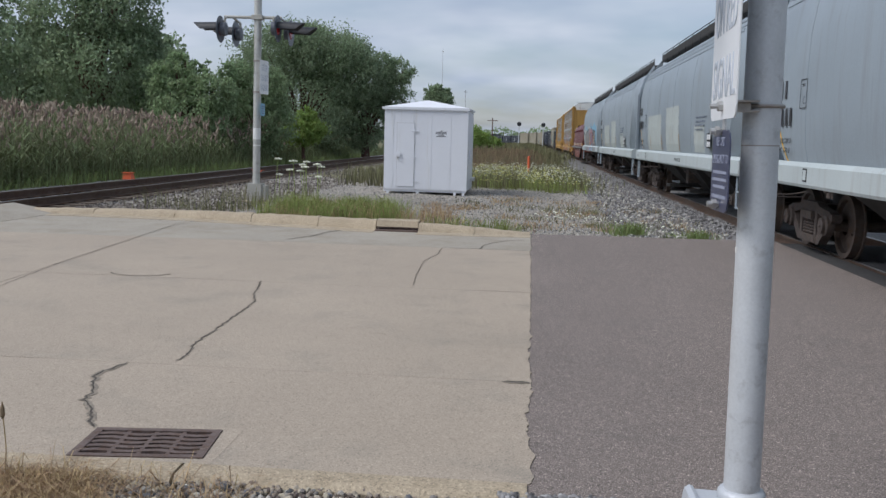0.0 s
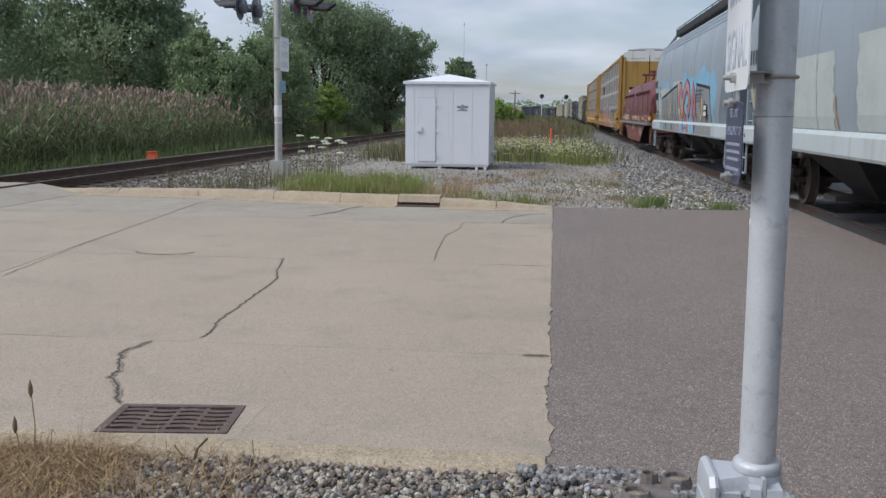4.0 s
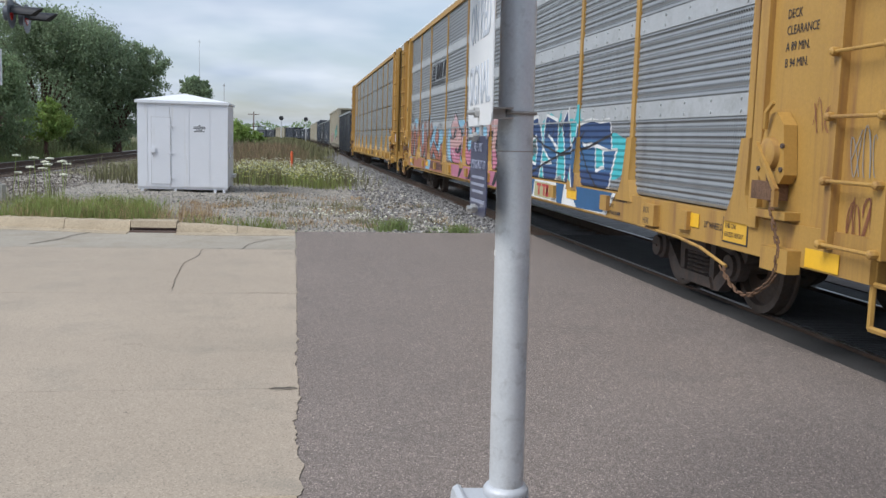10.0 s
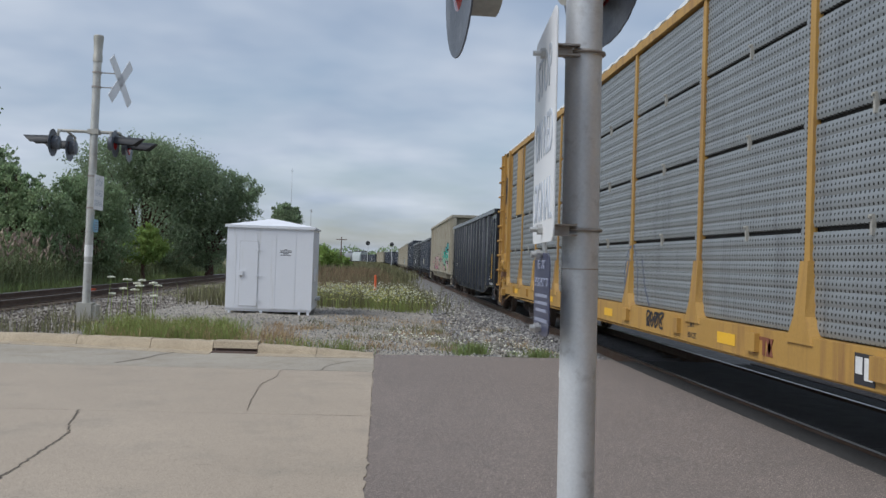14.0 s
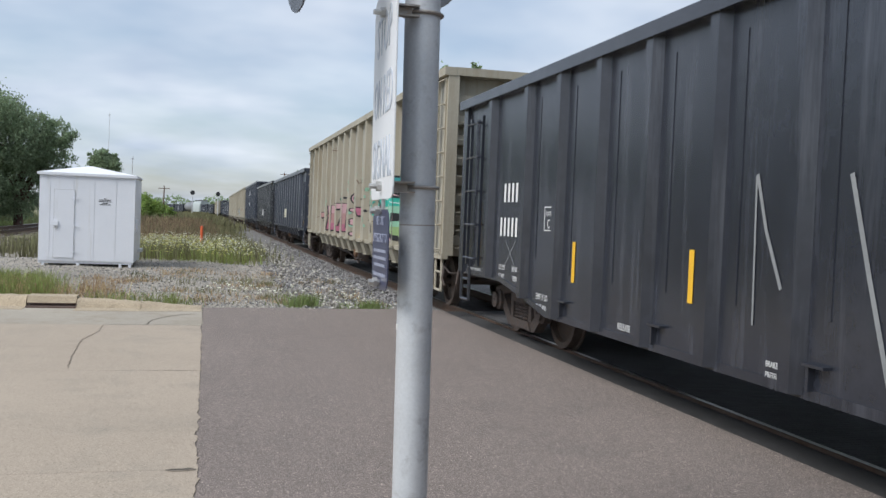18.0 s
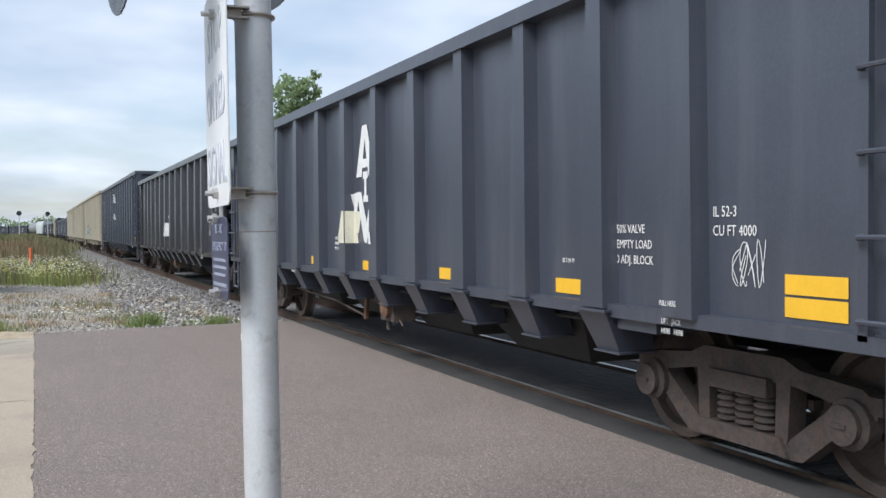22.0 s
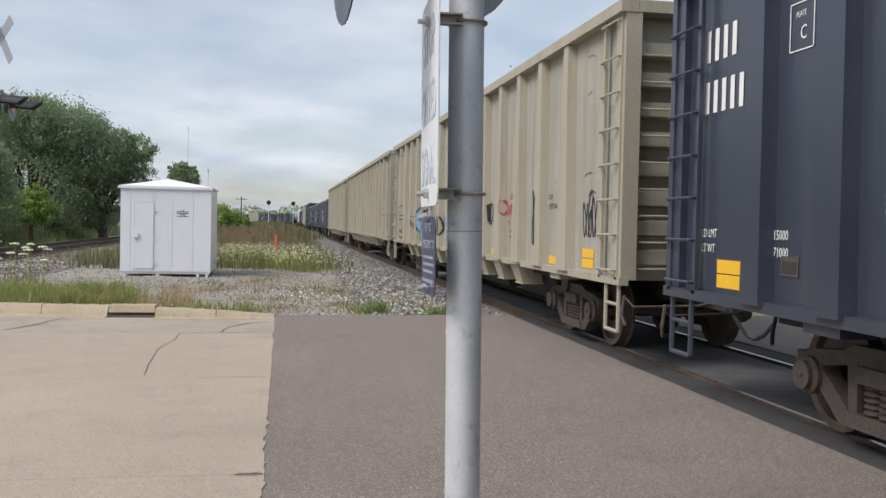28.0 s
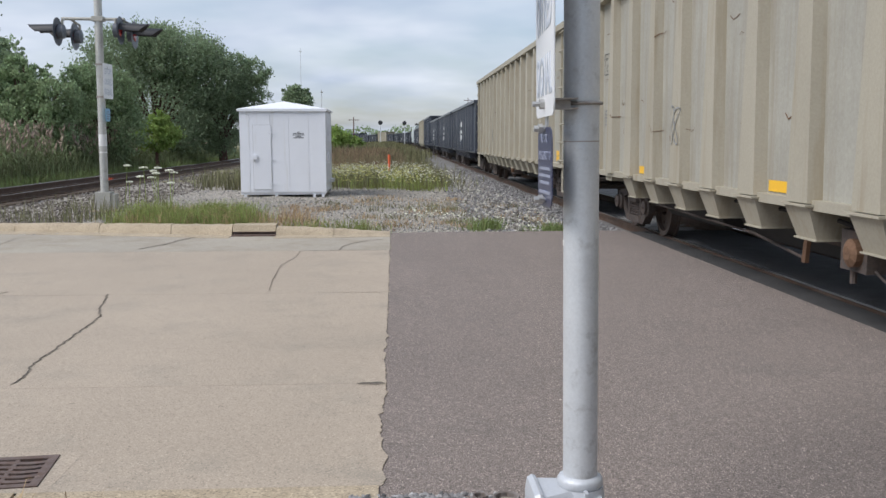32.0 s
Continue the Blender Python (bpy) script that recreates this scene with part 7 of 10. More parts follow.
def rack_profile(second, h):
    """The corrugated section of one screen panel: (depth, height) from bottom to top."""
    n = 7 if second else 12
    prof = []
    for i in range(n):
        z = h * i / n
        if second:
            prof += [(0.0, z + h / n * 0.04), (0.007, z + h / n * 0.30), (0.009, z + h / n * 0.5), (0.007, z + h / n * 0.72)]
        else:
            prof += [(0.0, z + h / n * 0.1), (0.012, z + h / n * 0.5)]
    return prof + [(0.0, h)]


def spray_rack(car, second, polys, mat, depth, name="graffiti"):
    """Paint on a rack's side that follows the corrugations, the splice bands, the posts and their feet."""
    lines, h = RACK_LINES[second], RACK_ROWS[1] - RACK_ROWS[0] - 0.004
    cuts = []
    for z0 in RACK_ROWS[:3]:
        cuts += [(z0 + z, -1.475 - d) for d, z in rack_profile(second, h)]
    spans = []
    for (za, xa), (zb, xb) in zip(cuts, cuts[1:]):
        if zb - za < 1e-4:
            continue
        near = not second and any(abs((za + zb) / 2 - z) < 0.095 for z in RACK_ROWS[1:4])
        spans.append((za, zb, -1.4965 if near else xa, -1.4965 if near else xb))
    s = Shape()
    for i, poly in enumerate(polys):
        lift = depth + 0.0001 * (i % 16)
        y0, y1 = min(p[0] for p in poly), max(p[0] for p in poly)
        for a, b in zip(lines, lines[1:]):
            if b < y0 or a > y1:
                continue
            q = clip_band(poly, a + 0.05, b - 0.05)
            for za, zb, xa, xb in spans if q else ():
                c = clip_z(q, za, zb)
                if c:
                    s.add([(xa + (xb - xa) * (z - za) / (zb - za) - lift, y, z) for y, z in c], [list(range(len(c)))])
        for a in lines:
            if y0 < a + 0.2 and y1 > a - 0.2:
                for za, zb, half, xa, xb in ((1.0, 1.2, 0.13, -1.572, -1.567), (1.2, 1.68, 0.08, -1.567, -1.537), (1.68, 4.0, 0.05, -1.509, -1.509)):
                    c = clip_band(clip_z(poly, za, zb) or [(0, 0)] * 3, a - half, a + half)
                    if c:
                        s.add([(xa + (xb - xa) * (z - za) / (zb - za) - lift, y, z) for y, z in c], [list(range(len(c)))])
    if s.f:
        tagged(part(name, s, M[mat], car, fix=False), kind="stuff")


def painted(lay, strokes, fat, fills, line, r, edge=0.09, shade=0.06, shine="p_white"):
    """Letters sprayed in fat strokes: a dark drop shade, an outline, and a blend of fills from the top down. lay(polys, paint, depth) puts it on."""
    dark, rim, fill, gleam = [], [], [], []
    for st in strokes:
        fine = [(st[0][0], st[0][1])]
        for (ya, za), (yb, zb) in zip(st, st[1:]):
            fine += [((ya + yb) / 2 + r.uniform(-0.02, 0.02), (za + zb) / 2 + r.uniform(-0.02, 0.02)), (yb, zb)]
        dark += blade(r, [(a - shade, b - shade) for a, b in fine], fat + edge)
        rim += blade(r, fine, fat + edge)
        fill += blade(r, fine, fat)
        gleam += stroke([(a + fat * 0.22, b + fat * 0.2) for a, b in fine[:3]], fat * 0.06)
    lay(dark + rim, line, 0.002)
    top, low = max(z for q in fill for _, z in q), min(z for q in fill for _, z in q)
    for k, mat in enumerate(fills):
        zb, za = top - (top - low) * k / len(fills) + 0.001, top - (top - low) * (k + 1) / len(fills)
        lay([c for c in (clip_z(q, za, zb) for q in fill) if c], mat, 0.004)
    if shine:
        lay(gleam, shine, 0.006)


def puff(y, z, w, h, r, n=11):
    """A ragged round patch of overspray."""
    return [(y + w * math.cos(k * 2 * math.pi / n) * r.uniform(0.8, 1.15), max(1.03, z + h * math.sin(k * 2 * math.pi / n) * r.uniform(0.8, 1.15))) for k in range(n)]


def autorack(label, L, screen, second):
    car = car_empty("autorack", label)
    m = M["rackyellow"]
    top = 4.88
    for w in (-1, 1):
        part("side_sill", Shape().box(min(w * 1.40, w * 1.55), max(w * 1.40, w * 1.55), 0.5, L - 0.5, 0.72, 1.03), m, car)
        part("top_rail", Shape().box(min(w * 1.42, w * 1.53), max(w * 1.42, w * 1.53), 0.3, L - 0.3, top - 0.12, top), m, car)
    part("deck", Shape().box(-1.40, 1.40, 0.3, L - 0.3, 0.9, 1.05), M["under"], car)
    # added near-black block fills the body, standing in for the dark interior
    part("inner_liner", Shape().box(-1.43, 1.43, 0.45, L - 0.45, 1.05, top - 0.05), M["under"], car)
    part("center_sill", Shape().box(-0.35, 0.35, -0.05, L + 0.05, 0.55, 0.95), M["under"], car)
    e, er = 2.2, 1.95
    lines = RACK_LINES[second]
    widths = [b - a for a, b in zip(lines, lines[1:])]
    bays = len(widths)
    rows = 4
    zs = RACK_ROWS
    gap = 0.04 if second else 0.004
    h = zs[1] - zs[0] - gap
    pts = [(-1.475 - d, z) for d, z in rack_profile(second, h)]
    panels = {}
    for b in range(bays):
        bw = widths[b]
        key = round(bw, 3)
        if key not in panels:
            pan = Shape().prism(pts + [(-1.45, h), (-1.45, 0)], "y", 0.0, bw - 0.10)
            panels[key] = pan.mesh("screen_panel", M[screen])
        pme = panels[key]
        for k in range(rows):
            y = lines[b] + 0.05
            again("screen_panel", pme, car, Matrix.Translation((0, y, zs[k])))
            again("screen_panel", pme, car, Matrix.Translation((0, y + bw - 0.10, zs[k])) @ Matrix.Rotation(math.pi, 4, "Z"))
    for b in range(bays):
        bw = widths[b]
        if second:
            # latches that hold the tiers together, and plates at the posts
            latch = Shape().box(-1.505, -1.47, bw / 2 - 0.016, bw / 2 + 0.016, -0.09, 0.07).cyl((-1.525, bw / 2, 0.05), (-1.51, bw / 2, 0.05), 0.016, 6).mesh("latch", M["castgrey"])
            ear = Shape().prism([(0.04, -0.13), (0.13, -0.06), (0.13, 0.08), (0.04, 0.15)], "x", -1.505, -1.475).mesh("corner_ear", M["screen_b"])
            for k in (1, 2, 3):
                again("latch", latch, car, Matrix.Translation((0, lines[b], zs[k])))
                again("corner_ear", ear, car, Matrix.Translation((0, lines[b], zs[k])))
            continue
        bandm = Shape().box(-1.495, -1.47, 0.0, bw - 0.14, -0.095, 0.095)
        for i in range(5):
            yy = 0.12 + (bw - 0.38) * i / 4
            for z in (-0.055, 0.055):
                bandm.cyl((-1.507, yy, z), (-1.494, yy, z), 0.015, 6)
        bme = bandm.mesh("splice_band", M["splice"])
        for k in (1, 2, 3):
            again("splice_band", bme, car, Matrix.Translation((0, lines[b] + 0.07, zs[k])))
    postm = Shape().box(-1.508, -1.44, -0.05, 0.05, 1.10, top - 0.05).loft([[(-1.57, -0.24, 0.96), (-1.44, -0.27, 0.96), (-1.44, 0.27, 0.96), (-1.57, 0.24, 0.96)], [(-1.565, -0.11, 1.2), (-1.44, -0.14, 1.2), (-1.44, 0.14, 1.2), (-1.565, 0.11, 1.2)], [(-1.535, -0.075, 1.68), (-1.44, -0.08, 1.68), (-1.44, 0.08, 1.68), (-1.535, 0.075, 1.68)]]).mesh("side_post", m)
    for b in range(bays + 1):
        again("side_post", postm, car, Matrix.Translation((0, lines[b], 0)))
        again("side_post", postm, car, Matrix.Translation((0, lines[b], 0)) @ Matrix.Rotation(math.pi, 4, "Z"))
    rf = Shape()
    arc = [(1.52, top), (1.40, top + 0.14), (1.05, top + 0.30), (0.5, top + 0.39)]
    arc = arc + [(-x, z) for x, z in arc[::-1]]
    ringsr = []
    nr = 100
    for i in range(nr + 1):
        y = 0.25 + (L - 0.5) * i / nr
        up = 0.028 if i % 2 else 0.0
        ringsr.append([(x * (1 + up * 0.3), y, z + up) for x, z in arc] + [(-1.45, y, top - 0.03), (1.45, y, top - 0.03)])
    rf.loft(ringsr)
    part("roof", rf, M["roofwhite"], car, "corrugated galvanised roof")
    for y, w in ((0.0, 1), (L, -1)):
        yi = lambda d: y + w * d
        ed = e if w > 0 else er
        for xx in (-1.51, 1.51):
            part("corner_sheet", Shape().box(xx - 0.02, xx + 0.02, min(yi(0.35), yi(ed - 0.08)), max(yi(0.35), yi(ed - 0.08)), 1.0, top), m, car)
        for d in (0.35, ed - 0.20):
            part("corner_column", Shape().box(-1.58, -1.44, min(yi(d), yi(d + 0.14)), max(yi(d), yi(d + 0.14)), 0.95, top), m, car)
        for x in (-0.735, 0.735):
            dr = part("end_door", Shape().box(x - 0.71, x + 0.71, min(yi(0.22), yi(0.30)), max(yi(0.22), yi(0.30)), 1.15, top - 0.35), m, car)
            sx = 1 if x > 0 else -1
            part("top_seal", Shape().box(x - 0.5, x + 0.5, min(yi(0.212), yi(0.302)), max(yi(0.212), yi(0.302)), top + 0.262, top + 0.30), M["black"], dr)
            part("door_cap", Shape().prism([(x - 0.71 * sx, top - 0.345), (x + 0.71 * sx, top - 0.345), (x + 0.71 * sx, top - 0.02), (x + 0.45 * sx, top + 0.26), (x - 0.71 * sx, top + 0.26)][::sx], "y", min(yi(0.215), yi(0.30)), max(yi(0.215), yi(0.30))), M["doorwhite"], dr, "white upper door panel")
            part("slot", Shape().box(x - 0.35, x + 0.35, min(yi(0.205), yi(0.225)), max(yi(0.205), yi(0.225)), 2.9, 3.1), M["pit"], dr)
            part("kick_panel", Shape().box(x - 0.28, x + 0.28, min(yi(0.20), yi(0.22)), max(yi(0.20), yi(0.22)), 1.35, 2.0), m, dr)
            rv = Shape()
            for i in range(12):
                z = 1.25 + i * 0.27
                for xx in (x - 0.62, x + 0.62):
                    rv.cyl((xx, yi(0.21), z), (xx, yi(0.225), z), 0.018, 6)
            tagged(part("rivets", rv, m, dr), kind="stuff")
        part("door_gap", Shape().box(-1.47, 1.47, min(yi(0.30), yi(0.36)), max(yi(0.30), yi(0.36)), 1.12, top + 0.1), M["pit"], car)
        for xx in (-1.40, 1.40):
            part("door_track", Shape().box(xx - 0.06, xx + 0.06, min(yi(0.16), yi(0.22)), max(yi(0.16), yi(0.22)), 1.1, top - 0.1), m, car)
        for yy in (yi(0.38), yi(0.98)):
            part("ladder_stile", Shape().box(-1.60, -1.53, yy - 0.045, yy + 0.045, 0.9, top), m, car)
        rung = Shape().cyl((-1.63, yi(0.38), 0), (-1.63, yi(0.98), 0), 0.014, 8)
        for d in (0.38, 0.98):
            rung.lathe([(0.012, -1.665), (0.03, -1.655), (0.034, -1.63), (0.03, -1.60)], (0, yi(d), 0), "x", 8)
        rung = rung.mesh("rung", m)
        for i in range(9):
            again("rung", rung, car, Matrix.Translation((0, 0, 0.935 + i * 0.447)))
        part("end_sill", Shape().box(-1.5, 1.5, min(yi(0.0), yi(0.35)), max(yi(0.0), yi(0.35)), 0.86, 1.12), m, car)
        # hand brake: ribbed housing on a bracket, ratchet lever, chain down to the box on the sill and on to the truck
        bell = part("hand_brake", Shape().loft([[(x, yi(a), z) for a, z in ((1.50, 1.40), (1.55, 1.78), (1.66, 1.88), (1.78, 1.86), (1.86, 1.66), (1.90, 1.42), (1.84, 1.34), (1.56, 1.33))] for x in (-1.535, -1.645)]), m, car)
        part("brake_cover", Shape().lathe([(0.13, -1.64), (0.12, -1.69), (0.07, -1.71), (0.0, -1.71)], (0, yi(1.70), 1.56), "x", 14), m, bell, smooth=True)
        part("brake_lever", Shape().hexa([(-1.73, yi(1.80), 1.60), (-1.73, yi(1.48), 1.26), (-1.70, yi(1.48), 1.26), (-1.70, yi(1.80), 1.60), (-1.73, yi(1.80), 1.65), (-1.73, yi(1.46), 1.30), (-1.70, yi(1.46), 1.30), (-1.70, yi(1.80), 1.65)]).box(-1.735, -1.695, min(yi(1.46), yi(1.50)), max(yi(1.46), yi(1.50)), 1.16, 1.28), m, bell)
        part("release_handle", Shape().tube([(-1.68, yi(1.76), 1.75), (-1.70, yi(1.72), 1.88), (-1.68, yi(1.66), 1.95)], 0.022, 6), m, bell)
        part("gear_case", Shape().box(-1.68, -1.54, min(yi(1.60), yi(1.92)), max(yi(1.60), yi(1.92)), 1.20, 1.345), M["rust"], bell)
        for d in (1.54, 1.88):
            for z in (1.44, 1.62):
                part("bolt", Shape().cyl((-1.66, yi(d), z), (-1.64, yi(d), z), 0.02, 6), M["truck"], bell)
        part("brake_shelf", Shape().box(-1.66, -1.53, min(yi(1.42), yi(1.98)), max(yi(1.42), yi(1.98)), 1.06, 1.12), m, car)
        part("chain_box", Shape().box(-1.66, -1.55, min(yi(1.34), yi(1.74)), max(yi(1.34), yi(1.74)), 0.66, 0.84), m, car)
        path = [(1.72, 1.39), (1.65, 1.20), (1.55, 0.98), (1.47, 0.84), (1.50, 0.64), (1.58, 0.56), (1.70, 0.49), (1.82, 0.43), (1.95, 0.40), (2.08, 0.41), (2.20, 0.45), (2.30, 0.51), (2.38, 0.58), (2.9, 0.68), (3.4, 0.72)]
        chain = Shape()
        for (ya, za), (yb, zb) in zip(path[:12], path[1:13]):
            n = max(2, int(math.hypot(yb - ya, zb - za) / 0.05))
            for q in range(n):
                a0, a1 = (ya + (yb - ya) * q / n, za + (zb - za) * q / n), (ya + (yb - ya) * (q + 1.15) / n, za + (zb - za) * (q + 1.15) / n)
                gap = 0.016
                for sgn in (-1, 1):
                    if q % 2:
                        chain.cyl((-1.66 + sgn * gap, yi(a0[0]), a0[1]), (-1.66 + sgn * gap, yi(a1[0]), a1[1]), 0.008, 5)
                    else:
                        chain.cyl((-1.66, yi(a0[0]) + sgn * gap * 0.7, a0[1] + sgn * gap * 0.7), (-1.66, yi(a1[0]) + sgn * gap * 0.7, a1[1] + sgn * gap * 0.7), 0.008, 5)
        tagged(part("brake_chain", chain, M["rust"], car), kind="stuff")
        part("brake_rod", Shape().tube([(-1.62, yi(a), z) for a, z in path[12:]] + [(-1.5, yi(5.2), 0.72)], 0.016, 6), m, car)
    part("brake_pipe", Shape().tube([(-1.5, 3.2, 0.72), (-1.5, L - 3.2, 0.66)], 0.02, 6), m, car)
    for i in range(10):
        y = 3.4 + (L - 6.8) * i / 9
        part("jack_bracket", Shape().box(-1.6, -1.54, y - 0.12, y + 0.12, 0.8, 0.98), m, car)
    for y in (4.15, L - 3.75):
        truck(car, y)
    end_gear(car, L, m)
    part("jack_box", Shape().box(-1.62, -1.55, 4.05, 4.40, 0.76, 0.98), m, car)
    return car


def autorack_a(L):
    car = autorack("ochre autorack with galvanised perforated side screens and graffiti", L, "screen", False)
    r = random.Random(21)
    lay = lambda polys, mat, depth: spray_rack(car, False, polys, mat, depth)
    # turquoise piece with navy letters
    lay([puff(9.6, 1.45, 0.6, 0.42, r), puff(8.6, 1.5, 0.75, 0.5, r), puff(7.5, 1.5, 0.7, 0.5, r), puff(6.5, 1.45, 0.7, 0.42, r), puff(5.75, 1.45, 0.55, 0.32, r), puff(9.0, 1.2, 1.0, 0.2, r), puff(6.6, 1.2, 0.9, 0.2, r)]
        + [[(7.32, 1.9), (7.05, 1.9), (7.1, 2.12), (7.2, 2.12)], [(8.1, 1.9), (7.95, 1.9), (7.98, 2.1)], [(8.75, 1.9), (8.6, 1.9), (8.7, 2.06)], [(10.3, 1.5), (10.05, 1.7), (10.05, 1.2), (10.25, 1.2)]], "p_aqua", 0.0)
    painted(lay, [[(9.85, 1.78), (9.3, 1.85), (9.12, 1.5), (9.25, 1.12), (9.7, 1.12)], [(8.25, 1.75), (8.7, 1.86), (8.8, 1.6), (8.35, 1.42), (8.25, 1.18), (8.75, 1.08)], [(7.75, 1.85), (7.62, 1.45), (7.55, 1.1)],
                  [(5.95, 1.70), (6.6, 1.75), (7.05, 1.72), (7.1, 1.35), (6.95, 1.1)], [(7.0, 1.42), (6.5, 1.36)], [(6.9, 1.12), (6.3, 1.1), (5.95, 1.18), (5.9, 1.42)]], 0.27, ["p_navy", "p_deep", "p_navy"], "p_white", r, 0.09, 0.0, None)
    lay([q for l_ in ([(9.9, 1.80), (8.9, 1.55), (7.9, 1.42), (6.7, 1.55), (5.8, 1.72)], [(9.7, 1.08), (8.9, 1.26), (8.0, 1.42), (7.2, 1.6), (6.9, 1.75)], [(7.1, 1.6), (6.7, 1.25), (6.3, 1.04)]) for q in stroke(l_, 0.035)], "p_black", 0.007)
    lay([q for y in (8.75, 8.45, 8.1, 7.85, 7.62) for q in stroke([(y + 0.09 * math.cos(k * 0.7), 1.80 + 0.09 * math.sin(k * 0.7)) for k in range(8)], 0.028)], "p_black", 0.008)
    # pink piece over light blue
    lay([puff(15.95, 1.85, 0.6, 0.25, r), puff(14.4, 1.75, 0.8, 0.35, r), puff(17.6, 1.5, 0.45, 0.4, r), puff(11.3, 1.55, 0.45, 0.42, r), puff(13.2, 1.9, 0.5, 0.3, r), puff(17.0, 1.2, 0.7, 0.18, r), puff(15.2, 1.3, 0.5, 0.3, r)], "p_sky", 0.0)
    painted(lay, [[(17.3, 1.78), (16.95, 2.08), (16.5, 1.86), (16.75, 1.55), (17.45, 1.42)], [(16.6, 1.5), (16.2, 1.68)], [(17.2, 1.28), (16.7, 1.15), (16.3, 1.1)],
                  [(15.55, 1.85), (15.5, 1.35), (15.1, 1.16), (14.7, 1.35), (14.62, 1.95), (14.55, 2.1)], [(15.0, 2.14), (14.5, 2.16), (14.0, 2.17)], [(14.75, 2.32), (14.0, 2.34)],
                  [(14.35, 1.2), (13.95, 1.62), (13.5, 1.3), (13.15, 1.1)], [(13.05, 2.0), (13.0, 1.5), (13.0, 1.12)], [(13.1, 1.85), (12.75, 1.98)],
                  [(12.1, 1.95), (11.78, 2.16), (11.6, 1.98)], [(12.4, 1.95), (12.55, 1.5), (12.4, 1.15)], [(11.6, 1.78), (12.0, 1.55), (11.5, 1.42), (11.15, 1.3)], [(12.1, 1.3), (11.7, 1.12), (11.35, 1.12)]], 0.29, ["p_blush", "p_rose", "p_pink"], "p_black", r, 0.085, 0.07)
    # brick-coloured piece with rounded letters
    lay([puff(24.6, 1.5, 0.8, 0.45, r), puff(22.6, 1.6, 0.9, 0.45, r), puff(20.2, 1.5, 0.9, 0.45, r), puff(19.3, 1.55, 0.5, 0.35, r), puff(25.2, 1.35, 0.35, 0.35, r), puff(21.3, 2.15, 0.3, 0.2, r), puff(24.2, 2.1, 0.4, 0.15, r), puff(19.2, 1.75, 0.45, 0.12, r)], "p_sky", 0.0)
    painted(lay, [[(25.3, 1.25), (25.15, 1.6), (25.28, 1.8)], [(24.95, 1.15), (24.7, 1.65), (24.35, 2.02), (24.2, 1.5), (24.1, 1.15)], [(23.85, 1.15), (23.7, 1.75), (23.35, 2.05), (23.25, 1.5)],
                  [(22.95, 2.0), (22.9, 1.5), (22.6, 1.16), (22.25, 1.4), (22.2, 1.95), (21.95, 2.05), (21.9, 1.5), (21.75, 1.15)], [(21.35, 2.12), (21.3, 1.6), (21.25, 1.15)], [(20.7, 1.95), (21.0, 1.75)],
                  [(20.75, 1.2), (20.4, 1.42), (19.95, 1.25), (19.6, 1.1)], [(19.95, 1.62), (19.75, 1.8), (19.6, 1.72), (19.75, 1.58)], [(19.25, 1.1), (19.05, 1.35), (18.7, 1.36), (18.5, 1.1)]], 0.24, ["p_clay", "p_salmon", "p_brick"], "p_black", r, 0.075, 0.05)
    lay([q for l_ in ([(19.45, 2.0), (19.38, 1.78)], [(19.3, 2.04), (19.42, 1.9), (19.25, 1.8)], [(19.22, 2.08), (19.12, 1.98), (19.02, 2.1)], [(19.12, 1.98), (19.08, 1.84)], [(18.86, 2.0), (18.98, 1.95), (18.85, 1.86), (19.0, 1.76)]) for q in stroke(l_, 0.035)], "p_black", 0.007)
    lay([q for l_ in ([(25.28, 2.12), (25.18, 2.4), (25.08, 2.12)], [(24.9, 2.36), (25.02, 2.26), (24.9, 2.16)], [(24.8, 2.38), (24.74, 2.16)]) for q in stroke(l_, 0.035)], "p_black", 0.007)
    sill = [(0.5, L - 0.5, -1.553)]
    spray(car, sill, [[(11.3, 0.74), (16.9, 0.74), (17.0, 1.02), (11.2, 1.02)]], "p_pink", 0.0)
    spray(car, sill, [[(11.6 + 1.25 * k, 1.02), (12.0 + 1.25 * k, 1.02), (12.3 + 1.25 * k, 0.75), (12.1 + 1.25 * k, 0.75)] for k in range(4)], "p_black", 0.002)
    spray(car, sill, [[(5.7, 0.74), (9.9, 0.74), (10.2, 1.02), (5.4, 1.02)]], "p_white", 0.0)
    spray(car, sill, [[(5.85, 0.76), (6.9, 0.74), (7.3, 1.02), (5.5, 1.02)], [(7.6, 0.74), (7.85, 0.74), (7.9, 1.02), (7.5, 1.02)], [(9.2, 0.78), (9.7, 0.74), (9.9, 1.02), (9.1, 1.02)]], "p_deep", 0.002)
    spray(car, sill, [[(8.2, 0.76), (9.1, 0.76), (9.1, 0.99), (8.2, 0.99)]], "p_khaki", 0.002)
    spray(car, sill, [[(18.3, 0.74), (25.3, 0.74), (25.2, 1.02), (18.5, 1.02)]], "p_salmon", 0.0)
    spray(car, sill, [[(20.6, 0.75), (21.4, 0.75), (21.1, 1.02), (20.4, 1.02)], [(24.3, 0.75), (24.7, 0.75), (24.9, 1.02), (24.4, 1.02)]], "p_sky", 0.002)
    say(car, "L-89-4|BSH 22A", 0.11, 11.15, 0.90, "ink", -1.554)
    for k, (a, b, c) in enumerate(((0.0, 0.25, 0.07), (0.29, 0.54, 0.07))):
        part("mark_bar", Shape().box(-1.557, -1.553, 8.95 - b, 8.95 - a, 0.93, 0.97).box(-1.557, -1.553, 8.95 - (a + b) / 2 - 0.04, 8.95 - (a + b) / 2 + 0.04, 0.79, 0.931), M["p_red"], car)
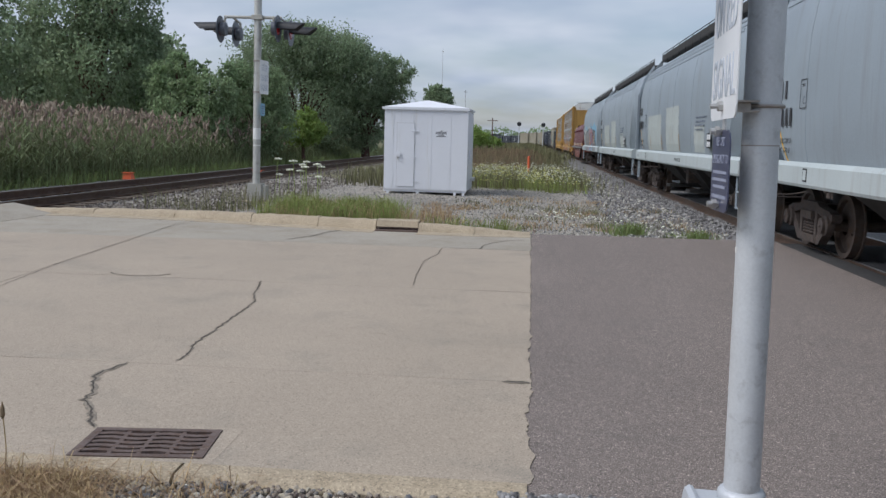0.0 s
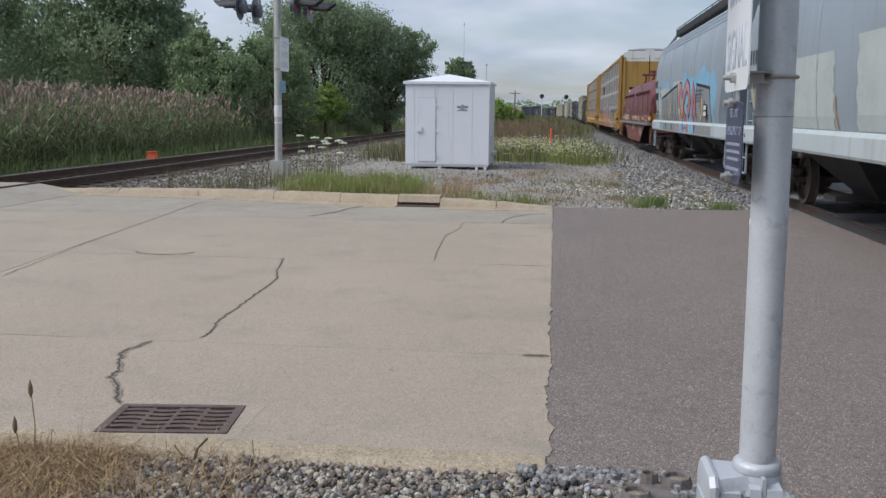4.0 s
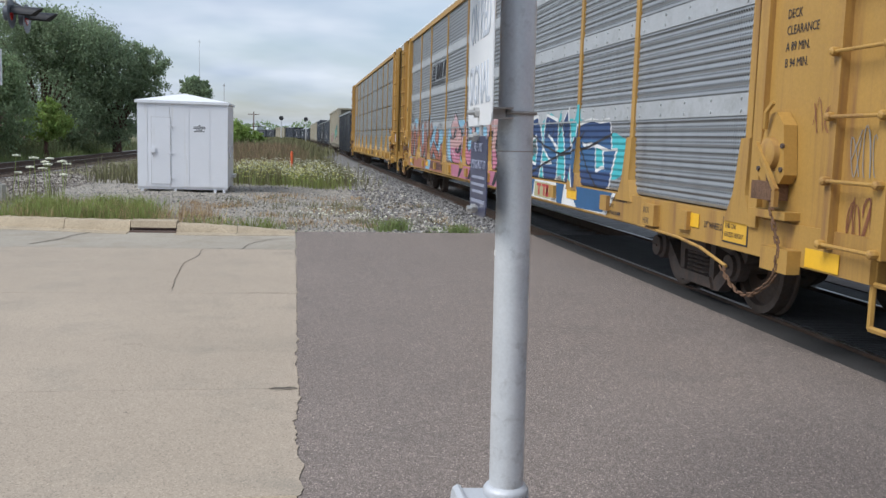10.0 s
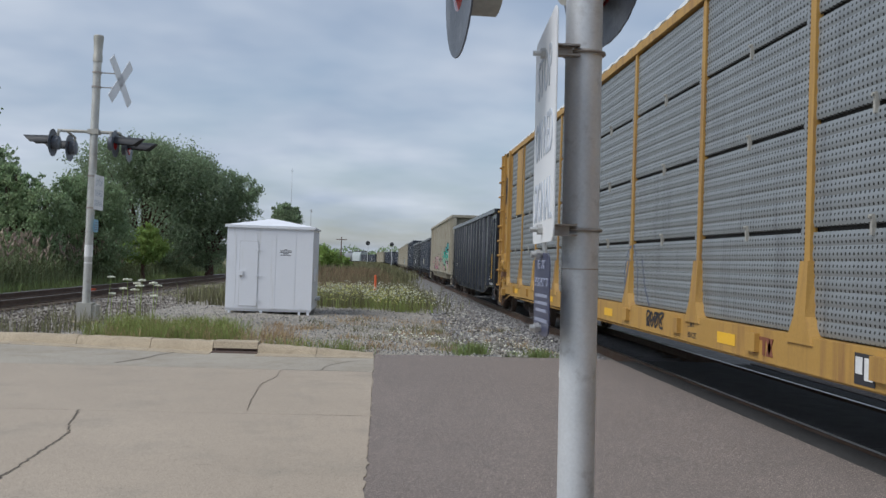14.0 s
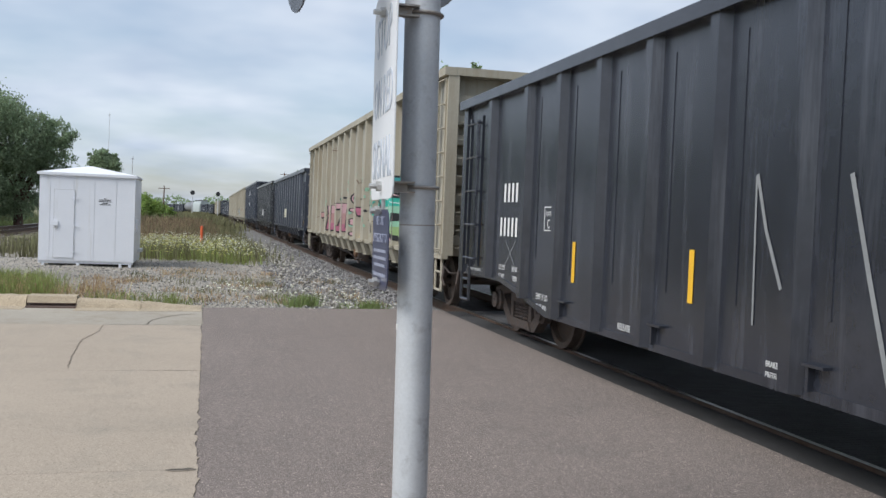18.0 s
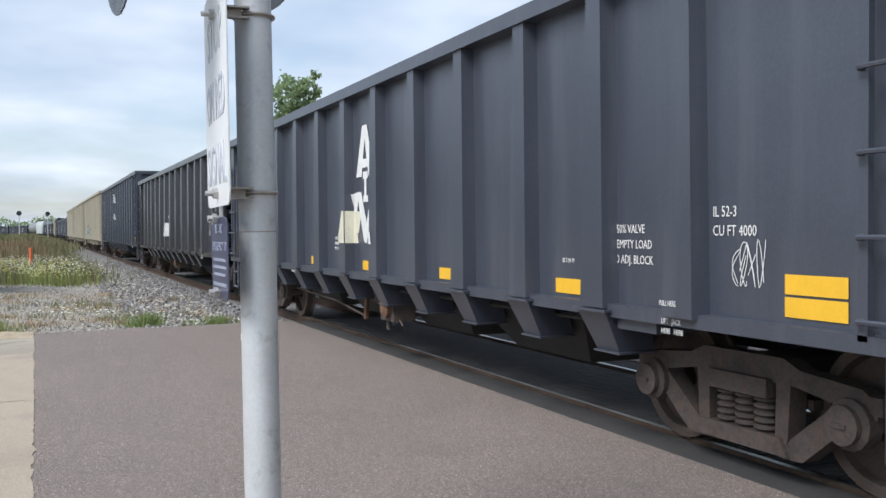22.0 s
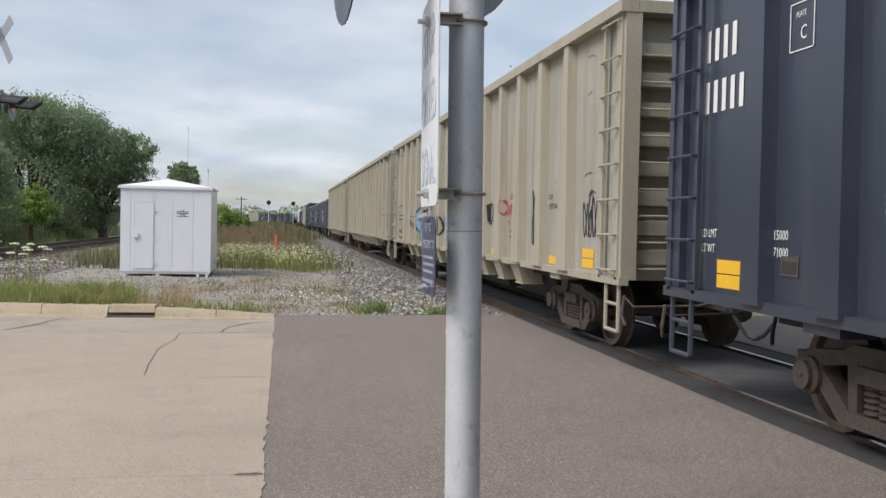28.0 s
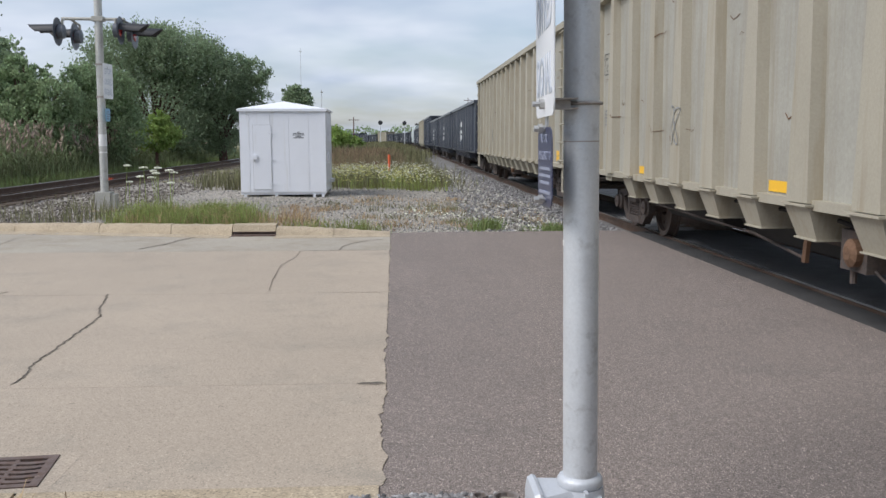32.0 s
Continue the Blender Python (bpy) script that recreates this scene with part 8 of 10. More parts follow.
    for k in (1, -1):
        part("mark_bar", Shape().prism([(8.36, 0.88 + 0.09 * k), (8.26, 0.88 + 0.09 * k), (8.36, 0.88 - 0.09 * k), (8.46, 0.88 - 0.09 * k)][::k], "x", -1.5575, -1.5535), M["p_red"], car)
    for y in (3.55, 7.35, 11.0, 14.35, 17.5, 21.3, 24.9):
        plate(car, y, 0.84, 0.45, 0.13, "yellow", -1.557)
    plate(car, 1.27, 0.735, 0.43, 0.14, "yellow", -1.557)
    say(car, "DECK|CLEARANCE|A 89 MIN.|B 94 MIN.", 0.10, 1.80, 2.60, "ink", -1.534)
    say(car, "33\" WHEELS", 0.085, 3.0, 0.86, "ink", -1.554)
    plate(car, 2.62, 0.77, 0.46, 0.22, "ink", -1.552, "placard")
    plate(car, 2.60, 0.785, 0.42, 0.19, "p_gold", -1.555, "placard")
    say(car, "THIS CAR|EXCESS HEIGHT", 0.06, 2.57, 0.90, "ink", -1.560)
    say(car, "JACK|HERE", 0.09, 4.34, 0.89, "ink", -1.621)
    say(car, "5-8 SWING MOTION TRUCKS|4-BT DC|2-SPECIAL SNUBBER", 0.065, 5.6, 0.93, "ink", -1.558, 0.7)
    bars(car, 26.3, 2.5, 0.6, 0.15, 6, "ink", -1.533)
    say(car, "B-END", 0.08, 0.32, 0.93, "ink", -1.51)
    bars(car, 20.4, 0.80, 2.1, 0.2, 10, "ink", -1.558)
    for i in range(5):
        part("mark_bar", Shape().prism([(21.0 - i * 0.07, 3.20 + i * 0.085), (20.45, 3.20 + i * 0.085), (20.40, 3.25 + i * 0.085), (20.95 - i * 0.07, 3.25 + i * 0.085)], "x", -1.502, -1.488), M["ink"], car)
    for a_, b_ in (((20.15, 3.22), (19.95, 3.62)), ((19.85, 3.22), (19.5, 3.62)), ((19.45, 3.22), (19.30, 3.62)), ((18.95, 3.24), (18.75, 3.62))):
        part("mark_bar", Shape().prism([(a_[0], a_[1]), (a_[0] - 0.2, a_[1]), (b_[0] - 0.2, b_[1]), (b_[0], b_[1])], "x", -1.502, -1.488), M["ink"], car)
    bars(car, 20.95, 3.06, 2.3, 0.10, 15, "ink", -1.5)
    tag(car, [(0.43, 0.93, -1.533)], r, 0.47, 0.98, 0.36, 0.32, "p_umber", 0.008, 4)
    tag(car, [(0.43, 0.93, -1.533)], r, 0.47, 1.42, 0.36, 0.34, "p_grey", 0.008, 3)
    tag(car, [(1.0, 1.6, -1.533)], r, 1.12, 1.72, 0.22, 0.26, "p_umber", 0.006, 3)
    letters("CLOSE & LOCK|DOORS BEFORE|MOVING CAR".replace("|", "\n"), 0.11, M["ink"], car, front(-1.25, 2.66, 0.214), "lettering", 0.9, 0.0006)
    letters("EXCESS HEIGHT CAR", 0.09, M["ink"], car, front(-1.05, top_door(4.88), 0.209), "lettering", 0.9, 0.0006)
    letters("EXCESS HEIGHT CAR", 0.09, M["ink"], car, front(0.30, top_door(4.88), 0.209), "lettering", 0.9, 0.0006)
    for i in range(4):
        part("number_bar", Shape().box(0.55 + i * 0.14, 0.64 + i * 0.14, 0.214, 0.218, 4.16, 4.28), M["ink"], car)
    for i in range(6):
        part("number_bar", Shape().box(0.50 + i * 0.13, 0.59 + i * 0.13, 0.214, 0.218, 3.98, 4.10), M["ink"], car)
    return car


def top_door(top):
    return top - 0.22


def autorack_b(L):
    car = autorack("ochre autorack with corrugated grey side screens in four tiers", L, "screen_b", True)
    r = random.Random(33)
    plate(car, 24.5, 2.93, 0.95, 1.78, "rackyellow", -1.507, "blank_panel")
    lay = lambda polys, mat, depth: spray_rack(car, True, polys, mat, depth, "tag")
    lay([q for y in (4.0, 3.75, 3.5, 3.25) for q in stroke([(y, 1.08), (y - 0.02, 1.32), (y - 0.16, 1.26), (y - 0.12, 1.12), (y - 0.2, 1.06)], 0.035)], "p_slate", 0.003)
    lay([q for l_ in ([(13.0, 1.1), (13.1, 1.5), (12.9, 1.85), (12.6, 1.9), (12.4, 1.6), (12.35, 1.1)], [(12.8, 1.2), (12.65, 1.7)], [(12.2, 1.75), (12.0, 1.3), (11.75, 1.05)]) for q in stroke(l_, 0.05)], "p_slate", 0.003)
    sill = [(0.5, L - 0.5, -1.553)]
    tag(car, sill, r, 10.9, 0.80, 0.75, 0.2, "p_black", 0.035, 4)
    tag(car, [(L - 2.0, L - 0.5, -1.533)], r, 26.05, 3.35, 0.6, 0.9, "p_black", 0.07, 3)
    tag(car, [(L - 2.0, L - 0.5, -1.533)], r, 26.05, 1.16, 0.6, 0.32, "p_black", 0.04, 4)
    tag(car, [(L - 2.0, L - 0.5, -1.533)], r, 26.0, 1.9, 0.65, 0.7, "p_umber", 0.012, 2)
    say(car, "DECK|CLEARANCE|A 97|B 94-1/2", 0.10, 0.62, 2.12, "ink", -1.604)
    plate(car, 1.75, 2.86, 0.42, 0.46, "ink", -1.5325, "notice_frame")
    plate(car, 1.73, 2.88, 0.38, 0.42, "rackyellow", -1.5345, "notice")
    for i in range(5):
        bars(car, 1.70, 3.20 - i * 0.075, 0.32, 0.03, 7, "ink", -1.538)
    plate(car, 1.75, 1.82, 0.22, 0.2, "ink", -1.5325, "notice_frame")
    plate(car, 1.735, 1.835, 0.19, 0.17, "rackyellow", -1.5345, "notice")
    part("round_decal", Shape().lathe([(0.14, -1.602), (0.14, -1.606)], (0, 0.48, 1.60), "x", 24), M["p_white"], car, "white and red round decal")
    part("decal_bar", Shape().prism([(0.58, 1.50), (0.36, 1.68), (0.39, 1.71), (0.61, 1.53)], "x", -1.609, -1.606), M["p_red"], car)
    for y in (2.3, 4.7, 9.0, 14.0, 19.0, 24.0):
        plate(car, y, 0.80, 0.5, 0.12, "yellow", -1.552)
    plate(car, 6.12, 0.74, 0.30, 0.24, "ink", -1.552, "placard")
    plate(car, 6.10, 0.82, 0.10, 0.13, "p_white", -1.555, "placard_field")
    plate(car, 5.97, 0.78, 0.12, 0.17, "p_white", -1.555, "placard_field")
    for k, (a, b) in enumerate(((0.0, 0.2), (0.23, 0.43))):
        part("mark_bar", Shape().box(-1.556, -1.552, 8.12 - b, 8.12 - a, 0.92, 0.955).box(-1.556, -1.552, 8.12 - (a + b) / 2 - 0.03, 8.12 - (a + b) / 2 + 0.03, 0.78, 0.921), M["p_umber"], car)
    for k in (1, -1):
        part("mark_bar", Shape().prism([(7.66, 0.865 + 0.085 * k), (7.58, 0.865 + 0.085 * k), (7.66, 0.865 - 0.085 * k), (7.74, 0.865 - 0.085 * k)][::k], "x", -1.5565, -1.5525), M["p_umber"], car)
    say(car, "L-88-0|BSH-22C", 0.10, 9.95, 0.90, "ink", -1.553)
    say(car, "BUILT 3-80|REBUILD 3-17|UP DES", 0.10, 26.52, 3.03, "ink", -1.534)
    plate(car, 26.40, 1.52, 0.30, 0.26, "ink", -1.5335, "placard_frame")
    plate(car, 26.385, 1.535, 0.27, 0.23, "p_gold", -1.5365, "placard")
    say(car, "THIS CAR|EXCESS|HEIGHT", 0.065, 26.37, 1.69, "ink", -1.541)
    return car


def white_a(car, c, zones, block):
    """The stacked white emblem: an open wedge with feet, a short bar and a wide double wedge below."""
    polys = [[(0.33, 0.84), (0.12, 0.84), (0.0, 1.31), (-0.08, 1.48), (0.09, 1.48)],
             [(-0.36, 0.84), (-0.14, 0.84), (0.0, 1.31), (0.09, 1.48), (-0.08, 1.48)],
             [(0.15, 0.95), (-0.15, 0.95), (-0.11, 1.06), (0.11, 1.06)],
             [(0.07, 0.90), (-0.11, 0.90), (-0.11, 0.81), (0.07, 0.81)],
             [(0.02, 0.82), (-0.06, 0.82), (-0.06, 0.59), (0.02, 0.59)],
             [(0.06, 0.60), (-0.12, 0.60), (-0.12, 0.52), (0.06, 0.52)],
             [(0.42, 0.40), (0.44, 0.63), (0.22, 0.66), (0.30, 0.40)],
             [(0.30, 0.65), (0.14, 0.65), (-0.12, 0.16), (-0.06, 0.0), (0.04, 0.02)],
             [(-0.06, 0.0), (-0.04, 0.22), (-0.26, 0.66), (-0.40, 0.66), (-0.30, 0.44)],
             [(-0.28, 0.60), (-0.40, 0.66), (-0.46, 0.15), (-0.54, 0.14), (-0.58, 0.0), (-0.32, 0.0), (-0.34, 0.13)]]
    spray(car, zones, [[(c + u, 1.39 + v) for u, v in q] for q in polys], "p_white", 0.004, "emblem")
    spray(car, zones, [[(c + u, 1.39 + v) for u, v in ((0.78, 0.0), (0.26, 0.0), (0.29, 0.13), (0.24, 0.13), (0.14, 0.40), (0.56, 0.42), (0.68, 0.13), (0.73, 0.13))]], block, 0.003, "emblem_block")


def dark_hopper(label, L, H, mat, seed, emblem=True, detail=True, posts_at=None):
    car, zones, py = open_hopper(label, L, H, mat, detail, posts_at)
    r = random.Random(seed)
    y1 = L - 0.98
    if emblem:
        white_a(car, 8.25 if detail else L * 0.51, zones, "p_cream" if seed == 11 else "p_white")
    if not detail:
        return car
    if seed == 13:
        spray(car, zones, [[(11.13, z0), (10.83, z0), (10.85, z1), (11.11, z1)] for z0, z1 in ((2.97, 3.42), (2.14, 2.43))], "p_white", 0.004, "emblem")
    yn = {11: 15.78, 12: 15.74, 13: 20.05}[seed]
    zn = {11: (2.70, 2.33), 12: (2.71, 2.33), 13: (3.05, 2.60)}[seed]
    bars(car, yn, zn[0], 0.84 if seed == 11 else 0.62, 0.28, 4)
    bars(car, yn, zn[1], 0.76, 0.28, 5)
    say(car, "LD LMT|LT WT", 0.105, yn - 0.02, 1.51)
    say(car, {11: "222300|  63700", 12: "221700|  64300", 13: "215000|  71000"}[seed], 0.105, {11: 15.27, 12: 15.22, 13: 18.86}[seed], 1.51)
    if seed == 12:
        say(car, "CU FT", 0.105, yn - 0.04, 1.25)
    yy = {11: 15.73, 12: 15.60, 13: 19.72}[seed]
    plate(car, yy, 1.08, 0.46, 0.115, "yellow")
    plate(car, yy, 1.205, 0.46, 0.115, "yellow")
    yb = {11: 14.22, 12: 13.3, 13: 18.60}[seed]
    say(car, "PLATE", 0.06, yb - 0.01, H - 0.80)
    say(car, "C", 0.15, yb - 0.07, H - 0.97)
    for z in (H - 1.05, H - 0.70):
        plate(car, yb + 0.07, z, 0.32, 0.01, "white", name="box_line")
    for y in (yb + 0.07, yb - 0.24):
        plate(car, y, H - 1.05, 0.01, 0.35, "white", name="box_line")
    ys, zs = {11: (14.18, 1.565), 13: (17.44, 1.88)}.get(seed, (0, 0))
    if ys:
        plate(car, ys, zs, 0.34, 0.27, "p_white", name="label_sheet")
        for i in range(6):
            bars(car, ys - 0.03, zs + 0.02 + i * 0.041, 0.28, 0.02, 6, "ink", -1.4685)
    card = plate(car, yb + 0.1, 1.24, 0.24, 0.15, "truck", name="card_holder")
    part("card_slot", Shape().box(-1.4705, -1.468, yb - 0.12, yb + 0.08, 1.26, 1.35), M["under"], card)
    for y in {11: (3.66, 5.95, 8.34, 10.70, 13.23), 12: (3.62, 5.93, 8.36, 10.70, 13.22), 13: (3.3, 5.6, 8.0, 10.4, 12.8, 15.06, 17.36)}[seed]:
        plate(car, y, 1.06, 0.42, 0.115, "yellow")
    yf = {11: 1.23, 12: 1.08, 13: 1.68}[seed]
    plate(car, yf, 1.07, 0.43, 0.11, "yellow")
    plate(car, yf, 1.195, 0.43, 0.11, "yellow")
    if seed == 11:
        say(car, "CONDITIONALLY APPROVED|CONTROL VALVE, IF DEFECTIVE|SEE AAR F.M. RULE 4.", 0.055, 9.52, 1.43, condensed=0.72)
        say(car, "BLT-09-19", 0.05, 3.56, 1.30)
    if seed == 13:
        say(car, "QUALITY TRUCKS AND|SEE LATEST MAINTENANCE|INSTRUCTION", 0.04, 17.50, 1.80, condensed=0.7)
        loops = [[(0.20, 0.26), (0.27, 0.16), (0.24, 0.02), (0.15, 0.06), (0.16, 0.14), (0.22, 0.12)], [(0.10, 0.2), (0.08, 0.04), (0.02, 0.2), (0.0, 0.03)],
                 [(-0.05, 0.22), (-0.06, 0.0), (-0.14, 0.16), (-0.07, 0.12), (-0.16, -0.02)], [(-0.16, 0.28), (-0.26, 0.20), (-0.18, 0.12), (-0.27, 0.02)], [(0.24, -0.04), (-0.26, -0.01)]]
        spray(car, zones, [q for l_ in loops for q in stroke([(16.2 + a, 1.28 + b) for a, b in l_], 0.03)], "p_teal", 0.003, "tag")
        spray(car, zones, [[(2.05 + 0.2 * math.cos(k) * (1 + 0.2 * math.sin(3 * k)), 1.5 + 0.26 * math.sin(k)) for k in (0, 0.6, 1.2, 1.9, 2.5, 3.1, 3.8, 4.4, 5.0, 5.7)]], "p_blue", 0.003, "spray_blot")
    say(car, "RELEASE ROD", 0.05, py[9] + 0.16, 0.92, x=-1.60)
    if seed != 12:
        say(car, "50% VALVE|EMPTY LOAD|0 ADJ. BLOCK", 0.085, py[2] - 0.14, 1.53)
    if seed == 12:
        say(car, "US 7,434,519|US 7,461,600|US 7,559,284|US 7,757,611|US 7,878,125|C2526554", 0.044, 1.57, 1.73, condensed=0.72)
        say(car, "P4250/21", 0.044, 1.21, 1.52, condensed=0.8)
        say(car, "BLT - 09 - 22", 0.044, 0.94, 1.745, condensed=0.9)
        decal = part("round_decal", Shape().lathe([(0.0, -1.4665), (0.092, -1.4665), (0.092, -1.463)], (0, 1.145, 1.69), "x", 24), M["p_white"], car, "round white decal with a dark emblem")
        part("emblem_mark", Shape().box(-1.4685, -1.4667, 1.10, 1.19, 1.675, 1.715).box(-1.4685, -1.4667, 1.125, 1.165, 1.64, 1.67), M["p_black"], decal)
        part("emblem_dot", Shape().lathe([(0.0, -1.4695), (0.03, -1.4695), (0.03, -1.4667)], (0, 1.145, 1.705), "x", 12), M["p_gold"], decal)
        plate(car, 2.47, 1.2, 0.2, 0.075, "truck", name="latch_plate")
    else:
        say(car, "IL 52-3|CU FT 4000", 0.092, 1.82, 1.63)
        if seed == 11:
            tag(car, zones, r, 1.38, 1.22, 0.28, 0.28, "p_white", 0.006, 4)
    say(car, "PULL HERE", 0.05, py[1] + 0.17, 1.07, x=-1.594, condensed=0.7)
    say(car, "LIFT   JACK|HERE   HERE", 0.05, py[1] + 0.2, 0.95, x=-1.553)
    return car


def beige_hopper(label, L, H, seed, look_, detail=True, posts_at=None):
    car, zones, py = open_hopper(label, L, H, "beige", detail, posts_at)
    if not detail:
        return car
    r = random.Random(seed)
    if look_ != "cyan":
        bars(car, py[-2] + 1.0, H - 1.0, 0.52, 0.26, 4, "ink")
        bars(car, py[-2] + 1.0, H - 1.5, 0.52, 0.26, 4, "ink")
        say(car, "LD LMT|LT WT", 0.10, py[-2] + 0.95, 1.6, "ink")
        bars(car, py[-2] + 0.42, 1.6, 0.30, 0.08, 6, "ink", -1.466)
        if look_ != "tags":
            plate(car, py[-2] + 0.85, 1.06, 0.40, 0.18, "yellow")
        for k in (2, 5, 9, len(py) - 4) if look_ != "tags" else (2,):
            plate(car, py[k] - 0.3, 1.05, 0.45, 0.11, "yellow")
        for z in (1.07, 1.195):
            plate(car, 1.5, z, 0.42, 0.11, "yellow")
    yb = py[-2] - 0.35
    say(car, "PLATE", 0.07, yb, H - 1.12, "ink")
    say(car, "C", 0.18, yb - 0.07, H - 1.32, "ink")
    for z in (H - 1.37, H - 1.02):
        plate(car, yb + 0.07, z, 0.32, 0.01, "ink", name="box_line")
    for y in (yb + 0.07, yb - 0.24):
        plate(car, y, H - 1.37, 0.01, 0.35, "ink", name="box_line")
    say(car, "IL 64|CU FT 6400", 0.11, py[2] - 0.25, 1.95, "ink")
    for i in range(5):
        bars(car, yb + 0.0, 1.8 + i * 0.06, 0.25, 0.03, 6, "p_grey")
    for i in range(44):
        k = r.randrange(len(py) - 1)
        y, z, w = r.uniform(py[k] + 0.25, py[k + 1] - 0.25), r.uniform(1.5, H - 0.3), r.uniform(0.05, 0.3)
        spray(car, zones, stroke([(y, z), (y + w * 0.6, z + r.uniform(-0.06, 0.06)), (y + w, z + r.uniform(-0.08, 0.08))], r.uniform(0.005, 0.016)), "rust", 0.002, "rust_scrape")
    if look_ == "cyan":
        lay = lambda polys, mat, depth: spray(car, zones, polys, mat, depth)
        lay([puff(5.0, 1.75, 0.75, 0.6, r), puff(3.9, 1.8, 0.75, 0.65, r), puff(2.75, 1.85, 0.65, 0.62, r), puff(4.4, 1.35, 1.0, 0.25, r), puff(3.2, 2.25, 0.7, 0.3, r)], "p_blush", 0.0)
        painted(lay, [[(5.6, 2.3), (5.0, 1.9), (4.5, 1.45)], [(4.6, 2.0), (5.2, 1.6), (5.5, 1.7)], [(3.5, 2.2), (4.2, 2.3), (4.25, 1.4), (3.5, 1.3)], [(4.2, 1.85), (3.6, 1.8)],
                      [(3.2, 2.3), (2.9, 2.5), (2.25, 2.35)], [(3.1, 2.0), (2.2, 2.0)], [(2.7, 2.0), (2.45, 1.2)]], 0.30, ["p_cyan", "p_teal", "p_mint", "p_green"], "p_black", r, 0.09, 0.08)
        # blocky pink letters of one column each
        letters_ = [[(11.1, 1.85), (11.1, 1.2), (10.7, 1.2), (10.7, 1.5)], [(11.1, 1.85), (10.85, 1.85)], [(12.3, 1.85), (11.9, 1.85)], [(12.1, 1.85), (12.15, 1.25)], [(12.25, 1.2), (11.85, 1.22)],
                    [(13.4, 1.2), (13.4, 1.85), (13.15, 1.8), (13.15, 1.55), (13.4, 1.5)], [(13.25, 1.5), (13.1, 1.15)], [(14.56, 1.2), (14.56, 1.85), (14.36, 1.85)], [(14.56, 1.5), (14.40, 1.5)],
                    [(15.84, 1.58), (15.52, 1.62)], [(15.66, 1.76), (15.68, 1.45)]]
        painted(lay, letters_, 0.125, ["p_blush", "p_rose", "p_pink"], "p_black", r, 0.04, 0.025, None)
        painted(lay, [[(8.65, 1.70), (8.32, 1.70)], [(8.47, 1.85), (8.49, 1.55)]], 0.15, ["p_pink", "p_pink"], "p_black", r, 0.05, 0.02, None)
        ring_ = [i * math.pi / 8 for i in range(16)]
        lay([[(y + 0.03 * math.cos(a), z + 0.03 * math.sin(a)) for a in ring_] for y, z in ((11.05, 2.08), (10.8, 2.05), (12.2, 2.06), (13.3, 2.02), (14.5, 2.04), (8.5, 2.05), (8.62, 2.02), (8.36, 2.04), (7.5, 1.72), (7.3, 1.66), (7.42, 1.85))], "p_black", 0.003)
        tag(car, zones, r, 0.92, 2.0, 0.46, 0.45, "p_black", 0.045, 3)
        tag(car, zones, r, 0.92, 1.56, 0.44, 0.28, "p_black", 0.018, 3)
        for i, (word, size, y, z) in enumerate((("DANGER", 0.2, 6.48, 2.2), ("NIGHT", 0.22, 6.42, 1.9), ("DOUBLE", 0.10, 7.56, 1.47), ("CROSSX", 0.10, 7.54, 1.32))):
            ob = letters(word, size, M["p_black"], car, side(y, z, -1.4645), "painted_word", 0.75, 0.0006)
            ob.matrix_basis = ob.matrix_basis @ Matrix.Rotation(radians(-4 + 3 * i), 4, "Z")
        tag(car, zones, r, 5.95, 1.62, 0.5, 0.3, "p_teal", 0.03, 3)
        tag(car, zones, r, 5.98, 1.22, 0.5, 0.28, "p_black", 0.025, 3)
        for depth, mat, k in ((0.003, "p_black", 1.0), (0.0045, "p_blush", 0.85)):
            lay([[(9.73 + 0.15 * k * math.cos(a), 2.05 + 0.19 * k * math.sin(a)) for a in ring_], [(9.73 + 0.09 * k, 1.93), (9.73 - 0.09 * k, 1.93), (9.73 - 0.07 * k, 1.80 + 0.03 * (1 - k)), (9.73 + 0.07 * k, 1.80 + 0.03 * (1 - k))]], mat, depth)
        lay([[(c + 0.04 * math.cos(a), 2.06 + 0.05 * math.sin(a)) for a in ring_] for c in (9.66, 9.80)] + stroke([(9.78, 1.86), (9.68, 1.86)], 0.02), "p_black", 0.006)
        for zc in (1.60, 1.25):
            bones = [[(9.50, zc - 0.14), (9.84, zc + 0.14)], [(9.84, zc - 0.14), (9.50, zc + 0.14)]]
            knobs = [(e_, 1) for b_ in bones for e_ in b_]
            for mat, depth, wide, round_ in (("p_black", 0.003, 0.085, 0.06), ("p_blush", 0.0045, 0.05, 0.04)):
                lay([q for b_ in bones for q in stroke(b_, wide)] + [[(e_[0] + round_ * math.cos(a), e_[1] + round_ * math.sin(a)) for a in ring_] for e_, _ in knobs], mat, depth)
        tag(car, zones, r, 18.81, 1.55, 0.73, 0.65, "p_black", 0.05, 3)
        for i in range(60):
            cy, cz, k = r.uniform(5.8, 16.0), r.triangular(1.15, 3.3, 1.9), r.uniform(0.5, 1.1)
            lay([[(cy + 0.045 * k * math.cos(a), cz + 0.07 * k * math.sin(a)) for a in [q * math.pi / 5 for q in range(10)]]], "p_mint", 0.002)
        for y in (6.27, 8.72, 11.6, 14.59, 16.88):
            plate(car, y, 1.05, 0.47, 0.09, "yellow")
        plate(car, 19.24, 1.06, 0.40, 0.16, "yellow")
        plate(car, 1.42, 1.08, 0.42, 0.12, "yellow")
        bars(car, 19.47, 2.98, 0.62, 0.34, 4, "ink")
        bars(car, 19.47, 2.56, 0.62, 0.26, 4, "ink")
        say(car, "LD LMT|LT WT", 0.10, 19.2, 1.42, "ink")
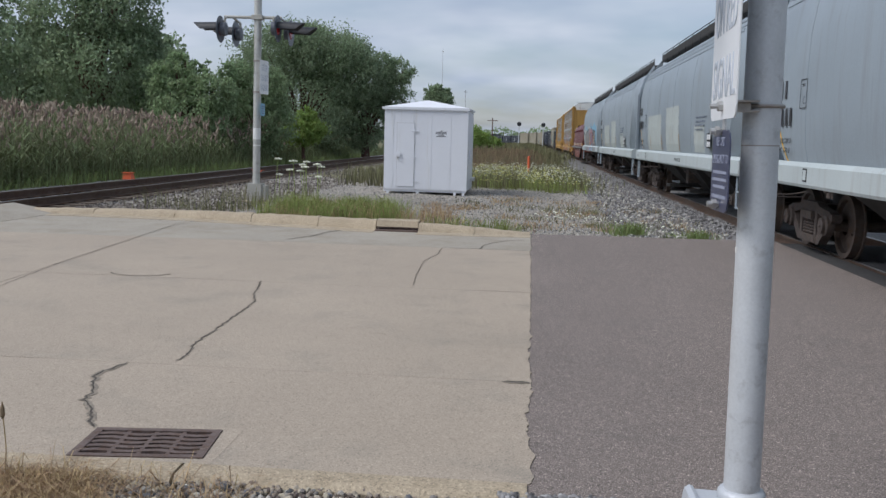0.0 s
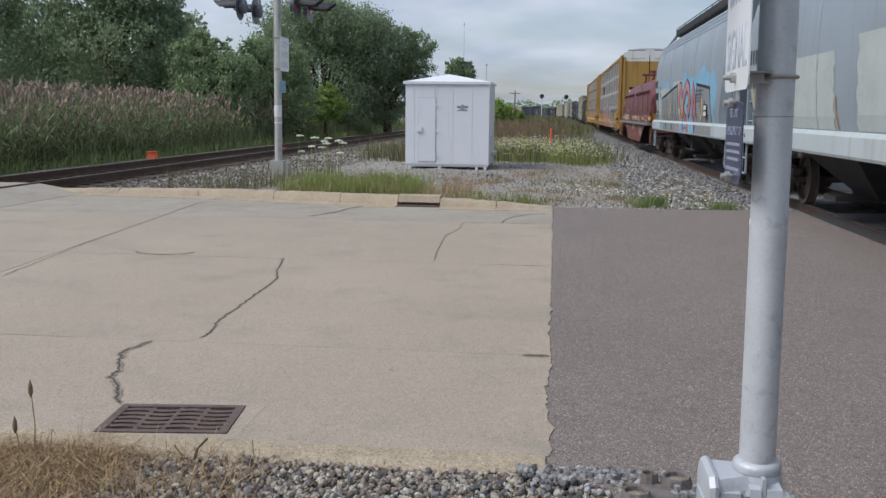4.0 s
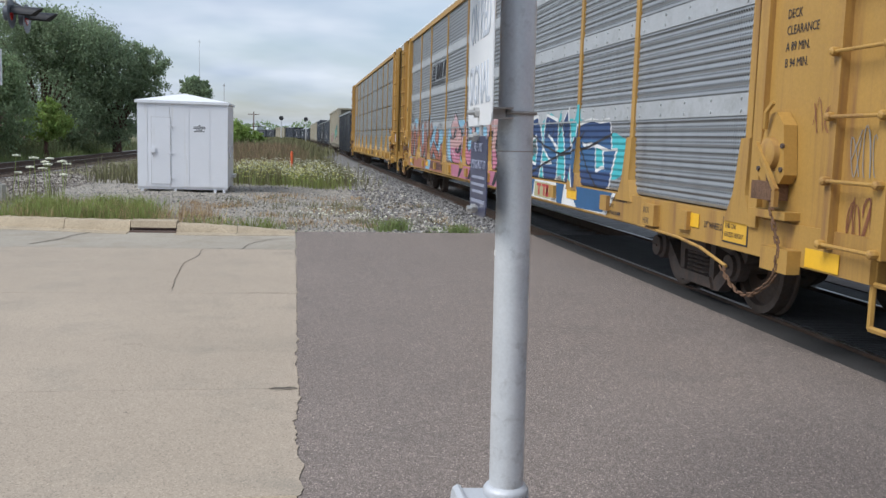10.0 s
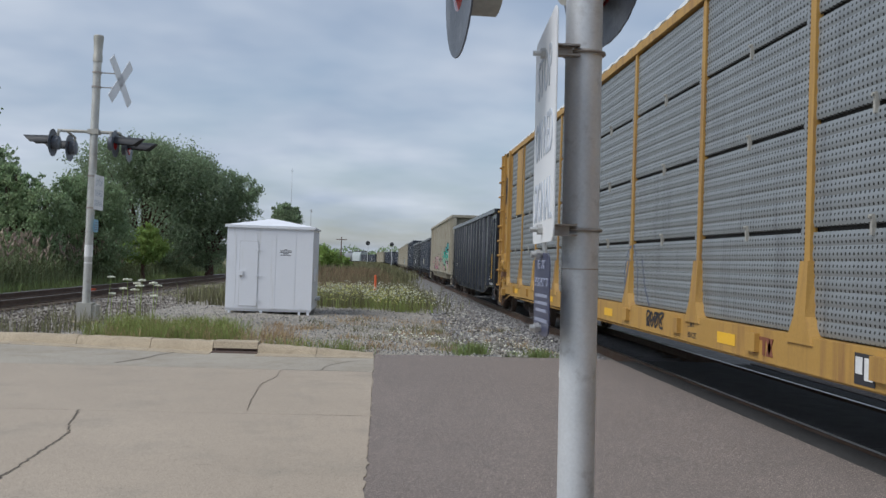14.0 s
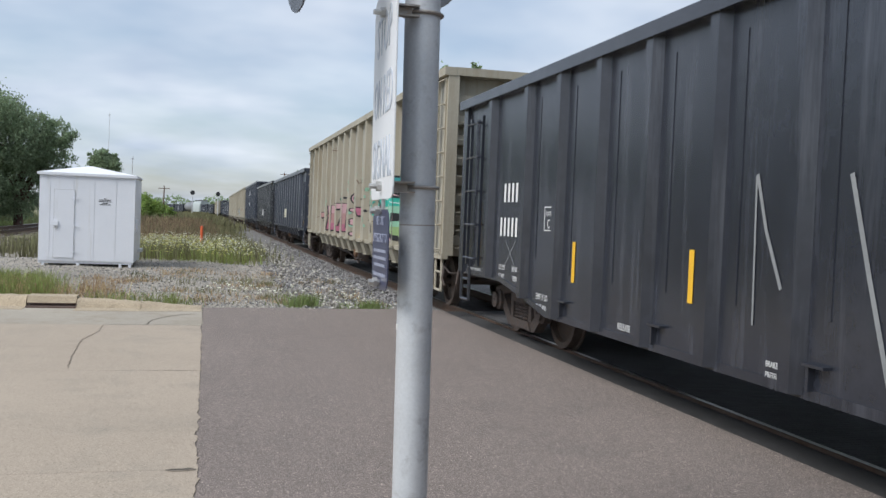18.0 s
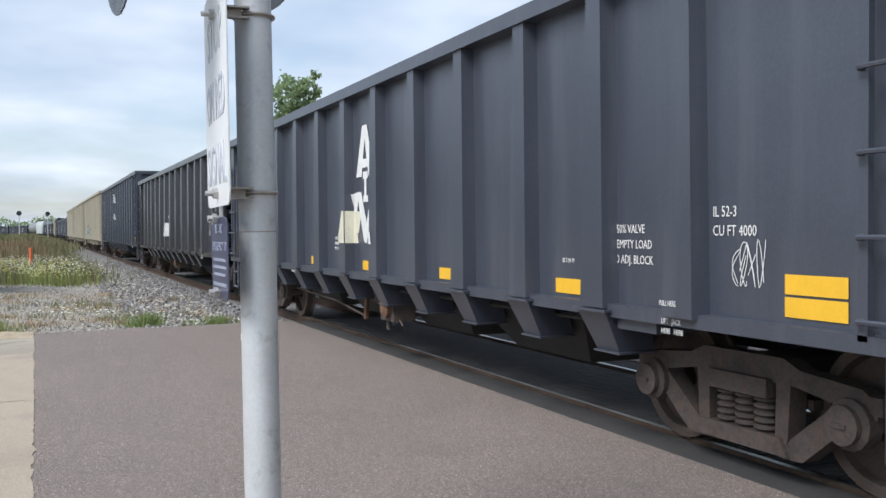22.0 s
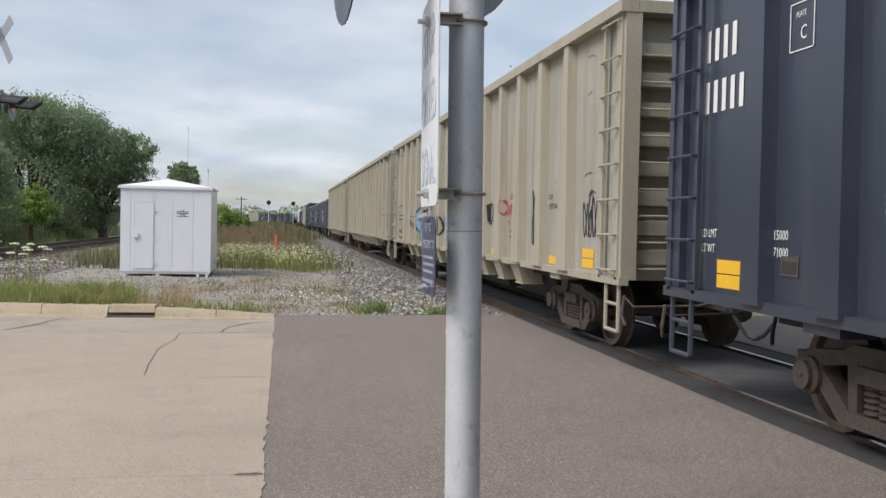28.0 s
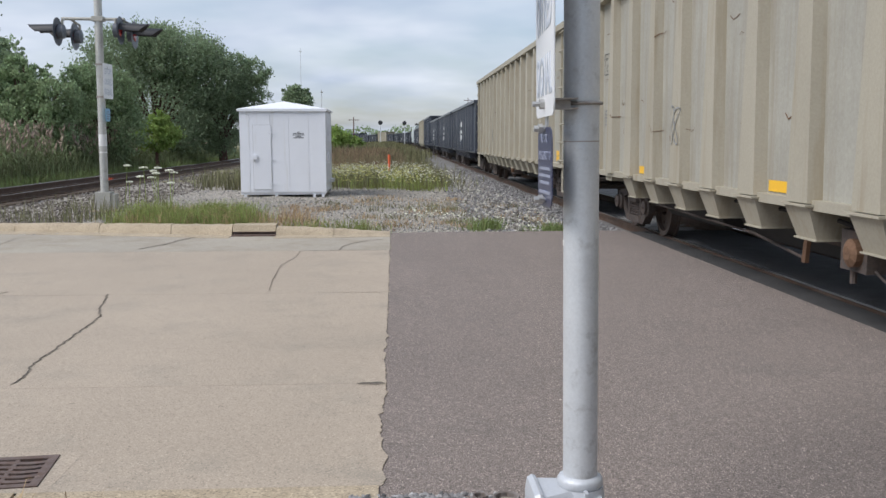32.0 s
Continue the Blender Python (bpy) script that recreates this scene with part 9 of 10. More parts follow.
        say(car, "213 500|72 500", 0.10, 18.28, 1.42, "ink")
    elif look_ == "tags":
        tag(car, zones, r, 1.0, 1.45, 0.5, 0.55, "p_black", 0.025, 3)
        tag(car, zones, r, 3.3, 1.3, 0.5, 0.8, "p_black", 0.03, 4)
        big_d = [(0.18, 0.0), (0.2, 0.42), (0.12, 0.48), (0.0, 0.38), (-0.05, 0.18), (0.04, 0.02), (0.18, -0.06)]
        small_o = [(0.1, 0.05), (0.13, 0.2), (0.08, 0.3), (-0.02, 0.28), (-0.07, 0.1), (-0.02, -0.02), (0.06, 0.0)]
        tail_y = [(0.1, 0.34), (0.06, 0.12), (0.0, 0.08), (-0.08, 0.3), (-0.03, 0.05), (0.04, -0.2), (0.1, -0.42)]
        for marks, y, z, k, wide in ((big_d, 7.66, 1.70, 1.0, 0.05), (small_o, 7.22, 1.63, 1.0, 0.045), (big_d, 6.53, 1.62, 0.72, 0.045), (tail_y, 6.27, 1.61, 1.0, 0.045)):
            spray(car, zones, stroke([(y + u * k, z + v * k) for u, v in marks], wide), "p_black", 0.003)
        red = [[(0.66, 0.28), (0.7, 0.12), (0.62, 0.02), (0.56, 0.14), (0.62, 0.27)], [(0.6, 0.08), (0.5, -0.02)], [(0.5, 0.2), (0.46, 0.04), (0.38, 0.06), (0.37, 0.2)], [(0.3, 0.2), (0.29, 0.0)],
               [(0.14, 0.24), (0.24, 0.17), (0.14, 0.1), (0.22, 0.0)], [(0.06, 0.34), (0.03, -0.03)], [(-0.02, 0.26), (0.12, 0.2)], [(0.52, -0.1), (0.42, -0.08)],
               [(0.30 + 0.06 * math.cos(k), 0.32 + 0.04 * math.sin(k)) for k in range(7)]]
        spray(car, zones, [q for line in red for q in stroke([(4.85 + u, 1.72 + v) for u, v in line], 0.032)], "p_red", 0.003)
        say(car, "BPL-84", 0.05, 5.24, 1.45, "ink")
        say(car, "BLT-02-16", 0.05, 5.24, 1.37, "ink")
        spray(car, zones, stroke([(6.02, 1.86), (6.12, 1.76), (6.0, 1.7), (6.14, 1.6), (6.0, 1.54), (6.12, 1.44), (6.04, 1.34)], 0.008), "p_grey", 0.003)
        spray(car, zones, stroke([(8.95, 1.24), (8.93, 1.62), (8.82, 1.62), (8.80, 1.26), (8.93, 1.22)], 0.03), "p_navy", 0.003)
        spray(car, zones, [[(8.92, 1.27), (8.91, 1.59), (8.84, 1.59), (8.83, 1.29)]], "p_sky", 0.002)
        spray(car, zones, stroke([(8.62, 1.6), (8.56, 1.3), (8.5, 1.72), (8.44, 1.3), (8.36, 1.66), (8.33, 1.24)], 0.022), "p_black", 0.003)
        spray(car, zones, stroke([(10.72, 1.6), (10.38, 1.62), (10.4, 1.3), (10.7, 1.26)], 0.06), "p_sky", 0.003)
        spray(car, zones, stroke([(10.02, 1.7), (9.95, 1.6), (10.05, 1.52), (9.92, 1.42), (10.1, 1.3), (9.9, 1.22), (10.1, 1.12), (9.95, 1.06)], 0.022), "p_black", 0.003)
        tag(car, zones, r, 12.0, 1.35, 0.4, 0.35, "p_black", 0.025, 2)
        tag(car, zones, r, 11.3, 1.3, 0.5, 0.5, "p_black", 0.03, 3)
        lay = lambda polys, mat, depth: spray(car, zones, polys, mat, depth)
        painted(lay, [[(14.98, 1.60), (14.87, 1.72), (14.92, 1.92), (15.10, 1.93), (15.20, 1.66), (15.12, 1.40), (14.95, 1.37), (14.86, 1.48)], [(14.58, 1.20), (14.56, 1.60), (14.44, 1.68), (14.34, 1.55), (14.38, 1.15)],
                      [(14.0, 1.36), (13.87, 1.42), (13.90, 1.54), (14.04, 1.55), (14.11, 1.35), (14.02, 1.18), (13.86, 1.17)]], 0.13, ["p_sky", "p_sky"], "p_black", r, 0.05, 0.0, None)
        for wide, lines in ((0.035, ([(14.76, 1.98), (14.72, 1.85), (14.65, 1.97), (14.60, 1.86), (14.48, 1.88)], [(14.16, 1.85), (13.95, 2.03)], [(14.06, 1.79), (13.90, 1.95)], [(15.56, 2.15), (15.66, 1.93), (15.74, 1.73)], [(15.80, 2.0), (15.56, 1.96)])),
                            (0.026, ([(20.2, 1.80), (19.85, 2.05), (19.70, 1.50), (19.90, 1.10)], [(19.85, 1.90), (19.20, 1.95), (18.90, 1.85)], [(19.6, 1.60), (19.0, 1.50)], [(18.95, 2.08), (18.60, 2.09), (18.55, 1.80), (18.90, 1.78), (18.95, 2.08)],
                                     [(18.90, 1.70), (18.60, 1.55), (18.85, 1.30), (18.60, 1.10)], [(19.3, 1.30), (18.95, 1.20), (18.75, 1.07)], [(17.5, 1.55), (17.3, 1.75), (17.15, 1.55), (17.35, 1.40), (17.2, 1.62)], [(17.45, 1.30), (17.25, 1.30), (17.25, 1.18), (17.45, 1.18), (17.45, 1.30)]))):
            lay([q for line in lines for q in stroke(line, wide)], "p_black", 0.003)
        tag(car, zones, r, 16.02, 1.30, 0.48, 0.44, "p_black", 0.018, 2)
        for y in (6.51, 8.91, 12.65, 15.05, 17.40):
            plate(car, y, 1.045, 0.42, 0.11, "yellow")
        plate(car, 19.85, 1.05, 0.40, 0.2, "yellow")
    else:
        tag(car, zones, r, 8.4, 1.5, 0.5, 0.4, "p_grey", 0.02, 2)
        tag(car, zones, r, 14.0, 1.5, 0.5, 0.5, "p_grey", 0.02, 2)
    return car


def tank_car(label, L):
    car = car_empty("tank_car", label)
    prof = [(0.3, 0.3), (1.0, 0.4), (1.45, 0.75), (1.5, 1.0), (1.5, L - 1.0), (1.45, L - 0.75), (1.0, L - 0.4), (0.3, L - 0.3)]
    part("tank", Shape().lathe(prof, (0, 0, 2.55), "y", 28), M["tank"], car, smooth=True)
    part("center_sill", Shape().box(-0.4, 0.4, 0, L, 0.75, 1.1), M["under"], car)
    part("dome", Shape().cyl((0, L / 2, 4.0), (0, L / 2, 4.5), 0.5, 16), M["tank"], car)
    part("walkway", Shape().box(-1.0, 1.0, L / 2 - 1.2, L / 2 + 1.2, 4.1, 4.15), M["walk"], car)
    for y in (1.9, L - 1.9):
        part("saddle", Shape().box(-1.2, 1.2, y - 0.3, y + 0.3, 1.0, 1.5), M["under"], car)
        truck(car, y, False)
    end_gear(car, L, M["under"], False)
    return car


TRAIN = []


def join_train(car, s):
    TRAIN.append((car, s))


D_LABEL = "charcoal open-top hopper car with tall side posts and white stencils"
B_LABEL = "beige open-top hopper car with side posts, rust scrapes and graffiti"
join_train(covered_hopper("blue-grey covered hopper car with pale sill and roof walkways", 17.05, None, True, False), -1.35)
join_train(covered_hopper("blue-grey covered hopper car with repainted patches", 16.45), 16.85)
join_train(covered_hopper("blue-grey covered hopper car with pale repainted patches", 16.7), 34.65)
join_train(covered_hopper("blue-grey covered hopper car covered in red and blue graffiti", 15.3, 5), 52.57)
join_train(coil_car("maroon steel coil car with rounded hoods and chalky graffiti", 16.2), 68.86)
join_train(autorack_a(27.5), 85.85)
join_train(autorack_b(27.6), 114.47)
join_train(gondola("black gondola car with yellow reflectors and chalked strokes", 17.0, 3.36), 143.14)
join_train(beige_hopper("beige open-top hopper car with a large turquoise and green graffiti piece", 20.2, 4.05, 3, "cyan", True, (1.74, 18.40, 14)), 161.12)
join_train(dark_hopper(D_LABEL, 16.45, 3.38, "charcoal", 11, True, True, (2.01, 14.47, 11)), 182.71)
join_train(dark_hopper("black open-top hopper car with tall side posts and white stencils", 16.5, 3.45, "jet", 12, True, True, (2.01, 14.48, 11)), 200.63)
join_train(dark_hopper("navy open-top hopper car with tall side posts and white stencils", 20.65, 3.95, "navy", 13, False, True, (1.82, 18.95, 15)), 218.2)
join_train(beige_hopper(B_LABEL, 20.7, 4.05, 5, "tags"), 240.03)
join_train(beige_hopper("beige open-top hopper car with side posts and faint tags", 20.7, 4.05, 6, "plain"), 262.02)
join_train(beige_hopper("beige open-top hopper car with side posts and faint tags", 20.7, 4.05, 7, "plain"), 284.0)
far_d = dark_hopper("dark open-top hopper car far along the train", 16.0, 3.33, "charcoal", 14, True, False)
far_n = dark_hopper("navy open-top hopper car far along the train", 20.3, 3.95, "navy", 15, False, False)
far_b = beige_hopper("beige open-top hopper car far along the train", 20.6, 4.05, 8, "plain", False)
far_h = covered_hopper("pale covered hopper car far along the train", 17.4, None, False, False, "palesill")
far_t = tank_car("grey tank car far along the train", 16.0)
SIZE = {"d": (far_d, 16.0), "n": (far_n, 20.3), "b": (far_b, 20.6), "h": (far_h, 17.4), "t": (far_t, 16.0)}
used, s_at = set(), 306.0
for kind in "dddnbddhtdddddbddnbddddd":
    ob, size = SIZE[kind]
    if kind in used:
        ob = copy_thing(ob, Matrix.Identity(4))
    used.add(kind)
    join_train(ob, s_at)
    s_at += size + 1.25


def advance(t):
    """How far the train has come by the time t."""
    return 8.0 * t + 0.0083 * t * t


BEND_Y, BEND_R = 205.0, 620.0


def on_track(d):
    """Pose at the distance d along the track, which bends left far off."""
    if d < BEND_Y:
        return pose(TRACK_X, d, 0)
    a = (d - BEND_Y) / BEND_R
    return pose(TRACK_X - BEND_R * (1 - math.cos(a)), BEND_Y + BEND_R * math.sin(a), 0, 0, 0, math.degrees(a))


bend = tagged(new("track_bend"), "railway track bending away in the distance", "track", kind="structure")
for off in (-0.75, 0.75):
    rings = []
    for i in range(40):
        m = on_track(BEND_Y + 8 + i * 8)
        rings.append([m @ Vector((off + u, 0, v)) for u, v in ((-0.04, -0.17), (0.04, -0.17), (0.04, 0), (-0.04, 0))])
    part("rail", Shape().loft(rings), M["rail"], bend)
bed = Shape()
bed.loft([[on_track(BEND_Y + i * 8) @ Vector(p) for p in ((-3, 0, -0.45), (3, 0, -0.45), (2.2, 0, -0.2), (-2.2, 0, -0.2))] for i in range(41)])
part("ballast_bed", bed, M["ballast"], bend)


def motions():
    for car, s in TRAIN:
        walk(car, [(t, on_track(s - advance(t))) for t in range(0, 33)])
    start = {id(car): s for car, s in TRAIN}
    step = 2 / FPS
    for ws, car, y, dy in WHEELS:
        s = start[id(car)] + y
        times = [k * step for k in range(0, 481) if -4 < s - advance(k * step) < 34]
        if not times:
            continue
        rows = []
        for t in times:
            turn = math.degrees((advance(t) - advance(times[0])) / 0.457)
            rows.append((t, pose(0, dy, 0.457, turn % 360)))
        if times[0] > 0.2:
            rows.insert(0, (0.0, rows[0][1]))
        if times[-1] < 31.8:
            rows.append((32.0, rows[-1][1]))
        walk(ws, rows)


# ---- plants ----
def blades(name, count, place, height, width, mat, label, seed, lean=0.35, category="grass"):
    """Many narrow bent blades in one mesh."""
    r = random.Random(seed)
    s = Shape()
    for _ in range(count):
        x, y, z = place(r)
        h, w = r.uniform(*height), width * r.uniform(0.6, 1.3)
        a, b = r.uniform(0, 6.283), r.uniform(0, 6.283)
        l = h * lean * r.random()
        dx, dy = math.cos(a) * w, math.sin(a) * w
        ox, oy = math.cos(b) * l, math.sin(b) * l
        n = len(s.v)
        s.v += [(x - dx, y - dy, z - 0.02), (x + dx, y + dy, z - 0.02), (x + ox * 0.4 + dx * 0.7, y + oy * 0.4 + dy * 0.7, z + h * 0.6), (x + ox * 0.4 - dx * 0.7, y + oy * 0.4 - dy * 0.7, z + h * 0.6), (x + ox, y + oy, z + h * (1 - 0.25 * lean))]
        s.f += [(n, n + 1, n + 2, n + 3), (n + 3, n + 2, n + 4)]
    ob = new(name, s.mesh(name, mat, fix=False))
    return tagged(ob, label, category, kind="stuff")


def clumped(x0, x1, y0, y1, clumps, spread, seed, zf):
    r0 = random.Random(seed)
    cs = [(r0.uniform(x0, x1), r0.uniform(y0, y1), r0.uniform(0.5, 1.5)) for _ in range(clumps)]

    def place(r):
        cx, cy, k = r.choice(cs)
        x, y = cx + r.gauss(0, spread * k), cy + r.gauss(0, spread * k)
        y = max(y, y0 - 0.1)
        return x, y, zf(x, y)
    return place


def mz(x, y):
    if x > 2.0:
        return right_bed(x, y)
    return middle_z(x, y) if y < 34 else median_z(x, y)


# grass along the kerb and tufts on the pad
blades("kerb_grass", 6500, clumped(-4.95, -2.3, 15.95, 18.6, 42, 0.17, 1, mz), (0.08, 0.58), 0.0048, M["grass"], "tall green grass growing behind the kerb", 1, lean=0.85)
blades("kerb_sprigs", 500, clumped(-1.9, -0.4, 15.6, 16.2, 9, 0.12, 15, mz), (0.08, 0.34), 0.005, M["grass"], "small grass sprigs against the kerb", 15, lean=0.9)
blades("kerb_dry_grass", 2200, clumped(-4.8, -1.7, 15.8, 18.4, 40, 0.22, 2, mz), (0.1, 0.5), 0.0042, M["straw"], "yellowed grass growing behind the kerb", 2, lean=1.0)
blades("pad_grass", 1900, clumped(-1.6, 3.4, 15.8, 24, 46, 0.22, 3, mz), (0.04, 0.18), 0.007, M["weed"], "low green tufts scattered on the gravel", 3, lean=1.3)
blades("pad_dry_grass", 2200, clumped(-2.5, 3.2, 15.7, 25, 40, 0.25, 4, mz), (0.05, 0.2), 0.006, M["straw"], "low dry tufts scattered on the gravel", 4, lean=1.5)
blades("edge_grass", 1500, clumped(1.6, 3.0, 15.7, 16.4, 16, 0.14, 5, mz), (0.06, 0.36), 0.008, M["bankgrass"], "green weeds at the edge of the asphalt", 5, lean=1.2)
blades("mast_weeds", 500, clumped(-8.0, -5.0, 17.0, 23, 22, 0.2, 6, mz), (0.1, 0.5), 0.008, M["weed"], "weeds on the ballast round the signal mast", 6)
# the weedy strip beyond the shed
blades("median_weeds", 26000, clumped(-6.0, 1.9, 29.5, 110, 620, 0.55, 7, mz), (0.22, 0.75), 0.016, M["weed"], "dense weeds between the two tracks", 7)
blades("median_rusty_weeds", 9000, clumped(-5.0, 0.2, 36, 80, 200, 0.5, 8, mz), (0.35, 0.95), 0.014, M["redweed"], "rust-coloured seeding weeds between the two tracks", 8)
blades("median_far_weeds", 14000, clumped(-6.5, 2.2, 80, 260, 500, 1.0, 9, mz), (0.3, 1.1), 0.05, M["weed"], "distant weeds between the two tracks", 9)
blades("flower_stems", 5000, clumped(-2.4, 1.5, 29, 42, 110, 0.4, 10, mz), (0.2, 0.55), 0.008, M["grass"], "green stems below small white flowers", 10)


def heads(name, count, place, size, up, mat, label, seed):
    r = random.Random(seed)
    s = Shape()
    for _ in range(count):
        x, y, z = place(r)
        z += r.uniform(*up)
        k = r.uniform(*size)
        s.add([(x + k, y, z), (x, y + k, z + k * 0.2), (x - k, y, z), (x, y - k, z + k * 0.2), (x, y, z + k * 0.55), (x, y, z - k * 0.4)], [(0, 1, 4), (1, 2, 4), (2, 3, 4), (3, 0, 4), (1, 0, 5), (2, 1, 5), (3, 2, 5), (0, 3, 5)])
    return tagged(new(name, s.mesh(name, mat, fix=False)), label, "flowers", kind="stuff")


heads("white_flowers", 1700, clumped(-2.5, 1.6, 29, 42, 120, 0.4, 10, mz), (0.015, 0.03), (0.3, 0.62), M["petal"], "small white wildflowers near the orange marker", 11)
heads("yellow_flowers", 1700, clumped(-2.4, 1.4, 29, 41, 90, 0.4, 12, mz), (0.018, 0.034), (0.25, 0.55), M["yellow_petal"], "small pale yellow wildflowers near the orange marker", 12)
heads("verge_flowers", 130, clumped(0.2, 3.2, 15.9, 19, 16, 0.25, 14, mz), (0.014, 0.028), (0.1, 0.32), M["petal"], "small white flowers at the asphalt edge", 13)

# wild carrot beside the far mast
rf = random.Random(77)
for i in range(11):
    x, y = rf.uniform(-6.2, -4.4), rf.uniform(19.3, 21.4)
    h = rf.uniform(0.55, 1.05)
    fl = thing("wild_carrot", "white wild carrot flower on a thin stem", "flower", "wild carrots by the mast", pose(x, y, middle_z(x, y)))
    top = Vector((rf.uniform(-0.12, 0.12), rf.uniform(-0.1, 0.1), h))
    part("stem", Shape().tube([(0, 0, -0.03), tuple(top * 0.5 + Vector((0.02, 0, 0))), tuple(top)], 0.007, 5), M["grass"], fl)
    um = Shape()
    for k in range(34):
        a, q = rf.uniform(0, 6.283), 0.085 * math.sqrt(rf.random())
        cx, cy, cz = top.x + q * math.cos(a), top.y + q * math.sin(a), top.z + 0.035 - q * 0.2
        um.add([(cx + 0.016, cy, cz), (cx, cy + 0.016, cz), (cx - 0.016, cy, cz), (cx, cy - 0.016, cz), (cx, cy, cz + 0.012), (cx, cy, cz - 0.03)], [(0, 1, 4), (1, 2, 4), (2, 3, 4), (3, 0, 4), (1, 0, 5), (2, 1, 5), (3, 2, 5), (0, 3, 5)])
    part("umbel", um, M["petal"], fl, "flat white flower head", fix=False)

# dry grass and a seed stalk in the foreground
blades("dry_grass_clump", 4200, lambda r: (-2.05 - abs(r.gauss(0, 0.42)) + 0.25 * r.random(), 3.78 - abs(r.gauss(0, 0.28)), -0.04), (0.05, 0.16), 0.0022, M["straw"], "flattened straw-coloured grass at the road edge", 21, lean=3.6)
blades("dry_grass_wisps", 520, lambda r: (r.uniform(-2.4, -1.2), r.uniform(3.3, 3.85), -0.03), (0.06, 0.2), 0.0025, M["straw"], "loose dry grass wisps over the gravel", 22, lean=3.0)
for x, y, h in ((-2.30, 3.72, 0.36), (-2.36, 3.68, 0.2)):
    st = thing("plantain_stalk", "dry brown seed stalk standing in straw", "weed", "dry seed stalks", pose(x, y, -0.04))
    part("stem", Shape().tube([(0, 0, 0), (0.012, 0, h * 0.5), (0.0, 0, h)], 0.0028, 5), M["straw"], st)
    part("seed_head", Shape().lathe([(0.003, h - 0.05), (0.011, h - 0.03), (0.010, h), (0.002, h + 0.03)], (0, 0, 0), "z", 8), M["redweed"], st)


# reeds beyond the second track
def bank_z(x, y):
    return -0.25 + 0.05 * min(6, max(0, -13 - x)) + lump(x, y, 0.2, 0.12)


height_field("bank", -90, -13.2, 10.0, 260.0, 60, 90, bank_z, M["soil"], "low overgrown bank beyond the second track", "ground")


def reeds(name, count, place, seed):
    r = random.Random(seed)
    s, p = Shape(), Shape()
    for _ in range(count):
        x, y, z = place(r)
        h = r.uniform(1.1, 2.35) * min(1.0, 0.55 + 0.3 * (-13.4 - x))
        b, l = r.uniform(0, 6.283), r.uniform(0.05, 0.35)
        tx, ty = x + math.cos(b) * l, y + math.sin(b) * l
        w = 0.011
        n = len(s.v)
        s.v += [(x - w, y, z), (x + w, y, z), (tx + w * 0.5, ty, z + h), (tx - w * 0.5, ty, z + h)]
        s.f.append((n, n + 1, n + 2, n + 3))
        for k in range(6):
            f = 0.15 + 0.75 * k / 6 + r.uniform(-0.05, 0.05)
            bx, by, bz = x + (tx - x) * f, y + (ty - y) * f, z + h * f
            a, ll = r.uniform(0, 6.283), r.uniform(0.3, 0.6)
            ca, sa = math.cos(a), math.sin(a)
            n = len(s.v)
            s.v += [(bx - sa * 0.018, by + ca * 0.018, bz), (bx + sa * 0.018, by - ca * 0.018, bz), (bx + ca * ll * 0.5 + sa * 0.02, by + sa * ll * 0.5 - ca * 0.02, bz + ll * 0.42), (bx + ca * ll * 0.5 - sa * 0.02, by + sa * ll * 0.5 + ca * 0.02, bz + ll * 0.42), (bx + ca * ll, by + sa * ll, bz + ll * 0.25)]
            s.f += [(n, n + 1, n + 2, n + 3), (n + 3, n + 2, n + 4)]
        if r.random() < 0.7 and x < -14.4:
            n = len(p.v)
            ph, pw = r.uniform(0.2, 0.36), r.uniform(0.035, 0.07)
            lx, ly = math.cos(b) * 0.1, math.sin(b) * 0.1
            p.v += [(tx, ty, z + h - 0.02), (tx + pw, ty, z + h + ph * 0.35), (tx, ty + pw, z + h + ph * 0.35), (tx - pw, ty, z + h + ph * 0.35), (tx, ty - pw, z + h + ph * 0.35), (tx + lx, ty + ly, z + h + ph)]
            p.f += [(n, n + 2, n + 1), (n, n + 3, n + 2), (n, n + 4, n + 3), (n, n + 1, n + 4), (n + 1, n + 2, n + 5), (n + 2, n + 3, n + 5), (n + 3, n + 4, n + 5), (n + 4, n + 1, n + 5)]
    tagged(new(name, s.mesh(name, M["reed"], fix=False)), "tall green reeds beyond the second track", "reeds", kind="stuff")
    tagged(new(name + "_plumes", p.mesh(name, M["plume"], fix=False)), "pinkish brown plumes on the reeds", "reeds", kind="stuff")


def reed_place(r):
    y = 15 + 75 * r.random() ** 1.4
    x = -13.7 - 6.8 * r.random() ** 1.2 - 0.02 * (y - 15)
    return x, y, bank_z(x, y)


reeds("reed_bed", 9000, reed_place, 31)
blades("bank_grass", 9000, lambda r: (lambda y: (-13.0 - 2.2 * r.random(), y, bank_z(-13.5, y)))(13 + 60 * r.random() ** 1.5), (0.2, 0.75), 0.012, M["bankgrass"], "rank green grass at the foot of the reeds", 32, lean=0.9)
blades("bank_dark_grass", 9000, lambda r: (lambda y: (-13.6 - 3.0 * r.random(), y, bank_z(-14, y)))(13 + 80 * r.random() ** 1.4), (0.4, 1.3), 0.016, M["reed"], "dark green undergrowth below the reeds", 33)


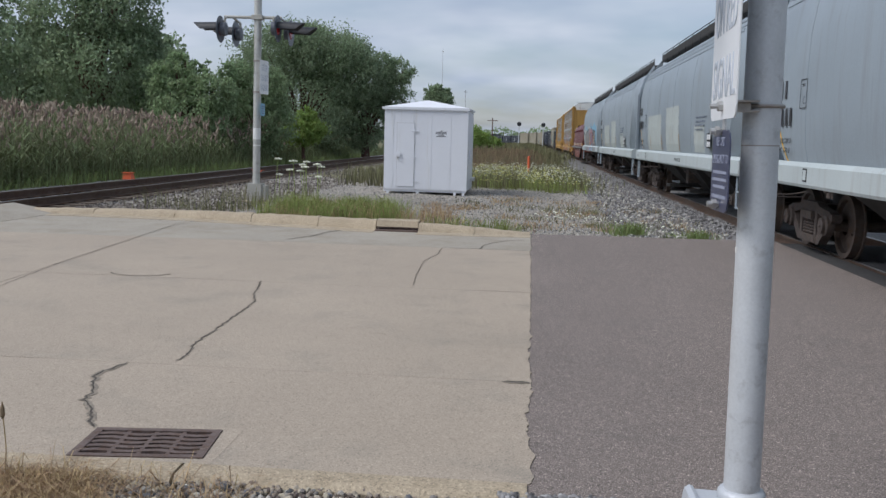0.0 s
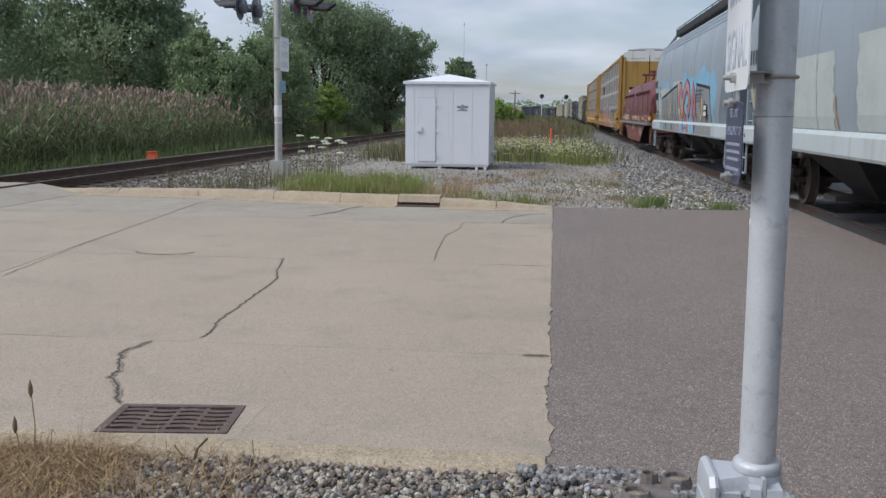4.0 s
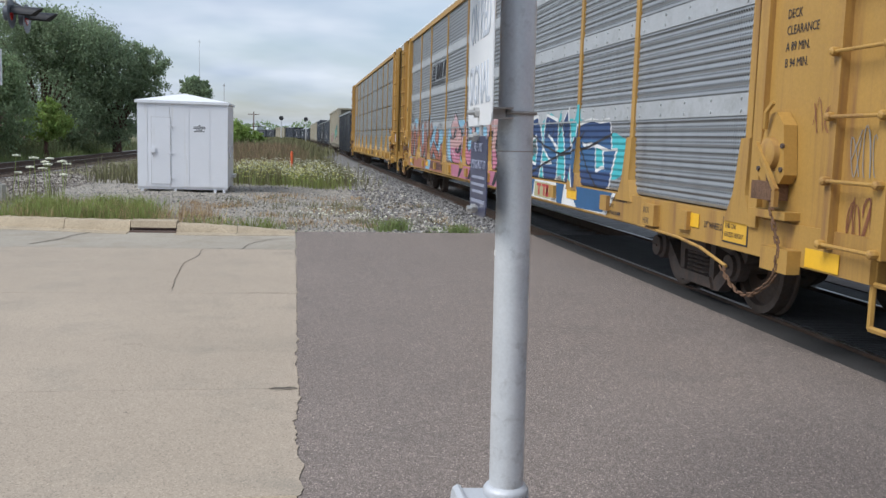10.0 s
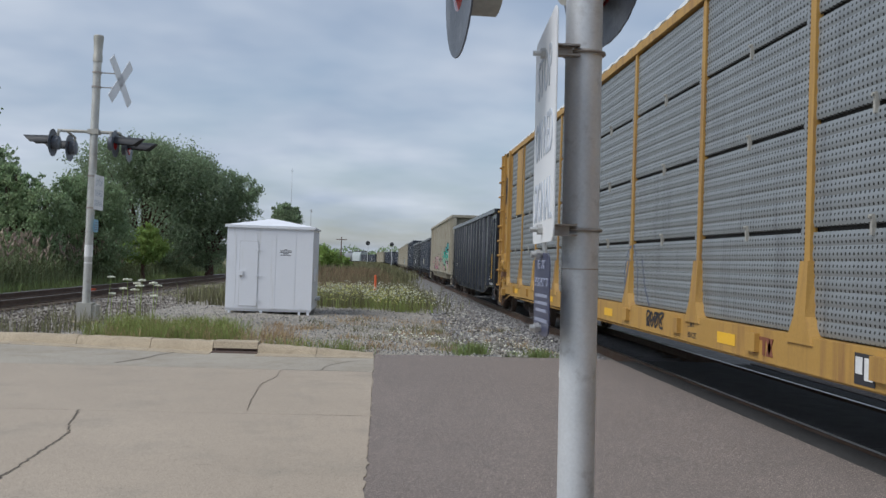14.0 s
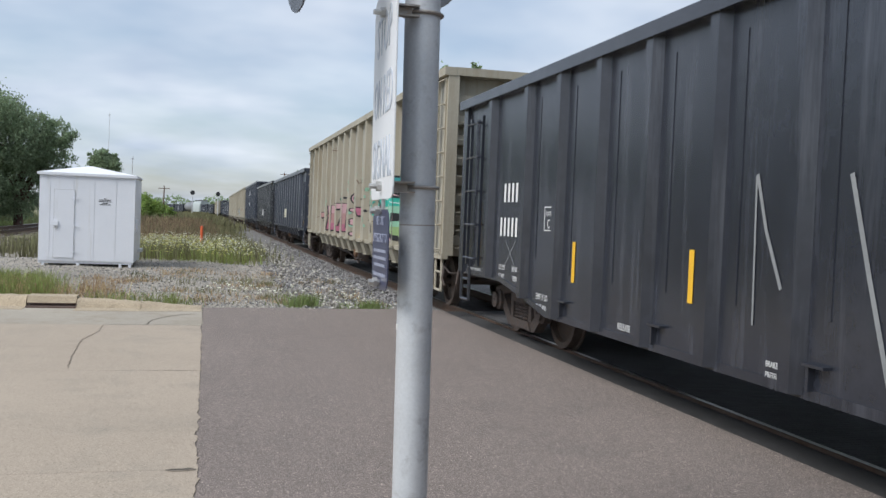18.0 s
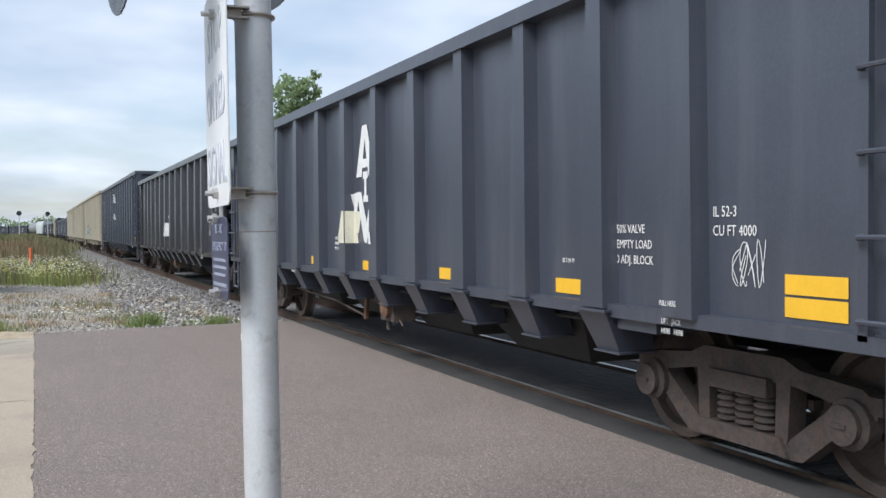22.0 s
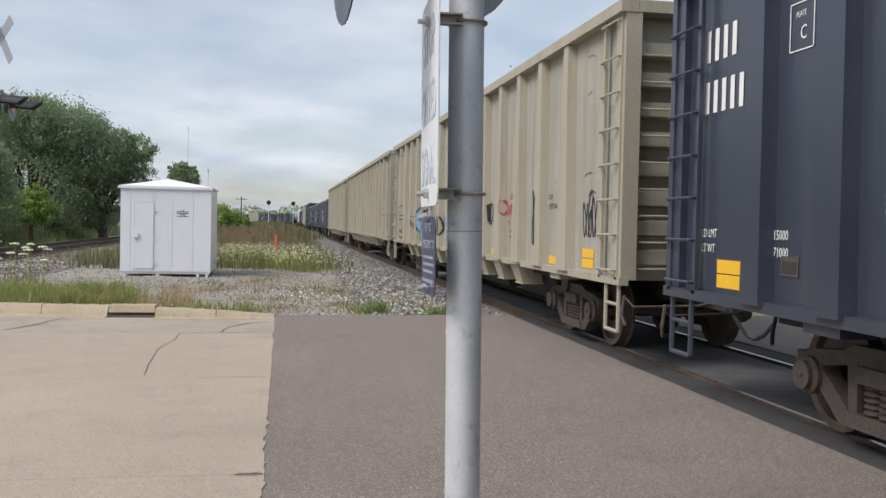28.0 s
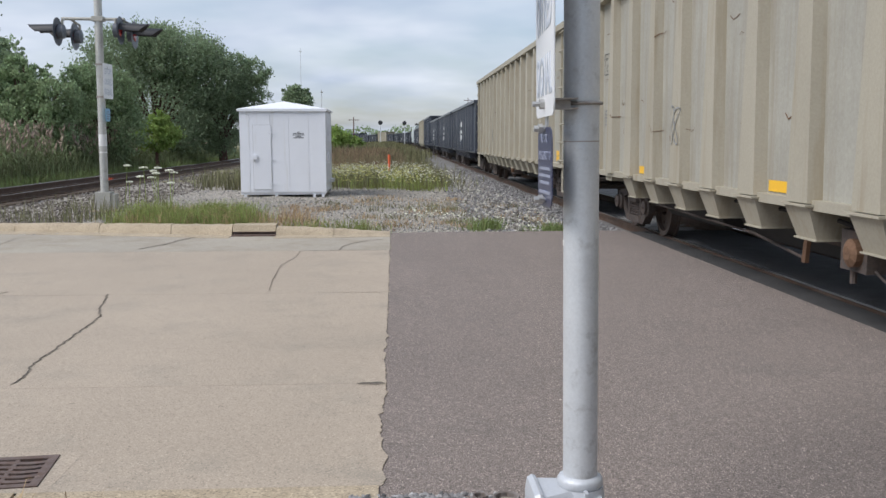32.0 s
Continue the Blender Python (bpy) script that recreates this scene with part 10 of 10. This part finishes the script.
# trees
def tree(name, label, x, y, z, trunk_h, crown, seed, leaves, leaf_size, mat, limbs=7, group="trees along the railway"):
    """crown: ellipsoids of (dx, dy, z, rx, ry, rz); leaves gather in clumps near their skins."""
    r = random.Random(seed)
    t = thing(name, label, "tree", group, pose(x, y, z))
    wood = Shape()
    top = max(c[2] for c in crown)
    rt = 0.035 * (top + 3)
    pts = [(0, 0, -0.3), (r.uniform(-0.15, 0.15), 0, trunk_h * 0.5), (r.uniform(-0.2, 0.2), 0, trunk_h), (0, 0, top)]
    for i, (a, b) in enumerate(zip(pts, pts[1:])):
        wood.cyl(a, b, rt * (1 - 0.28 * i), 8, rt * (0.72 - 0.25 * i))
    for c in crown:
        for k in range(max(2, limbs * len(crown) // (len(crown) + 4))):
            a = r.uniform(0, 6.283)
            q = Vector((c[0] + 0.75 * c[3] * math.cos(a) * r.random(), c[1] + 0.75 * c[4] * math.sin(a) * r.random(), c[2] + c[5] * r.uniform(-0.5, 0.6)))
            b0 = Vector((0, 0, min(trunk_h * r.uniform(0.7, 1.2), q.z * 0.8)))
            mid = b0.lerp(q, 0.5) + Vector((0, 0, 0.3))
            wood.cyl(tuple(b0), tuple(mid), rt * 0.34, 6, rt * 0.22).cyl(tuple(mid), tuple(q), rt * 0.22, 6, rt * 0.07)
    part("trunk", wood, M["bark"], t, smooth=True)
    cr = Shape()
    vol = [c[3] * c[4] + c[3] * c[5] for c in crown]
    for c, vv in zip(crown, vol):
        count = int(2.1 * leaves * vv / sum(vol))
        clumps = max(10, count // 34)
        for _ in range(clumps):
            d = Vector((r.gauss(0, 1), r.gauss(0, 1), r.gauss(0, 1))).normalized()
            q = r.uniform(0.45, 1.02) ** 0.6
            bump = 1 + 0.22 * noise.noise(d * 2.2 + Vector((seed, 0, 0)))
            cx, cy, cz = c[0] + d.x * c[3] * q * bump, c[1] + d.y * c[4] * q * bump, c[2] + d.z * c[5] * q * bump
            k = 0.13 * (c[3] + c[5]) * r.uniform(0.6, 1.3)
            for _ in range(34):
                px, py, pz = cx + r.gauss(0, k * 0.5), cy + r.gauss(0, k * 0.5), cz + r.gauss(0, k * 0.38)
                e = Euler((r.uniform(-1.5, 1.5), r.uniform(-1.5, 1.5), r.uniform(0, 6.28))).to_matrix()
                u, v = e @ Vector((leaf_size * r.uniform(0.5, 1.0), 0, 0)), e @ Vector((0, leaf_size * 0.62 * r.uniform(0.5, 1.0), 0))
                n = len(cr.v)
                cr.v += [(px - u.x, py - u.y, pz - u.z), (px + v.x, py + v.y, pz + v.z), (px + u.x, py + u.y, pz + u.z), (px - v.x, py - v.y, pz - v.z)]
                cr.f.append((n, n + 1, n + 2, n + 3))
    part("crown", cr, mat, t, fix=False)
    return t


L1, L2, L3 = M["leaf"], M["leaf_dark"], M["leaf_bright"]
tree("cottonwood_tree", "tall dark green cottonwood behind the reeds", -22.3, 45, 0, 2.4, [(0.2, 0, 4.4, 3.2, 3, 2.4), (-1.0, 0, 7.2, 2.6, 2.4, 2.2), (1.5, 0, 7.7, 2.2, 2.2, 2.0), (0.3, 0, 9.6, 2.4, 2.2, 1.7), (2.5, 0.3, 5.9, 1.2, 1.2, 1.0)], 3, 15000, 0.13, L2)
tree("cottonwood_tree", "tall dark green cottonwood at the edge of the wood", -29.5, 44, 0, 2.4, [(0, 0, 4.4, 3.2, 3, 2.8), (0.8, 0, 7.6, 2.6, 2.6, 2.4), (-1.5, 0, 9.5, 2.6, 2.4, 1.8)], 4, 9000, 0.14, L2)
tree("shrub_willow", "loose green willow shrub behind the reeds", -17.0, 44, 0, 0.9, [(0, 0, 2.2, 2.0, 1.8, 1.7), (-0.6, 0, 3.9, 1.3, 1.3, 1.2), (1.2, 0, 3.5, 1.3, 1.3, 1.0), (-0.4, 0, 4.9, 0.6, 0.6, 0.6), (0.7, 0, 4.5, 0.6, 0.6, 0.7)], 5, 9000, 0.11, L1)
tree("shrub_willow", "yellowish green shrub beside the tall trees", -19.8, 48, 0, 0.9, [(0, 0, 2.2, 2.2, 1.8, 1.9), (0.8, 0, 3.6, 1.4, 1.3, 1.2)], 6, 6000, 0.11, L1)
tree("shrub_willow", "green shrub below the broad tree", -14.9, 49, 0, 0.9, [(0, 0, 2.2, 1.9, 1.7, 1.8), (0.2, 0, 4.0, 1.4, 1.3, 1.3), (-1.3, 0, 4.6, 0.9, 0.9, 0.9)], 7, 7000, 0.11, L1)
tree("broad_tree", "broad rounded dark green tree beyond the reeds", -16.2, 64, 0, 1.8, [(0, 0, 3.4, 4.4, 3.5, 2.9), (-1.7, 0, 6.9, 3.2, 2.8, 2.4), (1.6, 0, 7.1, 3.2, 2.8, 2.2), (0, 0, 7.9, 2.6, 2.2, 1.5), (3.8, 0, 5.8, 2.3, 2.0, 2.2)], 8, 24000, 0.115, L2)
tree("broad_tree", "rounded dark green tree beyond the reeds", -12.0, 66, 0, 1.6, [(0, 0, 3.0, 2.3, 2.2, 2.4), (0.6, 0, 5.0, 1.7, 1.7, 1.5), (1.8, 0, 4.7, 1.5, 1.3, 1.6), (-1.5, 0, 7.2, 2.1, 1.8, 1.4), (2.3, 0, 6.2, 1.2, 1.1, 1.0), (1.0, 0, 6.7, 1.2, 1.1, 0.9)], 9, 15000, 0.11, L2)
tree("bright_shrub", "bright yellow-green shrub among the reeds", -13.6, 54, 0, 0.4, [(0, 0, 1.8, 1.35, 1.2, 0.9), (0.2, 0, 2.5, 0.8, 0.8, 0.6)], 10, 3000, 0.12, L3)
tree("bright_shrub", "bright yellow-green bush among the weeds", -5.9, 92, 0, 0.4, [(0, 0, 1.4, 1.8, 1.4, 1.2), (1.7, 0, 1.0, 1.3, 1.2, 0.9)], 11, 3000, 0.16, L3)
tree("lone_tree", "small round tree in the distance", -13.2, 130, 0, 3.2, [(0, 0, 6.6, 1.9, 1.8, 1.6), (-0.5, 0, 8.0, 1.4, 1.4, 1.1), (0.8, 0, 7.7, 1.0, 1.0, 0.9)], 12, 3500, 0.24, L2)
for i, (x, y, hgt) in enumerate(((14.6, 54, 10.4), (17.2, 56.5, 9.0))):
    k = hgt / 9.5
    tree("tall_tree", "tall green tree beyond the train", x, y, -0.4, 2.2 * k, [(0, 0, 4.2 * k, 2.4, 2.2, 2.2 * k), (0.4, 0, 7.0 * k, 2.0, 2.0, 1.9 * k), (-0.5, 0, 9.0 * k, 1.3, 1.3, 1.4 * k), (0.9, 0, 9.7 * k, 0.6, 0.6, 1.0 * k)], 20 + i, 6500, 0.16, L1)
for i, (x, y) in enumerate(((-26, 60), (-33, 56), (-24, 78), (-21, 92), (-38, 70), (-30, 95), (-24, 118))):
    tree("wood_tree", "dark tree in the wood behind the reeds", x, y, 0, 2.0, [(0, 0, 3.8, 3.0, 2.6, 2.9), (0.5, 0, 6.4, 2.4, 2.2, 2.0 + 0.3 * (i % 3))], 40 + i, 4000, 0.22, L2)


# far line of trees along the horizon
def tree_line(name, pts, seed, label, mat):
    r = random.Random(seed)
    s = Shape()
    for x, y, h, w in pts:
        for _ in range(int(260 * w / 8)):
            a = r.uniform(-1, 1)
            px, pz = x + a * w, -0.4 + h * (1 - a * a * 0.6) * r.random() ** 0.6 * r.uniform(0.75, 1.05)
            e = Euler((r.uniform(-1.2, 1.2), r.uniform(-1, 1), r.uniform(0, 6))).to_matrix()
            k = r.uniform(0.5, 1.0) * (0.35 + y / 900)
            u, v = e @ Vector((k, 0, 0)), e @ Vector((0, 0, k * 0.8))
            n = len(s.v)
            py = y + r.uniform(-4, 4)
            s.v += [(px - u.x, py - u.y, pz - u.z), (px + v.x, py + v.y, pz + v.z), (px + u.x, py + u.y, pz + u.z), (px - v.x, py - v.y, pz - v.z)]
            s.f.append((n, n + 1, n + 2, n + 3))
    tagged(new(name, s.mesh(name, mat, fix=False)), label, "trees", kind="stuff")


rt_ = random.Random(5)
tree_line("far_trees_right", [(20 + i * 1.6 + rt_.uniform(-3, 3), 175 + i * 14, rt_.uniform(8, 13), rt_.uniform(5, 9)) for i in range(16)], 51, "line of trees beyond the train in the distance", L1)
tree_line("horizon_trees", [(-330 + i * 13 + rt_.uniform(-4, 4), 520 + rt_.uniform(-60, 60), rt_.uniform(5, 12), rt_.uniform(9, 16)) for i in range(60)], 52, "low line of trees along the horizon", L1)
tree_line("left_far_trees", [(-60 - i * 4, 110 + i * 13, rt_.uniform(7, 12), rt_.uniform(8, 12)) for i in range(14)], 53, "trees far beyond the reed bed", L2)
tree_line("near_right_trees", [(34 + i * 3 + rt_.uniform(-3, 3), 62 - i * 7, rt_.uniform(8, 11), 5) for i in range(12)], 54, "trees beyond the train beside the road", L1)

# far signals, poles and a radio mast
for x, y, h in ((-2.6, 185, 5.2), (2.4, 200, 5.4)):
    sg = thing("block_signal", "black round railway block signal in the distance", "railway signal", "far block signals", pose(x, y, -0.3))
    part("post", Shape().cyl((0, 0, 0), (0, 0, h - 0.6), 0.09, 8), M["galv"], sg)
    part("head", Shape().lathe([(0.45, -0.05), (0.45, 0.05)], (0, 0, h), "y", 18), M["black"], sg)
    part("lamp_box", Shape().box(-0.2, 0.2, 0.05, 0.4, h - 0.3, h + 0.3), M["black"], sg)
for x, y, h in ((-9.0, 210, 7.0), (21, 260, 13.5), (26, 200, 13)):
    po = thing("utility_pole", "wooden utility pole in the distance", "utility pole", "far poles", pose(x, y, -0.4))
    part("pole", Shape().cyl((0, 0, 0), (0, 0, h), 0.16, 8, 0.11), M["bark"], po)
    part("crossarm", Shape().box(-1.2, 1.2, -0.06, 0.06, h - 0.7, h - 0.55), M["bark"], po)
ant = thing("radio_mast", "slender radio mast on the horizon", "radio mast", m=pose(-39.5, 400, -0.4))
part("lattice", Shape().cyl((-0.2, 0, 0), (0, 0, 38), 0.07, 5).cyl((0.2, 0, 0), (0, 0, 38), 0.07, 5), M["galv"], ant)
part("top_section", Shape().cyl((0, 0, 37), (0, 0, 40.5), 0.09, 5).box(-0.5, 0.5, -0.1, 0.1, 39.3, 39.5), M["galv"], ant)

motions()
